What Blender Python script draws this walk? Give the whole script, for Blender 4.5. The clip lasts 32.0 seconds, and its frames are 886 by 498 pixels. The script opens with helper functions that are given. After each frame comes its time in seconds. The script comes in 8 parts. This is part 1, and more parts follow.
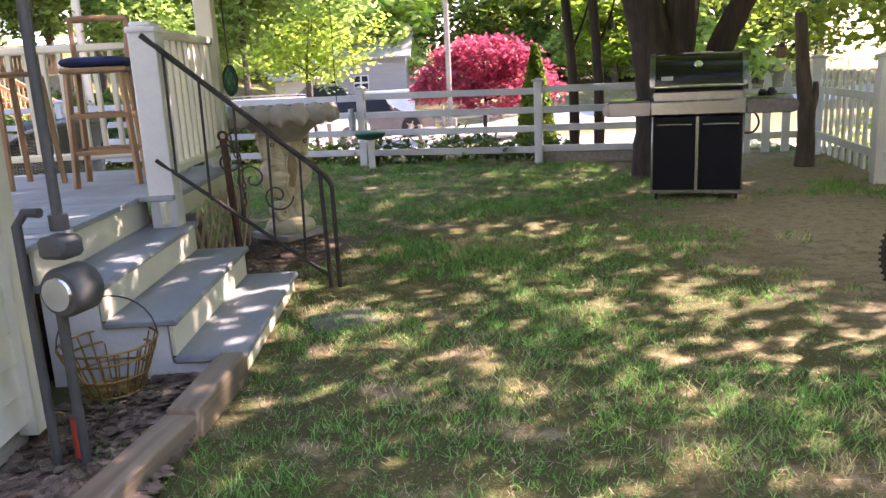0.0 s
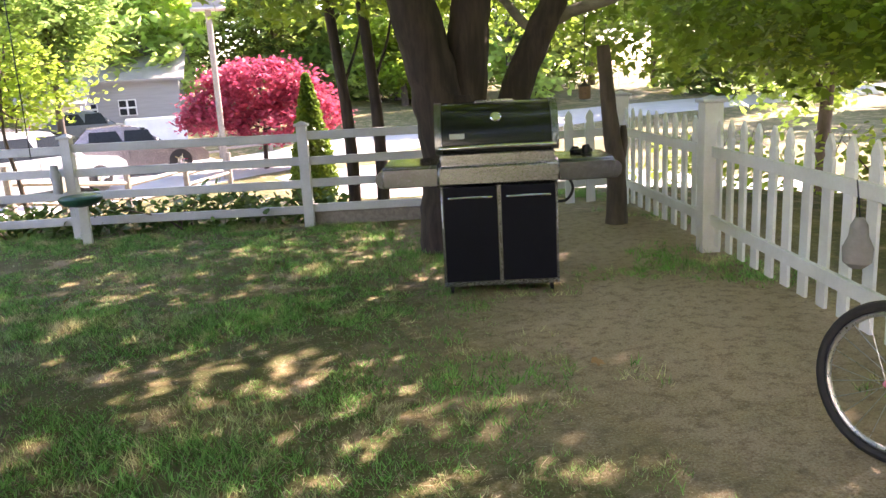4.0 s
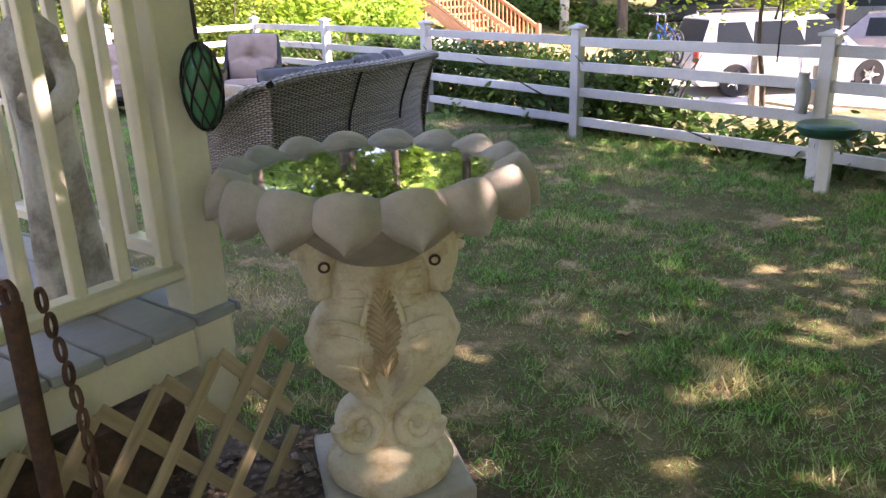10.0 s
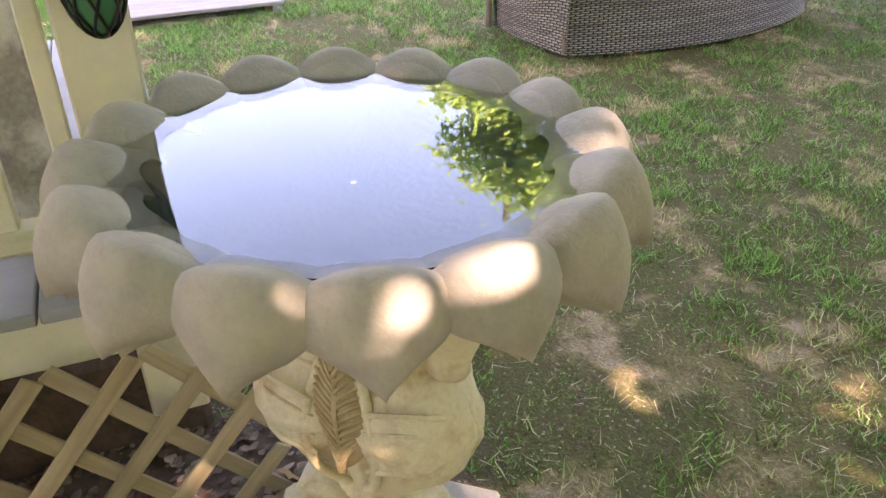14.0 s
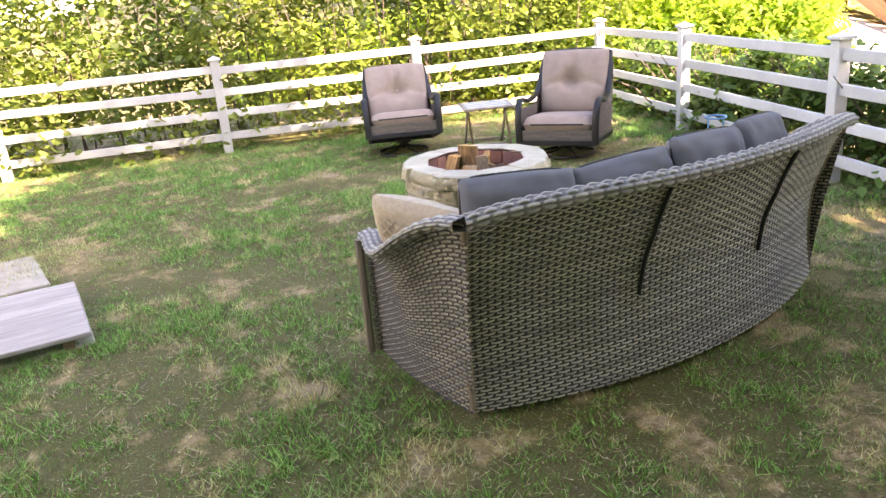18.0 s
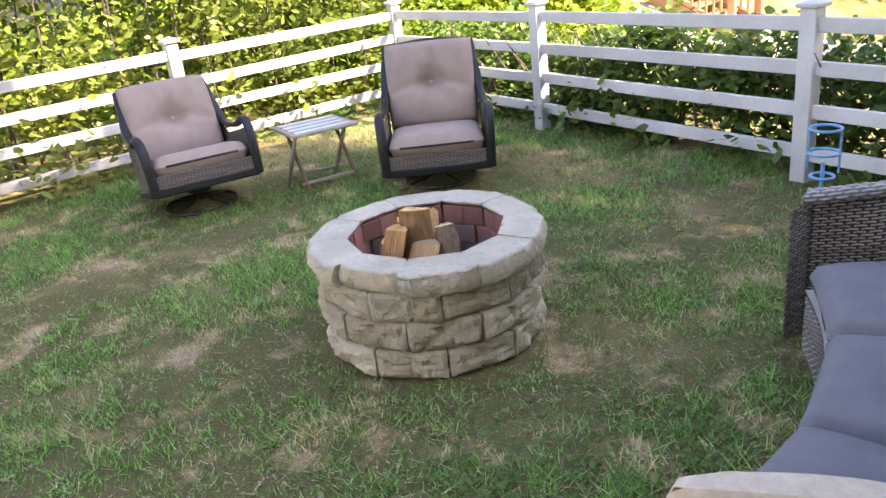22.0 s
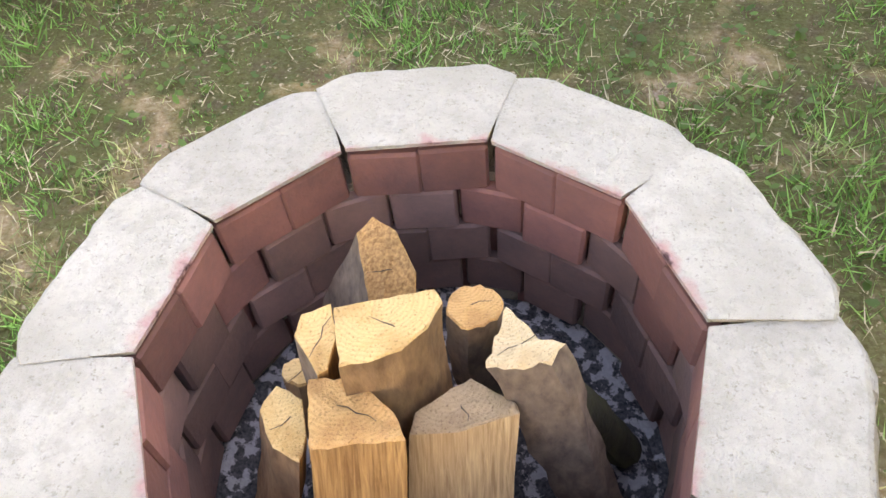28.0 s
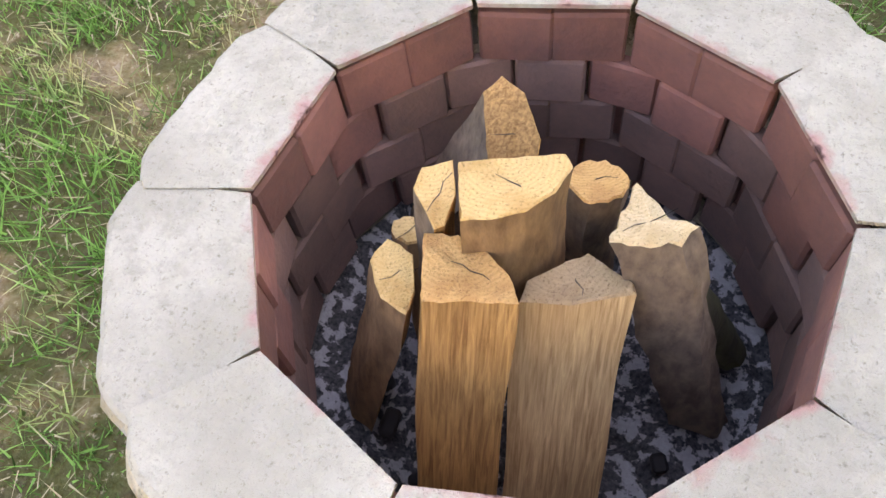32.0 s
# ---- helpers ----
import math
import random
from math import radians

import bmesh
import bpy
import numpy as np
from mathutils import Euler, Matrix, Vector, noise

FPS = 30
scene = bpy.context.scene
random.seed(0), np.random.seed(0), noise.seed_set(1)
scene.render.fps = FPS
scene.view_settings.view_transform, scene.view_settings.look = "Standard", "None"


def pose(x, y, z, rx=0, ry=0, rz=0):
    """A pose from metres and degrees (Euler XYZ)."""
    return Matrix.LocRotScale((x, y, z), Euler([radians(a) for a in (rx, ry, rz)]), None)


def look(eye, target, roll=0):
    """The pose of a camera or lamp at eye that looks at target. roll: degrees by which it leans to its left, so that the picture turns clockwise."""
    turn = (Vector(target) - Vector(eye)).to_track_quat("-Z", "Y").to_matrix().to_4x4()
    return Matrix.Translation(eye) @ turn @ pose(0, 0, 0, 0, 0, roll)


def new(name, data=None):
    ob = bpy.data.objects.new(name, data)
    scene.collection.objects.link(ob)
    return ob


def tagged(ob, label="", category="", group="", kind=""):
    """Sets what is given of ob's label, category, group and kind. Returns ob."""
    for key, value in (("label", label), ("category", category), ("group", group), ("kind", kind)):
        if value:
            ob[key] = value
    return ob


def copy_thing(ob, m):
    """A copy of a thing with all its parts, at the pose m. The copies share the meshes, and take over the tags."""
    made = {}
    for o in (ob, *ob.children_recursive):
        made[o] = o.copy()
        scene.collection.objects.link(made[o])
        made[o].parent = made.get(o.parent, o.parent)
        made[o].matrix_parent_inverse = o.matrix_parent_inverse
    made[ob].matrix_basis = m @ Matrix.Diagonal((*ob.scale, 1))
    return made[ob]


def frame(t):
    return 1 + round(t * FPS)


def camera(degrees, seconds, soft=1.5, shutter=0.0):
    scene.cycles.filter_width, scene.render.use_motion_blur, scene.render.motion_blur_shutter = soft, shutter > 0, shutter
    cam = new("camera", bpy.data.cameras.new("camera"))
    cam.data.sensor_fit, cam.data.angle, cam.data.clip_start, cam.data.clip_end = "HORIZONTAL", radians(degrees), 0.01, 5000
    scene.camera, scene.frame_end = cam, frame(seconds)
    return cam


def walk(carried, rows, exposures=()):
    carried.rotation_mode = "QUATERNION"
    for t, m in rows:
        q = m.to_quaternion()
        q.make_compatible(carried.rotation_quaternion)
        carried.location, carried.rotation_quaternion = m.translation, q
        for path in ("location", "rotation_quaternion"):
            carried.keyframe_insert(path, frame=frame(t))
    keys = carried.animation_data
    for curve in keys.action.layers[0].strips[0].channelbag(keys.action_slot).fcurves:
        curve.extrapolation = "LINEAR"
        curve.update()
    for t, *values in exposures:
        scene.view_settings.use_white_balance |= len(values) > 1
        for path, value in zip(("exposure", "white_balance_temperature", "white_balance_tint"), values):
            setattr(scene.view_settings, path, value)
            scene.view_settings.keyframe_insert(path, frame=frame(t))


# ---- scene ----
cam = camera(60.05, 32.0)
PATH = [
    (0, (-0.012, -0.335, 1.273), (0.021, 1.613, 0.822), -2.9),
    (0.5, (-0.003, -0.098, 1.299), (-0.005, 1.825, 0.750), -4.6),
    (1, (0.108, 0.157, 1.331), (0.320, 2.052, 0.726), -4.2),
    (1.5, (0.235, 0.464, 1.346), (0.773, 2.302, 0.771), -3.6),
    (2, (0.266, 0.738, 1.393), (1.010, 2.517, 0.860), -5.5),
    (2.5, (0.304, 0.965, 1.408), (1.107, 2.712, 0.858), -7.4),
    (3, (0.443, 1.240, 1.426), (1.190, 3.015, 0.887), -5.7),
    (3.5, (0.533, 1.455, 1.471), (1.144, 3.289, 0.958), -3.3),
    (5.5, (0.966, 2.704, 1.584), (1.455, 4.642, 1.506), -4.4),
    (6, (0.984, 3.007, 1.639), (1.774, 4.844, 1.637), -3.9),
    (6.5, (0.978, 3.210, 1.683), (1.510, 5.134, 1.804), -4.1),
    (7, (1.054, 3.438, 1.707), (1.061, 5.428, 1.902), -2.3),
    (7.5, (1.010, 3.535, 1.673), (0.696, 5.506, 1.801), -1.6),
    (8, (0.904, 3.707, 1.668), (0.380, 5.635, 1.739), -2.6),
    (8.5, (0.763, 3.817, 1.651), (0.040, 5.681, 1.607), -2.5),
    (9, (0.587, 3.935, 1.594), (-0.366, 5.674, 1.336), -1.0),
    (9.5, (0.407, 4.132, 1.566), (-0.706, 5.738, 1.141), -2.1),
    (10, (0.269, 4.294, 1.514), (-0.863, 5.810, 0.866), -1.8),
    (10.5, (0.119, 4.482, 1.510), (-1.002, 5.940, 0.723), 1.3),
    (11, (0.030, 4.669, 1.503), (-1.161, 6.027, 0.644), 2.6),
    (11.5, (0.002, 4.925, 1.520), (-1.328, 6.113, 0.616), 5.1),
    (12, (-0.051, 5.104, 1.504), (-1.441, 6.149, 0.517), 6.2),
    (12.5, (-0.183, 5.302, 1.491), (-1.614, 6.188, 0.410), 6.8),
    (13, (-0.295, 5.423, 1.480), (-1.757, 6.161, 0.332), 5.0),
    (13.5, (-0.247, 5.464, 1.500), (-1.779, 6.073, 0.367), 2.5),
    (14, (-0.085, 5.580, 1.533), (-1.654, 6.239, 0.481), 0.3),
    (14.5, (0.022, 5.715, 1.555), (-1.522, 6.595, 0.638), -0.5),
    (15, (-0.144, 5.892, 1.595), (-1.700, 6.868, 0.804), -1.9),
    (15.5, (-0.312, 6.082, 1.640), (-1.845, 7.108, 0.867), -2.0),
    (17.5, (-1.335, 6.876, 1.668), (-3.029, 7.672, 0.964), -4.0),
    (18, (-1.706, 6.928, 1.683), (-3.432, 7.705, 1.037), -4.8),
    (18.5, (-2.063, 6.924, 1.695), (-3.733, 7.789, 1.014), -6.2),
    (19, (-2.394, 6.944, 1.700), (-3.973, 7.939, 0.981), -6.2),
    (19.5, (-2.774, 7.002, 1.707), (-4.346, 8.031, 1.022), -5.5),
    (20, (-3.142, 7.014, 1.704), (-4.665, 8.114, 1.018), -5.7),
    (20.5, (-3.488, 6.994, 1.725), (-4.911, 8.194, 0.994), -5.7),
    (21, (-3.791, 7.018, 1.696), (-5.185, 8.258, 0.976), -5.9),
    (21.5, (-4.051, 7.046, 1.699), (-5.412, 8.331, 0.994), -6.5),
    (22, (-4.329, 7.066, 1.687), (-5.574, 8.440, 0.939), -6.5),
    (22.5, (-4.631, 7.078, 1.680), (-5.767, 8.527, 0.898), -6.1),
    (23, (-4.877, 7.120, 1.656), (-5.992, 8.578, 0.861), -5.2),
    (23.5, (-5.187, 7.229, 1.636), (-6.302, 8.697, 0.861), -5.8),
    (24, (-5.452, 7.329, 1.612), (-6.430, 8.870, 0.795), -6.3),
    (24.5, (-5.685, 7.441, 1.612), (-6.441, 9.057, 0.709), -6.4),
    (25, (-5.824, 7.634, 1.586), (-6.445, 9.272, 0.621), -4.9),
    (25.5, (-5.953, 7.873, 1.563), (-6.507, 9.496, 0.534), -3.2),
    (27.5, (-6.369, 8.902, 1.371), (-6.630, 10.202, -0.126), -4.4),
    (28, (-6.392, 8.950, 1.299), (-6.694, 10.153, -0.270), -6.0),
    (28.5, (-6.401, 8.953, 1.280), (-6.747, 10.083, -0.333), -6.6),
    (29, (-6.412, 8.936, 1.253), (-6.786, 9.950, -0.429), -7.7),
    (29.5, (-6.413, 8.927, 1.245), (-6.794, 9.871, -0.477), -8.7),
    (30, (-6.416, 8.913, 1.243), (-6.835, 9.831, -0.484), -10.3),
    (30.5, (-6.417, 8.914, 1.244), (-6.866, 9.820, -0.482), -11.0),
    (31, (-6.435, 8.921, 1.235), (-6.906, 9.816, -0.490), -10.9),
    (31.5, (-6.441, 8.922, 1.239), (-6.916, 9.823, -0.482), -10.5),
    (32, (-6.438, 8.927, 1.250), (-6.907, 9.859, -0.456), -10.0),
]
walk(cam, [(t, look(e, a, r)) for t, e, a, r in PATH], [(0, 2.8, 7200, 37), (2, 2.98, 7400, 36), (3.5, 3.0, 7400, 35), (6, 2.65, 7200, 28), (7, 2.45, 6900, 34), (9, 2.05, 7000, 34), (11, 3.7, 7900, 43), (13, 3.75, 8200, 46), (15, 3.6, 9000, 36), (18, 3.3, 9400, 30), (20, 3.15, 8800, 30), (22, 2.85, 8300, 29), (24, 2.95, 8400, 27), (25, 3.15, 8600, 27), (28, 3.4, 10300, 28), (32, 3.25, 10200, 29)])

# ---- world, sun, exposure ----
SUN_EL, SUN_AZ = radians(40), radians(62)   # height of the sun; bearing from +y towards +x
sky_world = bpy.data.worlds.new("sky")
scene.world = sky_world
sky_world.use_nodes = True
wn, wl = sky_world.node_tree.nodes, sky_world.node_tree.links
wn.clear()
sky = wn.new("ShaderNodeTexSky")
sky.sky_type, sky.sun_disc = "NISHITA", False
sky.sun_elevation, sky.sun_rotation = SUN_EL, SUN_AZ
sky.air_density, sky.dust_density, sky.ozone_density = 1.0, 0.6, 1.5
bg = wn.new("ShaderNodeBackground")
bg.inputs["Strength"].default_value = 0.13
wo = wn.new("ShaderNodeOutputWorld")
wl.new(sky.outputs[0], bg.inputs[0])
wl.new(bg.outputs[0], wo.inputs[0])
sun_data = bpy.data.lights.new("sun", "SUN")
sun_data.energy, sun_data.angle, sun_data.color = 4.4, radians(0.6), (1.0, 0.93, 0.82)
sun = new("sun", sun_data)
to_sun = Vector((math.sin(SUN_AZ) * math.cos(SUN_EL), math.cos(SUN_AZ) * math.cos(SUN_EL), math.sin(SUN_EL)))
sun.matrix_world = look(to_sun * 60, (0, 0, 0))

RNG = np.random.default_rng(7)
rnd = random.Random(11)


# ---- materials ----
def nodes_of(name):
    m = bpy.data.materials.new(name)
    m.use_nodes = True
    n, l = m.node_tree.nodes, m.node_tree.links
    return m, n, l, n["Principled BSDF"]


def rgb(c):
    return (c[0], c[1], c[2], 1.0)


def mixc(n, l, fac, a, b, mode="MIX"):
    x = n.new("ShaderNodeMix")
    x.data_type, x.blend_type = "RGBA", mode
    for sock, v in ((x.inputs[0], fac), (x.inputs[6], a), (x.inputs[7], b)):
        if isinstance(v, bpy.types.NodeSocket):
            l.new(v, sock)
        elif isinstance(v, (int, float)):
            sock.default_value = v
        else:
            sock.default_value = rgb(v)
    return x.outputs[2]


def ramp(n, l, v, lo, hi):
    r = n.new("ShaderNodeMapRange")
    r.inputs[1].default_value, r.inputs[2].default_value = lo, hi
    l.new(v, r.inputs[0])
    return r.outputs[0]


def nz(n, l, scale, detail=4.0, vec=None, rough=0.6, dist=0.0):
    t = n.new("ShaderNodeTexNoise")
    t.inputs["Scale"].default_value, t.inputs["Detail"].default_value = scale, detail
    t.inputs["Roughness"].default_value, t.inputs["Distortion"].default_value = rough, dist
    if vec is not None:
        l.new(vec, t.inputs["Vector"])
    return t.outputs[0]


def world_pos(n):
    return n.new("ShaderNodeNewGeometry").outputs["Position"]


def mat(name, base, dark, s1=3.0, s2=60.0, rough=0.6, bump=0.15, metal=0.0, vary=0.0, trans=0.0, spec=0.5, lo=0.35, hi=0.7, stretch=None):
    """Colour mottled at two scales between base and dark, fine relief, and variation from piece to piece."""
    m, n, l, p = nodes_of(name)
    pos = world_pos(n)
    if stretch:
        mp = n.new("ShaderNodeMapping")
        mp.inputs["Scale"].default_value = stretch
        l.new(pos, mp.inputs[0])
        pos = mp.outputs[0]
    a, b = nz(n, l, s1, 5, pos), nz(n, l, s2, 3, pos)
    c = mixc(n, l, ramp(n, l, a, lo, hi), dark, base)
    c = mixc(n, l, 0.25, c, mixc(n, l, ramp(n, l, b, 0.3, 0.7), dark, base))
    if vary:
        oi = n.new("ShaderNodeObjectInfo").outputs["Random"]
        hs = n.new("ShaderNodeHueSaturation")
        l.new(ramp(n, l, oi, 0, 1), hs.inputs["Value"])
        hs.inputs["Value"].default_value = 1
        vr = n.new("ShaderNodeMapRange")
        vr.inputs[3].default_value, vr.inputs[4].default_value = 1 - vary, 1 + vary
        l.new(oi, vr.inputs[0])
        l.new(vr.outputs[0], hs.inputs["Value"])
        l.new(c, hs.inputs["Color"])
        c = hs.outputs[0]
    l.new(c, p.inputs["Base Color"])
    rr = n.new("ShaderNodeMapRange")
    rr.inputs[3].default_value, rr.inputs[4].default_value = max(rough - 0.12, 0.02), min(rough + 0.12, 1)
    l.new(b, rr.inputs[0])
    l.new(rr.outputs[0], p.inputs["Roughness"])
    p.inputs["Metallic"].default_value = metal
    p.inputs["Specular IOR Level"].default_value = spec
    if bump:
        bp = n.new("ShaderNodeBump")
        bp.inputs["Strength"].default_value, bp.inputs["Distance"].default_value = min(bump * 2, 1), 0.25 / s2
        l.new(b, bp.inputs["Height"])
        l.new(bp.outputs[0], p.inputs["Normal"])
    if trans:
        tr = n.new("ShaderNodeBsdfTranslucent")
        l.new(c, tr.inputs["Color"])
        mx = n.new("ShaderNodeMixShader")
        mx.inputs[0].default_value = trans
        l.new(p.outputs[0], mx.inputs[1])
        l.new(tr.outputs[0], mx.inputs[2])
        l.new(mx.outputs[0], n["Material Output"].inputs[0])
    return m


def leaf_mat(name, a, b, trans=0.45, scale=0.8, rough=0.5):
    """Leaves: colour by clump and by leaf, light passing through."""
    m, n, l, p = nodes_of(name)
    pos = world_pos(n)
    isl = n.new("ShaderNodeNewGeometry").outputs["Random Per Island"]
    c = mixc(n, l, ramp(n, l, nz(n, l, scale, 3, pos), 0.35, 0.65), a, b)
    hs = n.new("ShaderNodeHueSaturation")
    vr = n.new("ShaderNodeMapRange")
    vr.inputs[3].default_value, vr.inputs[4].default_value = 0.7, 1.4
    l.new(isl, vr.inputs[0])
    l.new(vr.outputs[0], hs.inputs["Value"])
    l.new(c, hs.inputs["Color"])
    l.new(hs.outputs[0], p.inputs["Base Color"])
    p.inputs["Roughness"].default_value = rough
    p.inputs["Specular IOR Level"].default_value = 0.35
    tr = n.new("ShaderNodeBsdfTranslucent")
    hs2 = n.new("ShaderNodeHueSaturation")
    hs2.inputs["Hue"].default_value, hs2.inputs["Value"].default_value = 0.49, 1.5
    l.new(hs.outputs[0], hs2.inputs["Color"])
    l.new(hs2.outputs[0], tr.inputs["Color"])
    mx = n.new("ShaderNodeMixShader")
    mx.inputs[0].default_value = trans
    l.new(p.outputs[0], mx.inputs[1])
    l.new(tr.outputs[0], mx.inputs[2])
    l.new(mx.outputs[0], n["Material Output"].inputs[0])
    return m


def lawn_mat(name, ground):
    """Lawn colours in patches: green, straw, bare soil; the blades take the same patches."""
    m, n, l, p = nodes_of(name)
    pos = world_pos(n)
    big, mid, fine = nz(n, l, 0.55, 4, pos), nz(n, l, 2.6, 4, pos, 0.65), nz(n, l, 85, 4, pos)
    if ground:
        green, straw, soil = (0.118, 0.130, 0.052), (0.36, 0.285, 0.165), (0.45, 0.365, 0.28)
    else:
        green, straw, soil = (0.150, 0.340, 0.092), (0.47, 0.44, 0.24), (0.34, 0.32, 0.16)
    c = mixc(n, l, ramp(n, l, big, 0.54, 0.68), green, straw)
    c = mixc(n, l, ramp(n, l, mid, 0.53, 0.63), c, straw)
    if ground:
        c = mixc(n, l, ramp(n, l, mid, 0.60, 0.68), c, soil)
        for (x, y, r0, r1) in ((3.2, 5.3, 2.0, 0.7), (3.8, 7.9, 2.3, 1.0), (3.0, 3.3, 1.3, 0.3)):
            d = n.new("ShaderNodeVectorMath")
            d.operation = "DISTANCE"
            d.inputs[1].default_value = (x, y, 0)
            l.new(pos, d.inputs[0])
            wob = n.new("ShaderNodeMath")
            wob.operation = "MULTIPLY_ADD"
            wob.inputs[1].default_value = 2.2
            l.new(mid, wob.inputs[0])
            l.new(d.outputs["Value"], wob.inputs[2])
            c = mixc(n, l, ramp(n, l, wob.outputs[0], r0 + 1.1, r1 + 1.1), c, soil)
        d = n.new("ShaderNodeVectorMath")
        d.operation = "DISTANCE"
        d.inputs[1].default_value = (-1.22, 5.45, 0)
        l.new(pos, d.inputs[0])
        wob = n.new("ShaderNodeMath")
        wob.operation = "MULTIPLY_ADD"
        wob.inputs[1].default_value = 0.6
        l.new(mid, wob.inputs[0])
        l.new(d.outputs["Value"], wob.inputs[2])
        c = mixc(n, l, ramp(n, l, wob.outputs[0], 1.12, 0.92), c, (0.15, 0.115, 0.105))
        c = mixc(n, l, ramp(n, l, nz(n, l, 11, 6, pos, 0.75), 0.48, 0.64), c, mixc(n, l, 0.62, c, (0.13, 0.095, 0.07)))
        c = mixc(n, l, ramp(n, l, nz(n, l, 60, 3, pos, 0.7), 0.60, 0.70), c, (0.52, 0.45, 0.34))
        c = mixc(n, l, ramp(n, l, fine, 0.35, 0.75), c, (0.30, 0.24, 0.16), "OVERLAY")
    else:
        hs = n.new("ShaderNodeHueSaturation")
        vr = n.new("ShaderNodeMapRange")
        vr.inputs[3].default_value, vr.inputs[4].default_value = 0.35, 1.8
        l.new(n.new("ShaderNodeNewGeometry").outputs["Random Per Island"], vr.inputs[0])
        l.new(vr.outputs[0], hs.inputs["Value"])
        l.new(c, hs.inputs["Color"])
        c = hs.outputs[0]
        tr = n.new("ShaderNodeBsdfTranslucent")
        l.new(c, tr.inputs["Color"])
        mx = n.new("ShaderNodeMixShader")
        mx.inputs[0].default_value = 0.3
        l.new(p.outputs[0], mx.inputs[1])
        l.new(tr.outputs[0], mx.inputs[2])
        l.new(mx.outputs[0], n["Material Output"].inputs[0])
    l.new(c, p.inputs["Base Color"])
    p.inputs["Roughness"].default_value = 0.85
    p.inputs["Specular IOR Level"].default_value = 0.2
    if ground:
        bp = n.new("ShaderNodeBump")
        bp.inputs["Strength"].default_value, bp.inputs["Distance"].default_value = 0.7, 0.02
        l.new(fine, bp.inputs["Height"])
        l.new(bp.outputs[0], p.inputs["Normal"])
    return m


def wood_mat(name, a, b, axis=2, scale=18.0, rough=0.65, vary=0.12):
    """Straight-grained wood; the grain runs along the piece's own axis."""
    m, n, l, p = nodes_of(name)
    tc = n.new("ShaderNodeTexCoord").outputs["Object"]
    oi = n.new("ShaderNodeObjectInfo").outputs["Random"]
    mp = n.new("ShaderNodeMapping")
    sc = [scale, scale, scale]
    sc[axis] = scale * 0.06
    mp.inputs["Scale"].default_value = sc
    l.new(tc, mp.inputs[0])
    cb = n.new("ShaderNodeCombineXYZ")
    l.new(oi, cb.inputs[0]), l.new(oi, cb.inputs[1])
    vs = n.new("ShaderNodeVectorMath")
    vs.operation = "MULTIPLY_ADD"
    vs.inputs[1].default_value = (37, 53, 0)
    l.new(cb.outputs[0], vs.inputs[0]), l.new(mp.outputs[0], vs.inputs[2])
    g = nz(n, l, 1.0, 6, vs.outputs[0], 0.65, 0.6)
    g2 = nz(n, l, 3.0, 2, tc)
    c = mixc(n, l, ramp(n, l, g, 0.35, 0.65), a, b)
    c = mixc(n, l, ramp(n, l, g2, 0.5, 0.9), c, b)
    hs = n.new("ShaderNodeHueSaturation")
    vr = n.new("ShaderNodeMapRange")
    vr.inputs[3].default_value, vr.inputs[4].default_value = 1 - vary, 1 + vary
    l.new(oi, vr.inputs[0]), l.new(vr.outputs[0], hs.inputs["Value"]), l.new(c, hs.inputs["Color"])
    l.new(hs.outputs[0], p.inputs["Base Color"])
    p.inputs["Roughness"].default_value = rough
    bp = n.new("ShaderNodeBump")
    bp.inputs["Strength"].default_value, bp.inputs["Distance"].default_value = 0.35, 0.004
    l.new(g, bp.inputs["Height"]), l.new(bp.outputs[0], p.inputs["Normal"])
    return m


def plain(name, c, rough=0.4, metal=0.0, spec=0.5, coat=0.0):
    m = mat(name, c, tuple(v * 0.8 for v in c), 6, 90, rough, 0.04, metal, spec=spec)
    if coat:
        m.node_tree.nodes["Principled BSDF"].inputs["Coat Weight"].default_value = coat
    return m


M_WHITE = mat("white_paint", (0.78, 0.79, 0.80), (0.62, 0.63, 0.62), 2.5, 40, 0.55, 0.1, vary=0.06)
M_FENCE = mat("weathered_white_paint", (0.60, 0.61, 0.635), (0.44, 0.45, 0.465), 2.5, 40, 0.6, 0.15, vary=0.1)
M_CREAM = mat("cream_paint", (0.78, 0.76, 0.62), (0.62, 0.60, 0.48), 2.0, 40, 0.6, 0.1)
M_DECK = mat("grey_deck_paint", (0.34, 0.37, 0.40), (0.22, 0.24, 0.26), 4, 50, 0.6, 0.2, vary=0.1, stretch=(1, 0.3, 1))
M_BARK = mat("bark", (0.062, 0.043, 0.036), (0.018, 0.013, 0.011), 14, 70, 0.92, 0.9, lo=0.4, hi=0.62, stretch=(1, 1, 0.16))
M_LIMB = mat("pale_limb_bark", (0.28, 0.25, 0.225), (0.09, 0.075, 0.062), 9, 45, 0.9, 0.6, stretch=(0.5, 1, 1))
M_BARK2 = mat("grey_bark", (0.16, 0.125, 0.105), (0.05, 0.04, 0.033), 8, 40, 0.9, 0.5, stretch=(1, 1, 0.25))

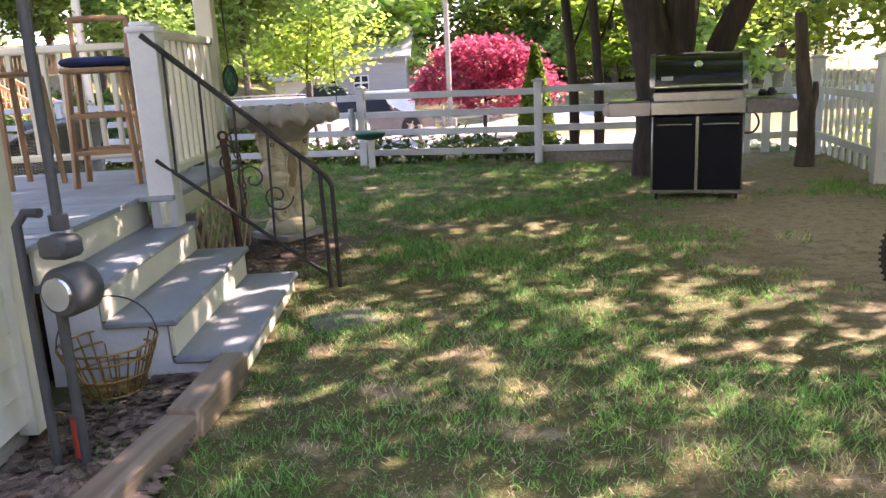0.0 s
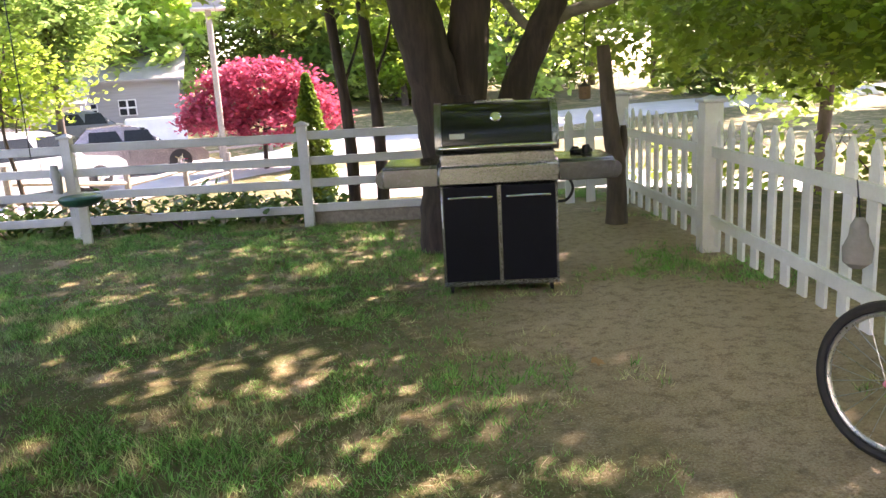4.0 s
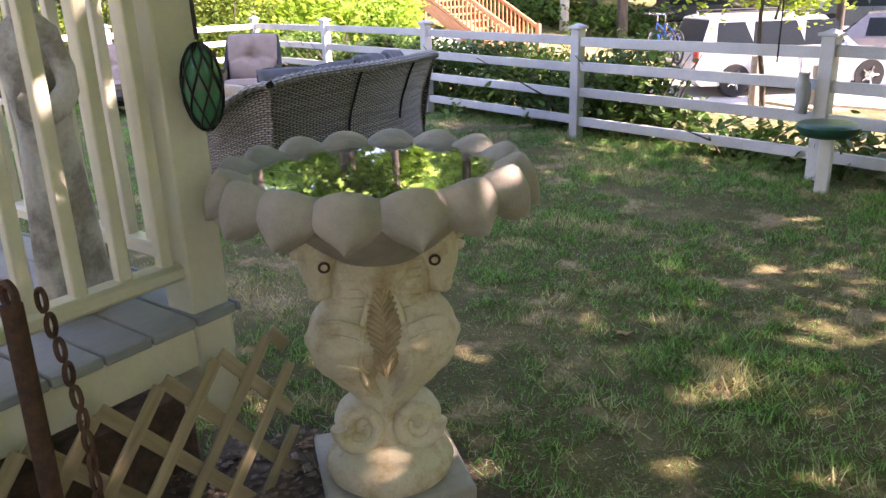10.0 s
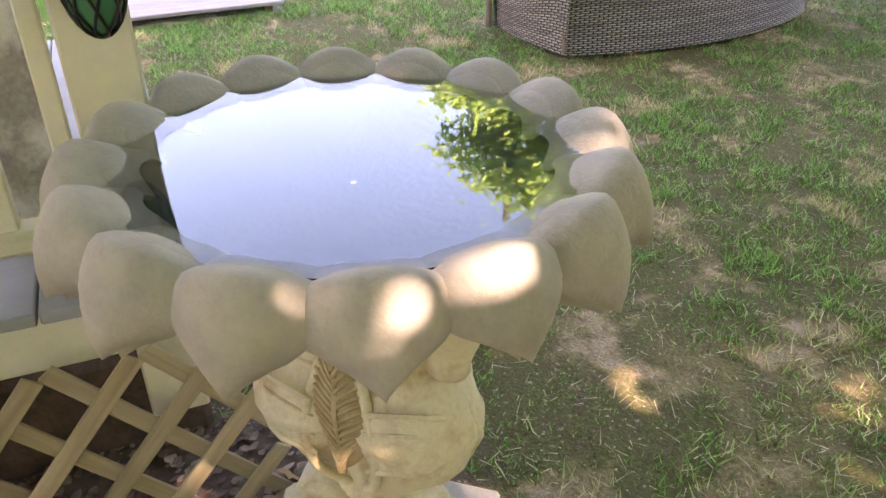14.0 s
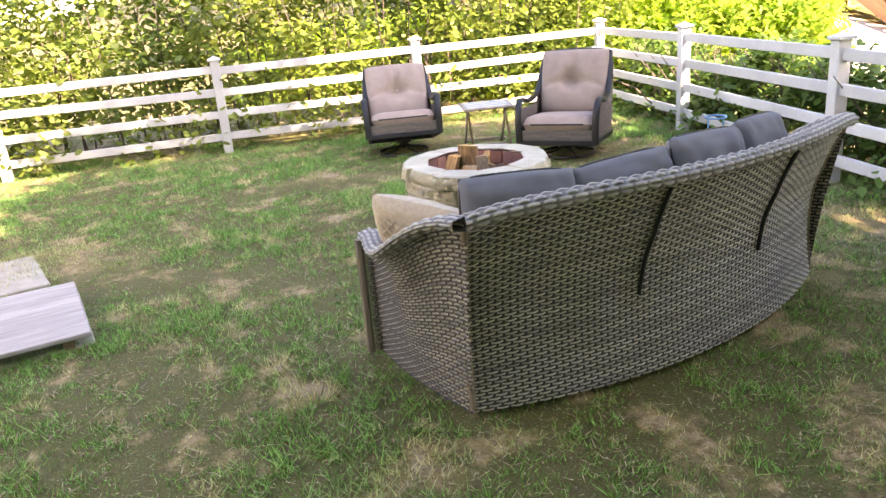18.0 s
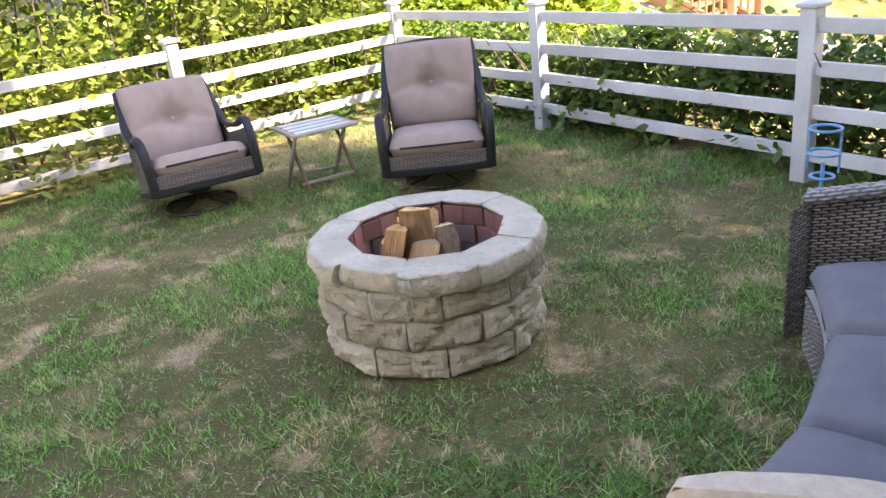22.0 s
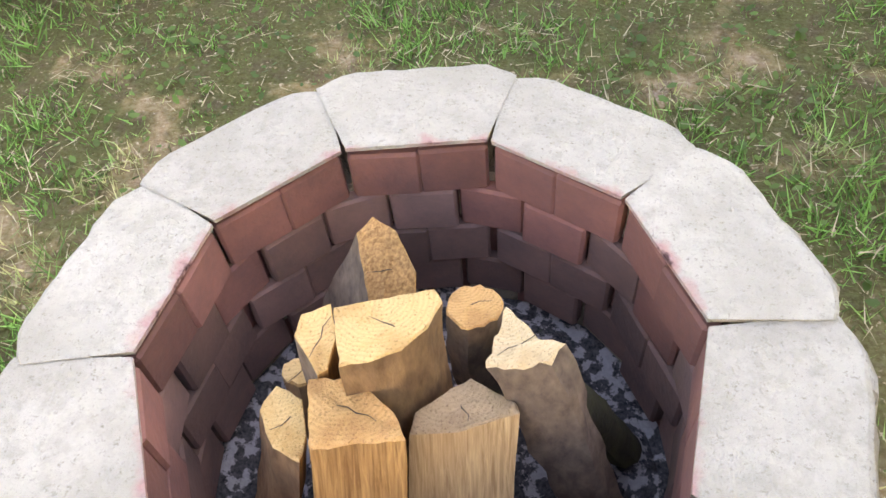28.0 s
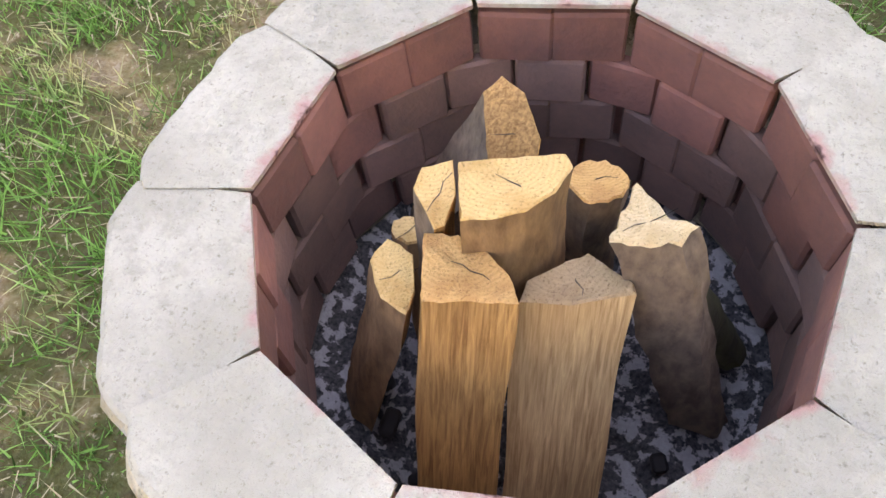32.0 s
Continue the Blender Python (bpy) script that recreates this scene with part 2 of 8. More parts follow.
def stone_mat(name, a, b, pit, stain=None, vary=0.08, relief=0.012):
    """Cast or split stone: mottled at three scales, with dark pits and, for the caps, a sooty inner edge."""
    m, n, l, p = nodes_of(name)
    pos = world_pos(n)
    big, mid, fine = nz(n, l, 5, 4, pos), nz(n, l, 38, 5, pos, 0.7), nz(n, l, 120, 4, pos, 0.75)
    c = mixc(n, l, ramp(n, l, big, 0.35, 0.68), a, b)
    c = mixc(n, l, ramp(n, l, mid, 0.46, 0.70), c, b)
    c = mixc(n, l, ramp(n, l, fine, 0.57, 0.72), c, pit)
    if stain:
        sx = n.new("ShaderNodeSeparateXYZ")
        l.new(n.new("ShaderNodeTexCoord").outputs["Object"], sx.inputs[0])
        wob = n.new("ShaderNodeMath")
        wob.operation = "MULTIPLY_ADD"
        wob.inputs[1].default_value = 0.12
        l.new(nz(n, l, 14, 4, pos), wob.inputs[0]), l.new(sx.outputs[0], wob.inputs[2])
        c = mixc(n, l, ramp(n, l, wob.outputs[0], stain[0] + 0.022, stain[0]), c, stain[1])
        c = mixc(n, l, ramp(n, l, wob.outputs[0], stain[0], stain[0] - 0.008), c, (0.10, 0.05, 0.05))
    hs = n.new("ShaderNodeHueSaturation")
    vr = n.new("ShaderNodeMapRange")
    vr.inputs[3].default_value, vr.inputs[4].default_value = 1 - vary, 1 + vary
    l.new(n.new("ShaderNodeObjectInfo").outputs["Random"], vr.inputs[0])
    l.new(vr.outputs[0], hs.inputs["Value"]), l.new(c, hs.inputs["Color"]), l.new(hs.outputs[0], p.inputs["Base Color"])
    p.inputs["Roughness"].default_value = 0.93
    p.inputs["Specular IOR Level"].default_value = 0.25
    add = n.new("ShaderNodeMath")
    add.operation = "MULTIPLY_ADD"
    add.inputs[1].default_value = 0.5
    l.new(fine, add.inputs[0]), l.new(mid, add.inputs[2])
    bp = n.new("ShaderNodeBump")
    bp.inputs["Strength"].default_value, bp.inputs["Distance"].default_value = 1.0, relief
    l.new(add.outputs[0], bp.inputs["Height"]), l.new(bp.outputs[0], p.inputs["Normal"])
    return m


def ring_mat(name, a, b, rings=55.0):
    """Sawn log end: growth rings round the pith, rays and rough fibres."""
    m, n, l, p = nodes_of(name)
    tc = n.new("ShaderNodeTexCoord").outputs["Object"]
    off = n.new("ShaderNodeVectorMath")
    off.operation = "ADD"
    off.inputs[1].default_value = (0.02, -0.035, 0)
    l.new(tc, off.inputs[0])
    wv = n.new("ShaderNodeTexWave")
    wv.wave_type, wv.rings_direction = "RINGS", "Z"
    wv.inputs["Scale"].default_value, wv.inputs["Distortion"].default_value = rings, 2.5
    wv.inputs["Detail"].default_value, wv.inputs["Detail Scale"].default_value = 3, 0.6
    l.new(off.outputs[0], wv.inputs["Vector"])
    blot, fib = nz(n, l, 16, 4, tc), nz(n, l, 320, 3, tc)
    c = mixc(n, l, ramp(n, l, wv.outputs["Fac"], 0.2, 1.0), a, mixc(n, l, 0.30, a, b))
    c = mixc(n, l, ramp(n, l, blot, 0.48, 0.72), c, b)
    c = mixc(n, l, ramp(n, l, fib, 0.55, 0.75), c, tuple(v * 0.55 for v in b))
    l.new(c, p.inputs["Base Color"])
    p.inputs["Roughness"].default_value = 0.9
    bp = n.new("ShaderNodeBump")
    bp.inputs["Strength"].default_value, bp.inputs["Distance"].default_value = 0.7, 0.004
    l.new(fib, bp.inputs["Height"]), l.new(bp.outputs[0], p.inputs["Normal"])
    return m


M_STONE = stone_mat("split_stone", (0.60, 0.545, 0.43), (0.43, 0.38, 0.285), (0.20, 0.165, 0.12), vary=0.2, relief=0.02)
M_CAP = stone_mat("cap_stone", (0.57, 0.55, 0.475), (0.42, 0.405, 0.34), (0.29, 0.27, 0.22), (0.389, (0.50, 0.30, 0.27)), 0.06, 0.012)
M_BRICK = mat("fire_brick", (0.36, 0.155, 0.125), (0.20, 0.10, 0.09), 9, 90, 0.85, 0.4, vary=0.25)
M_SOOTBRICK = mat("sooty_brick", (0.29, 0.165, 0.14), (0.17, 0.11, 0.10), 9, 90, 0.88, 0.4, vary=0.3)
M_ASH = mat("ash", (0.42, 0.42, 0.44), (0.012, 0.012, 0.013), 36, 130, 0.95, 0.6, lo=0.50, hi=0.55)
M_SPLIT = wood_mat("split_wood", (0.62, 0.35, 0.13), (0.24, 0.11, 0.035), 2, 190)
M_SPLIT2 = wood_mat("pale_split_wood", (0.64, 0.44, 0.23), (0.33, 0.19, 0.085), 2, 210)
M_GREYBARK = mat("grey_log_bark", (0.26, 0.195, 0.145), (0.085, 0.06, 0.045), 40, 110, 0.92, 0.8, stretch=(1, 1, 0.5))
M_LOGBARK = mat("log_bark", (0.42, 0.255, 0.13), (0.13, 0.07, 0.035), 34, 110, 0.9, 0.6, stretch=(1, 1, 0.3))
M_ENDGRAIN = ring_mat("end_grain", (0.74, 0.49, 0.22), (0.55, 0.31, 0.11))
M_ENDGRAIN2 = ring_mat("orange_end_grain", (0.64, 0.37, 0.15), (0.42, 0.20, 0.07))
M_ENDPALE = ring_mat("pale_end_grain", (0.70, 0.54, 0.33), (0.54, 0.37, 0.19))
M_ENDGREY = ring_mat("weathered_end_grain", (0.46, 0.33, 0.20), (0.30, 0.20, 0.12))
M_CONCRETE = mat("cast_stone", (0.46, 0.425, 0.38), (0.31, 0.285, 0.255), 9, 130, 0.88, 0.4)
M_WETSTONE = mat("wet_dark_stone", (0.05, 0.05, 0.04), (0.02, 0.022, 0.018), 8, 60, 0.7, 0.2)
M_CONCRETE2 = mat("ochre_cast_stone", (0.70, 0.63, 0.47), (0.42, 0.29, 0.14), 11, 90, 0.82, 0.45, lo=0.30, hi=0.52)
M_CONCRETE3 = mat("brown_cast_stone", (0.56, 0.45, 0.28), (0.34, 0.23, 0.12), 16, 90, 0.85, 0.45)

def strand_mat(name, a, b, rough=0.55):
    """Woven strands: each strand takes a tone between two colours."""
    m = mat(name, a, b, 30, 160, rough, 0.2)
    n, l = m.node_tree.nodes, m.node_tree.links
    at = n.new("ShaderNodeAttribute")
    at.attribute_name = "strand"
    l.new(mixc(n, l, at.outputs["Fac"], a, b), n["Principled BSDF"].inputs["Base Color"])
    return m


# the darker second colours also paint the shade in the weave's gaps
M_WICKER = strand_mat("grey_wicker", (0.46, 0.45, 0.435), (0.02, 0.021, 0.027))
M_WICKER_D = strand_mat("brown_wicker", (0.17, 0.14, 0.12), (0.03, 0.028, 0.028))
M_RIM = strand_mat("grey_wicker_rim", (0.40, 0.39, 0.385), (0.13, 0.132, 0.145))
M_TIMBER = wood_mat("tan_timber", (0.33, 0.25, 0.185), (0.19, 0.14, 0.10), 1, 14)
M_DRYLEAF = mat("dry_leaf", (0.40, 0.24, 0.10), (0.25, 0.13, 0.06), 12, 80, 0.8, 0.2)
M_SLATE = mat("slate_cushion", (0.15, 0.16, 0.19), (0.115, 0.122, 0.145), 8, 260, 0.9, 0.3)
M_TAUPE = mat("taupe_cushion", (0.34, 0.27, 0.245), (0.26, 0.205, 0.185), 7, 260, 0.9, 0.3)
M_BEIGE = mat("beige_knit", (0.58, 0.50, 0.42), (0.42, 0.35, 0.28), 45, 200, 0.95, 0.5)
M_FRAME = plain("black_metal", (0.028, 0.03, 0.034), 0.4, 0.6)
M_STEEL = mat("stainless", (0.31, 0.32, 0.345), (0.25, 0.26, 0.28), 3, 70, 0.27, 0.0, metal=1.0, stretch=(1, 1, 8))
# darker copy of the steel, with the shelves' shade put into its colour
M_STEEL_D = plain("shaded_steel", (0.20, 0.21, 0.24), 0.24, 1.0)
M_CHROME = plain("chrome", (0.72, 0.72, 0.73), 0.15, 1.0)
M_BLACK = plain("black_enamel", (0.008, 0.009, 0.012), 0.16, 0.0, 0.5, 0.3)
M_NAVY = plain("dark_panel", (0.006, 0.007, 0.014), 0.5, 0.0, 0.15)
M_RUBBER = mat("rubber", (0.022, 0.022, 0.024), (0.012, 0.012, 0.013), 20, 120, 0.75, 0.3)
M_PINK = plain("pink_paint", (0.80, 0.26, 0.40), 0.28, 0.0, 0.5, 0.5)
M_BLUE = plain("blue_paint", (0.0, 0.075, 0.32), 0.22, 0.2, 0.5, 0.6)
M_IRON = mat("black_iron", (0.02, 0.02, 0.022), (0.035, 0.025, 0.02), 20, 90, 0.55, 0.2)
M_RUST = mat("rusty_iron", (0.13, 0.06, 0.035), (0.05, 0.03, 0.025), 30, 120, 0.9, 0.4)
M_LATTICE = wood_mat("lattice_wood", (0.46, 0.38, 0.25), (0.27, 0.21, 0.13), 1, 22)
M_CEDAR = wood_mat("cedar", (0.50, 0.25, 0.115), (0.36, 0.17, 0.08), 1, 14)
M_GREYWOOD = wood_mat("weathered_wood", (0.34, 0.30, 0.27), (0.22, 0.19, 0.17), 1, 20)
M_BROWNWOOD = wood_mat("brown_wood", (0.24, 0.15, 0.09), (0.13, 0.08, 0.05), 1, 20)
M_GRASS, M_GROUND = lawn_mat("grass_blades", False), lawn_mat("lawn_soil", True)
M_CHIP = leaf_mat("bark_chip", (0.10, 0.065, 0.05), (0.27, 0.20, 0.155), 0.0, 14, 0.9)
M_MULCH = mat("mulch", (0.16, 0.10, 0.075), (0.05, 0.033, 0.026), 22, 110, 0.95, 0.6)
M_ASPHALT = mat("sunlit_asphalt", (0.44, 0.43, 0.42), (0.34, 0.33, 0.32), 0.8, 60, 0.9, 0.2)
M_MAPLE = leaf_mat("maple_leaves", (0.10, 0.18, 0.027), (0.155, 0.25, 0.035), 0.56)
# paler leaf copies: sunlight and haze on far trees put into the colour
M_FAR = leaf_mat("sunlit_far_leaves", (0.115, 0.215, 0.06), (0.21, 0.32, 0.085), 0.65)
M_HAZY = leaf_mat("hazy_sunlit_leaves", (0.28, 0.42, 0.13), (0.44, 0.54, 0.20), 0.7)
M_GREEN = leaf_mat("green_leaves", (0.050, 0.115, 0.028), (0.095, 0.18, 0.036), 0.28)
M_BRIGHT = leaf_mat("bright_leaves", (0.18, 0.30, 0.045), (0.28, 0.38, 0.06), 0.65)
M_SHRUB = leaf_mat("shrub_leaves", (0.078, 0.135, 0.026), (0.175, 0.225, 0.045), 0.32)
M_REDLEAF = leaf_mat("crimson_leaves", (0.29, 0.042, 0.07), (0.42, 0.08, 0.115), 0.45)
M_CYPRESS = leaf_mat("cypress_leaves", (0.07, 0.14, 0.02), (0.15, 0.22, 0.03), 0.3, 4)


# ---- mesh tools ----
class Sh:
    """A growing mesh: points and faces, from simple bodies."""

    def __init__(self):
        self.v, self.f = [], []

    def add(self, vs, fs, m=None):
        o = len(self.v)
        self.v += [tuple(m @ Vector(p)) if m else tuple(p) for p in vs]
        self.f += [tuple(i + o for i in f) for f in fs]
        return self

    def box(self, size, m=None, b=0.004):
        hx, hy, hz = (s / 2 for s in size)
        b = min(b, hx * 0.6, hy * 0.6, hz * 0.6)
        vs, ix = [], {}
        for sx in (-1, 1):
            for sy in (-1, 1):
                for sz in (-1, 1):
                    ix[sx, sy, sz] = len(vs)
                    vs += [(sx * hx, sy * (hy - b), sz * (hz - b)), (sx * (hx - b), sy * hy, sz * (hz - b)), (sx * (hx - b), sy * (hy - b), sz * hz)]
        fs = []
        for s in (-1, 1):
            q = [(s, -1, -1), (s, 1, -1), (s, 1, 1), (s, -1, 1)]
            fs.append([ix[k] for k in (q if s > 0 else q[::-1])])
            q = [(-1, s, -1), (-1, s, 1), (1, s, 1), (1, s, -1)]
            fs.append([ix[k] + 1 for k in (q if s > 0 else q[::-1])])
            q = [(-1, -1, s), (1, -1, s), (1, 1, s), (-1, 1, s)]
            fs.append([ix[k] + 2 for k in (q if s > 0 else q[::-1])])
        for a in (-1, 1):
            for c in (-1, 1):
                fs.append([ix[a, c, -1], ix[a, c, -1] + 1, ix[a, c, 1] + 1, ix[a, c, 1]][::(1 if a * c < 0 else -1)])
                fs.append([ix[a, -1, c], ix[a, 1, c], ix[a, 1, c] + 2, ix[a, -1, c] + 2][::(1 if a * c < 0 else -1)])
                fs.append([ix[-1, a, c] + 1, ix[-1, a, c] + 2, ix[1, a, c] + 2, ix[1, a, c] + 1][::(1 if a * c < 0 else -1)])
        for k, i in ix.items():
            fs.append([i, i + 1, i + 2][::(1 if k[0] * k[1] * k[2] > 0 else -1)])
        return self.add(vs, fs, m)

    def cube(self, x0, y0, z0, x1, y1, z1, b=0.004):
        return self.box((x1 - x0, y1 - y0, z1 - z0), Matrix.Translation(((x0 + x1) / 2, (y0 + y1) / 2, (z0 + z1) / 2)), b)

    def tube(self, pts, r, n=8, closed=False, cap=True, flat=1.0):
        """A round bar along pts; r a number or one for each point."""
        pts = [Vector(p) for p in pts]
        k = len(pts)
        rr = list(r) if hasattr(r, "__len__") else [r] * k
        o = len(self.v)
        ref = None
        for i, p in enumerate(pts):
            a, c = (pts[i - 1], pts[(i + 1) % k]) if closed else (pts[max(i - 1, 0)], pts[min(i + 1, k - 1)])
            t = (c - a).normalized()
            if ref is None:
                ref = Vector((0, 0, 1)) if abs(t.z) < 0.9 else Vector((1, 0, 0))
            s = t.cross(ref)
            s = s.normalized() if s.length > 1e-6 else t.orthogonal().normalized()
            ref = s.cross(t)
            for j in range(n):
                g = 2 * math.pi * j / n
                self.v.append(tuple(p + rr[i] * (math.cos(g) * s + math.sin(g) * ref * flat)))
        for i in range(k if closed else k - 1):
            a, c = o + i * n, o + ((i + 1) % k) * n
            self.f += [(a + j, a + (j + 1) % n, c + (j + 1) % n, c + j) for j in range(n)]
        if cap and not closed:
            self.f.append(tuple(o + j for j in range(n))[::-1])
            self.f.append(tuple(o + (k - 1) * n + j for j in range(n)))
        return self

    def lathe(self, prof, n=24, m=None, wob=None):
        """A body turned from (radius, height) pairs."""
        vs = []
        for i, (r, z) in enumerate(prof):
            for j in range(n):
                a = 2 * math.pi * j / n
                q = r * (wob(a, z) if wob else 1)
                vs.append((q * math.cos(a), q * math.sin(a), z))
        fs = [(i * n + j, i * n + (j + 1) % n, (i + 1) * n + (j + 1) % n, (i + 1) * n + j) for i in range(len(prof) - 1) for j in range(n)]
        fs += [tuple(range(n))[::-1], tuple((len(prof) - 1) * n + j for j in range(n))]
        return self.add(vs, fs, m)

    def prism(self, poly, z0, z1, m=None):
        n = len(poly)
        vs = [(x, y, z0) for x, y in poly] + [(x, y, z1) for x, y in poly]
        fs = [tuple(range(n))[::-1], tuple(range(n, 2 * n))] + [(i, (i + 1) % n, n + (i + 1) % n, n + i) for i in range(n)]
        return self.add(vs, fs, m)

    def sheet(self, fn, nu, nv, wrap=False):
        """A surface fn(u, v), u and v from 0 to 1."""
        o = len(self.v)
        self.v += [tuple(fn(i / nu, j / nv)) for i in range(nu + (0 if wrap else 1)) for j in range(nv + 1)]
        k = nu if wrap else nu + 1
        self.f += [(o + i * (nv + 1) + j, o + ((i + 1) % k) * (nv + 1) + j, o + ((i + 1) % k) * (nv + 1) + j + 1, o + i * (nv + 1) + j + 1) for i in range(nu) for j in range(nv)]
        return self

    def data(self, name, material, smooth=0):
        me = bpy.data.meshes.new(name)
        me.from_pydata(self.v, [], self.f)
        bm = bmesh.new()
        bm.from_mesh(me)
        bmesh.ops.recalc_face_normals(bm, faces=bm.faces)
        bm.to_mesh(me)
        bm.free()
        if smooth:
            me.polygons.foreach_set("use_smooth", [True] * len(me.polygons))
            me.set_sharp_from_angle(angle=radians(smooth))
        me.materials.append(material)
        return me


def raw_mesh(name, verts, loops_per_face, material, smooth=False):
    """A mesh of many like faces; verts is (faces * k, 3), each face with its own k points."""
    k = loops_per_face
    nv = len(verts)
    me = bpy.data.meshes.new(name)
    me.vertices.add(nv)
    me.vertices.foreach_set("co", np.ascontiguousarray(verts, dtype=np.float32).ravel())
    me.loops.add(nv)
    me.loops.foreach_set("vertex_index", np.arange(nv, dtype=np.int32))
    me.polygons.add(nv // k)
    me.polygons.foreach_set("loop_start", np.arange(0, nv, k, dtype=np.int32))
    me.update(calc_edges=True)
    me.materials.append(material)
    return me


def thing(name, at=(0, 0, 0), rz=0.0, label="", category="", group="", kind="", rx=0.0, ry=0.0):
    ob = new(name)
    ob.empty_display_size = 0.1
    ob.matrix_basis = pose(*at, rx, ry, rz)
    return tagged(ob, label, category, group, kind)


def part(name, shape, material, parent=None, label="", m=None, smooth=40):
    """One mesh object under a thing or a part; shape is a Sh or mesh data."""
    me = shape.data(name, material, smooth) if isinstance(shape, Sh) else shape
    ob = new(name, me)
    if parent is not None:
        ob.parent = parent
    if m is not None:
        ob.matrix_basis = m
    return tagged(ob, label)


def lump(name, shape, material, label, category, group="", kind="", m=None, smooth=40):
    """A thing of one mesh."""
    ob = part(name, shape, material, None, label, m, smooth)
    return tagged(ob, "", category, group, kind)


def bar(a, b, w, h, bev=0.004):
    """Size and pose of a straight timber from a to b, w across and h high."""
    a, b = Vector(a), Vector(b)
    d = b - a
    y = d.normalized()
    x = y.cross(Vector((0, 0, 1)))
    x = x.normalized() if x.length > 1e-5 else Vector((1, 0, 0))
    z = x.cross(y)
    m = Matrix((x, y, z)).transposed().to_4x4()
    m.translation = (a + b) / 2
    return Sh().box((w, d.length, h), None, bev), m


def smooth01(t):
    t = max(0.0, min(1.0, t))
    return t * t * (3 - 2 * t)


def curve(pts, n=6):
    """Smooth points through pts (Catmull-Rom)."""
    p = [Vector(q) for q in pts]
    p = [p[0] * 2 - p[1]] + p + [p[-1] * 2 - p[-2]]
    out = []
    for i in range(1, len(p) - 2):
        for j in range(n):
            t = j / n
            a, b, c, d = p[i - 1:i + 3]
            out.append(0.5 * ((2 * b) + (c - a) * t + (2 * a - 5 * b + 4 * c - d) * t * t + (3 * b - a - 3 * c + d) * t ** 3))
    return out + [p[-2]]


# leaf outlines, one unit long
LEAF_OVAL = np.array([(0, 0), (0.32, 0.3), (0.22, 0.75), (0, 1), (-0.22, 0.75), (-0.32, 0.3)], dtype=float)
LEAF_MAPLE = np.array([(0, 0), (0.48, 0.12), (0.30, 0.38), (0.52, 0.70), (0.2, 0.66), (0, 1.0), (-0.2, 0.66), (-0.52, 0.70), (-0.30, 0.38), (-0.48, 0.12)], dtype=float)
LEAF_THIN = np.array([(0, 0), (0.12, 0.4), (0, 1), (-0.12, 0.4)], dtype=float)
LEAF_TUFT = np.array([(0, 0), (0.35, 0.25), (0.1, 0.5), (0.3, 0.8), (0, 1), (-0.3, 0.8), (-0.1, 0.5), (-0.35, 0.25)], dtype=float)


def leaves(name, centres, size, shape, material, droop=0.35, tilt=0.5, seed=1):
    """Leaves at the centres, each a small bent polygon, facing mostly up."""
    r = np.random.default_rng(seed)
    n, k = len(centres), len(shape)
    yaw, til = r.uniform(0, 2 * np.pi, n), r.normal(0, tilt, n)
    ax = np.stack([np.cos(yaw), np.sin(yaw), -np.sign(droop) * np.abs(r.normal(0, abs(droop), n))], 1)
    ax /= np.linalg.norm(ax, axis=1)[:, None]
    side = np.stack([-np.sin(yaw) * np.cos(til), np.cos(yaw) * np.cos(til), np.sin(til)], 1)
    s = size * r.uniform(0.6, 1.3, n)
    v = centres[:, None, :] + s[:, None, None] * (shape[None, :, 0:1] * side[:, None, :] + (shape[None, :, 1:2] - 0.5) * ax[:, None, :])
    v[:, :, 2] -= (0.12 * s)[:, None] * (np.abs(shape[None, :, 0]) * 2 + (shape[None, :, 1] - 0.4) ** 2)
    return raw_mesh(name, v.reshape(-1, 3), k, material)


def in_ellipsoids(blobs, n_twigs, per_twig, spread, seed, shell=0.5):
    """Leaf places: twigs scattered in ellipsoids (x, y, z, rx, ry, rz), leaves strewn round each twig."""
    r = np.random.default_rng(seed)
    vol = np.array([(b[3] * b[4] * b[5]) ** 0.75 for b in blobs])
    pick = r.choice(len(blobs), n_twigs, p=vol / vol.sum())
    d = r.normal(size=(n_twigs, 3))
    d /= np.linalg.norm(d, axis=1)[:, None]
    rad = r.uniform(0, 1, n_twigs) ** (1 / 3) * (1 - shell) + shell * r.uniform(0.75, 1.08, n_twigs)
    b = np.array(blobs)[pick]
    c = b[:, :3] + d * rad[:, None] * b[:, 3:]
    out = c[:, None, :] + r.normal(size=(n_twigs, per_twig, 3)) * np.array([spread, spread, spread * 0.6])
    return out.reshape(-1, 3)

# ---- the lie of the land ----
FENCE_N = [(1.53, 10.03), (-0.88, 10.72), (-3.28, 11.38), (-5.72, 12.10), (-8.14, 12.80), (-10.36, 13.36)]
FENCE_W = [(-10.36, 13.36), (-10.72, 10.85), (-11.10, 8.45), (-11.48, 6.05), (-11.86, 3.65), (-12.24, 1.25)]


def gz(x, y):
    """Height of the ground."""
    d = (x - 1.36) * 0.27 + (y - 9.93) * 0.963
    z = -0.95 * smooth01((d - 0.9) / 8.0)
    shelf = 6.0 + 9.0 * smooth01((y - 23.5 - 0.25 * (x + 15)) / 6.0)
    z += 0.27 * max(0.0, min(-x - 7.0, shelf)) * smooth01((y - 13.5) / 5.0) * smooth01((-x - 7.0) / 3.0)
    if y > 30:
        z += 0.05 * min(y - 30, 40)
    if x > 5:
        z -= 0.7 * smooth01((x - 5) / 9.0) * smooth01((14 - d) / 6.0)
    return z


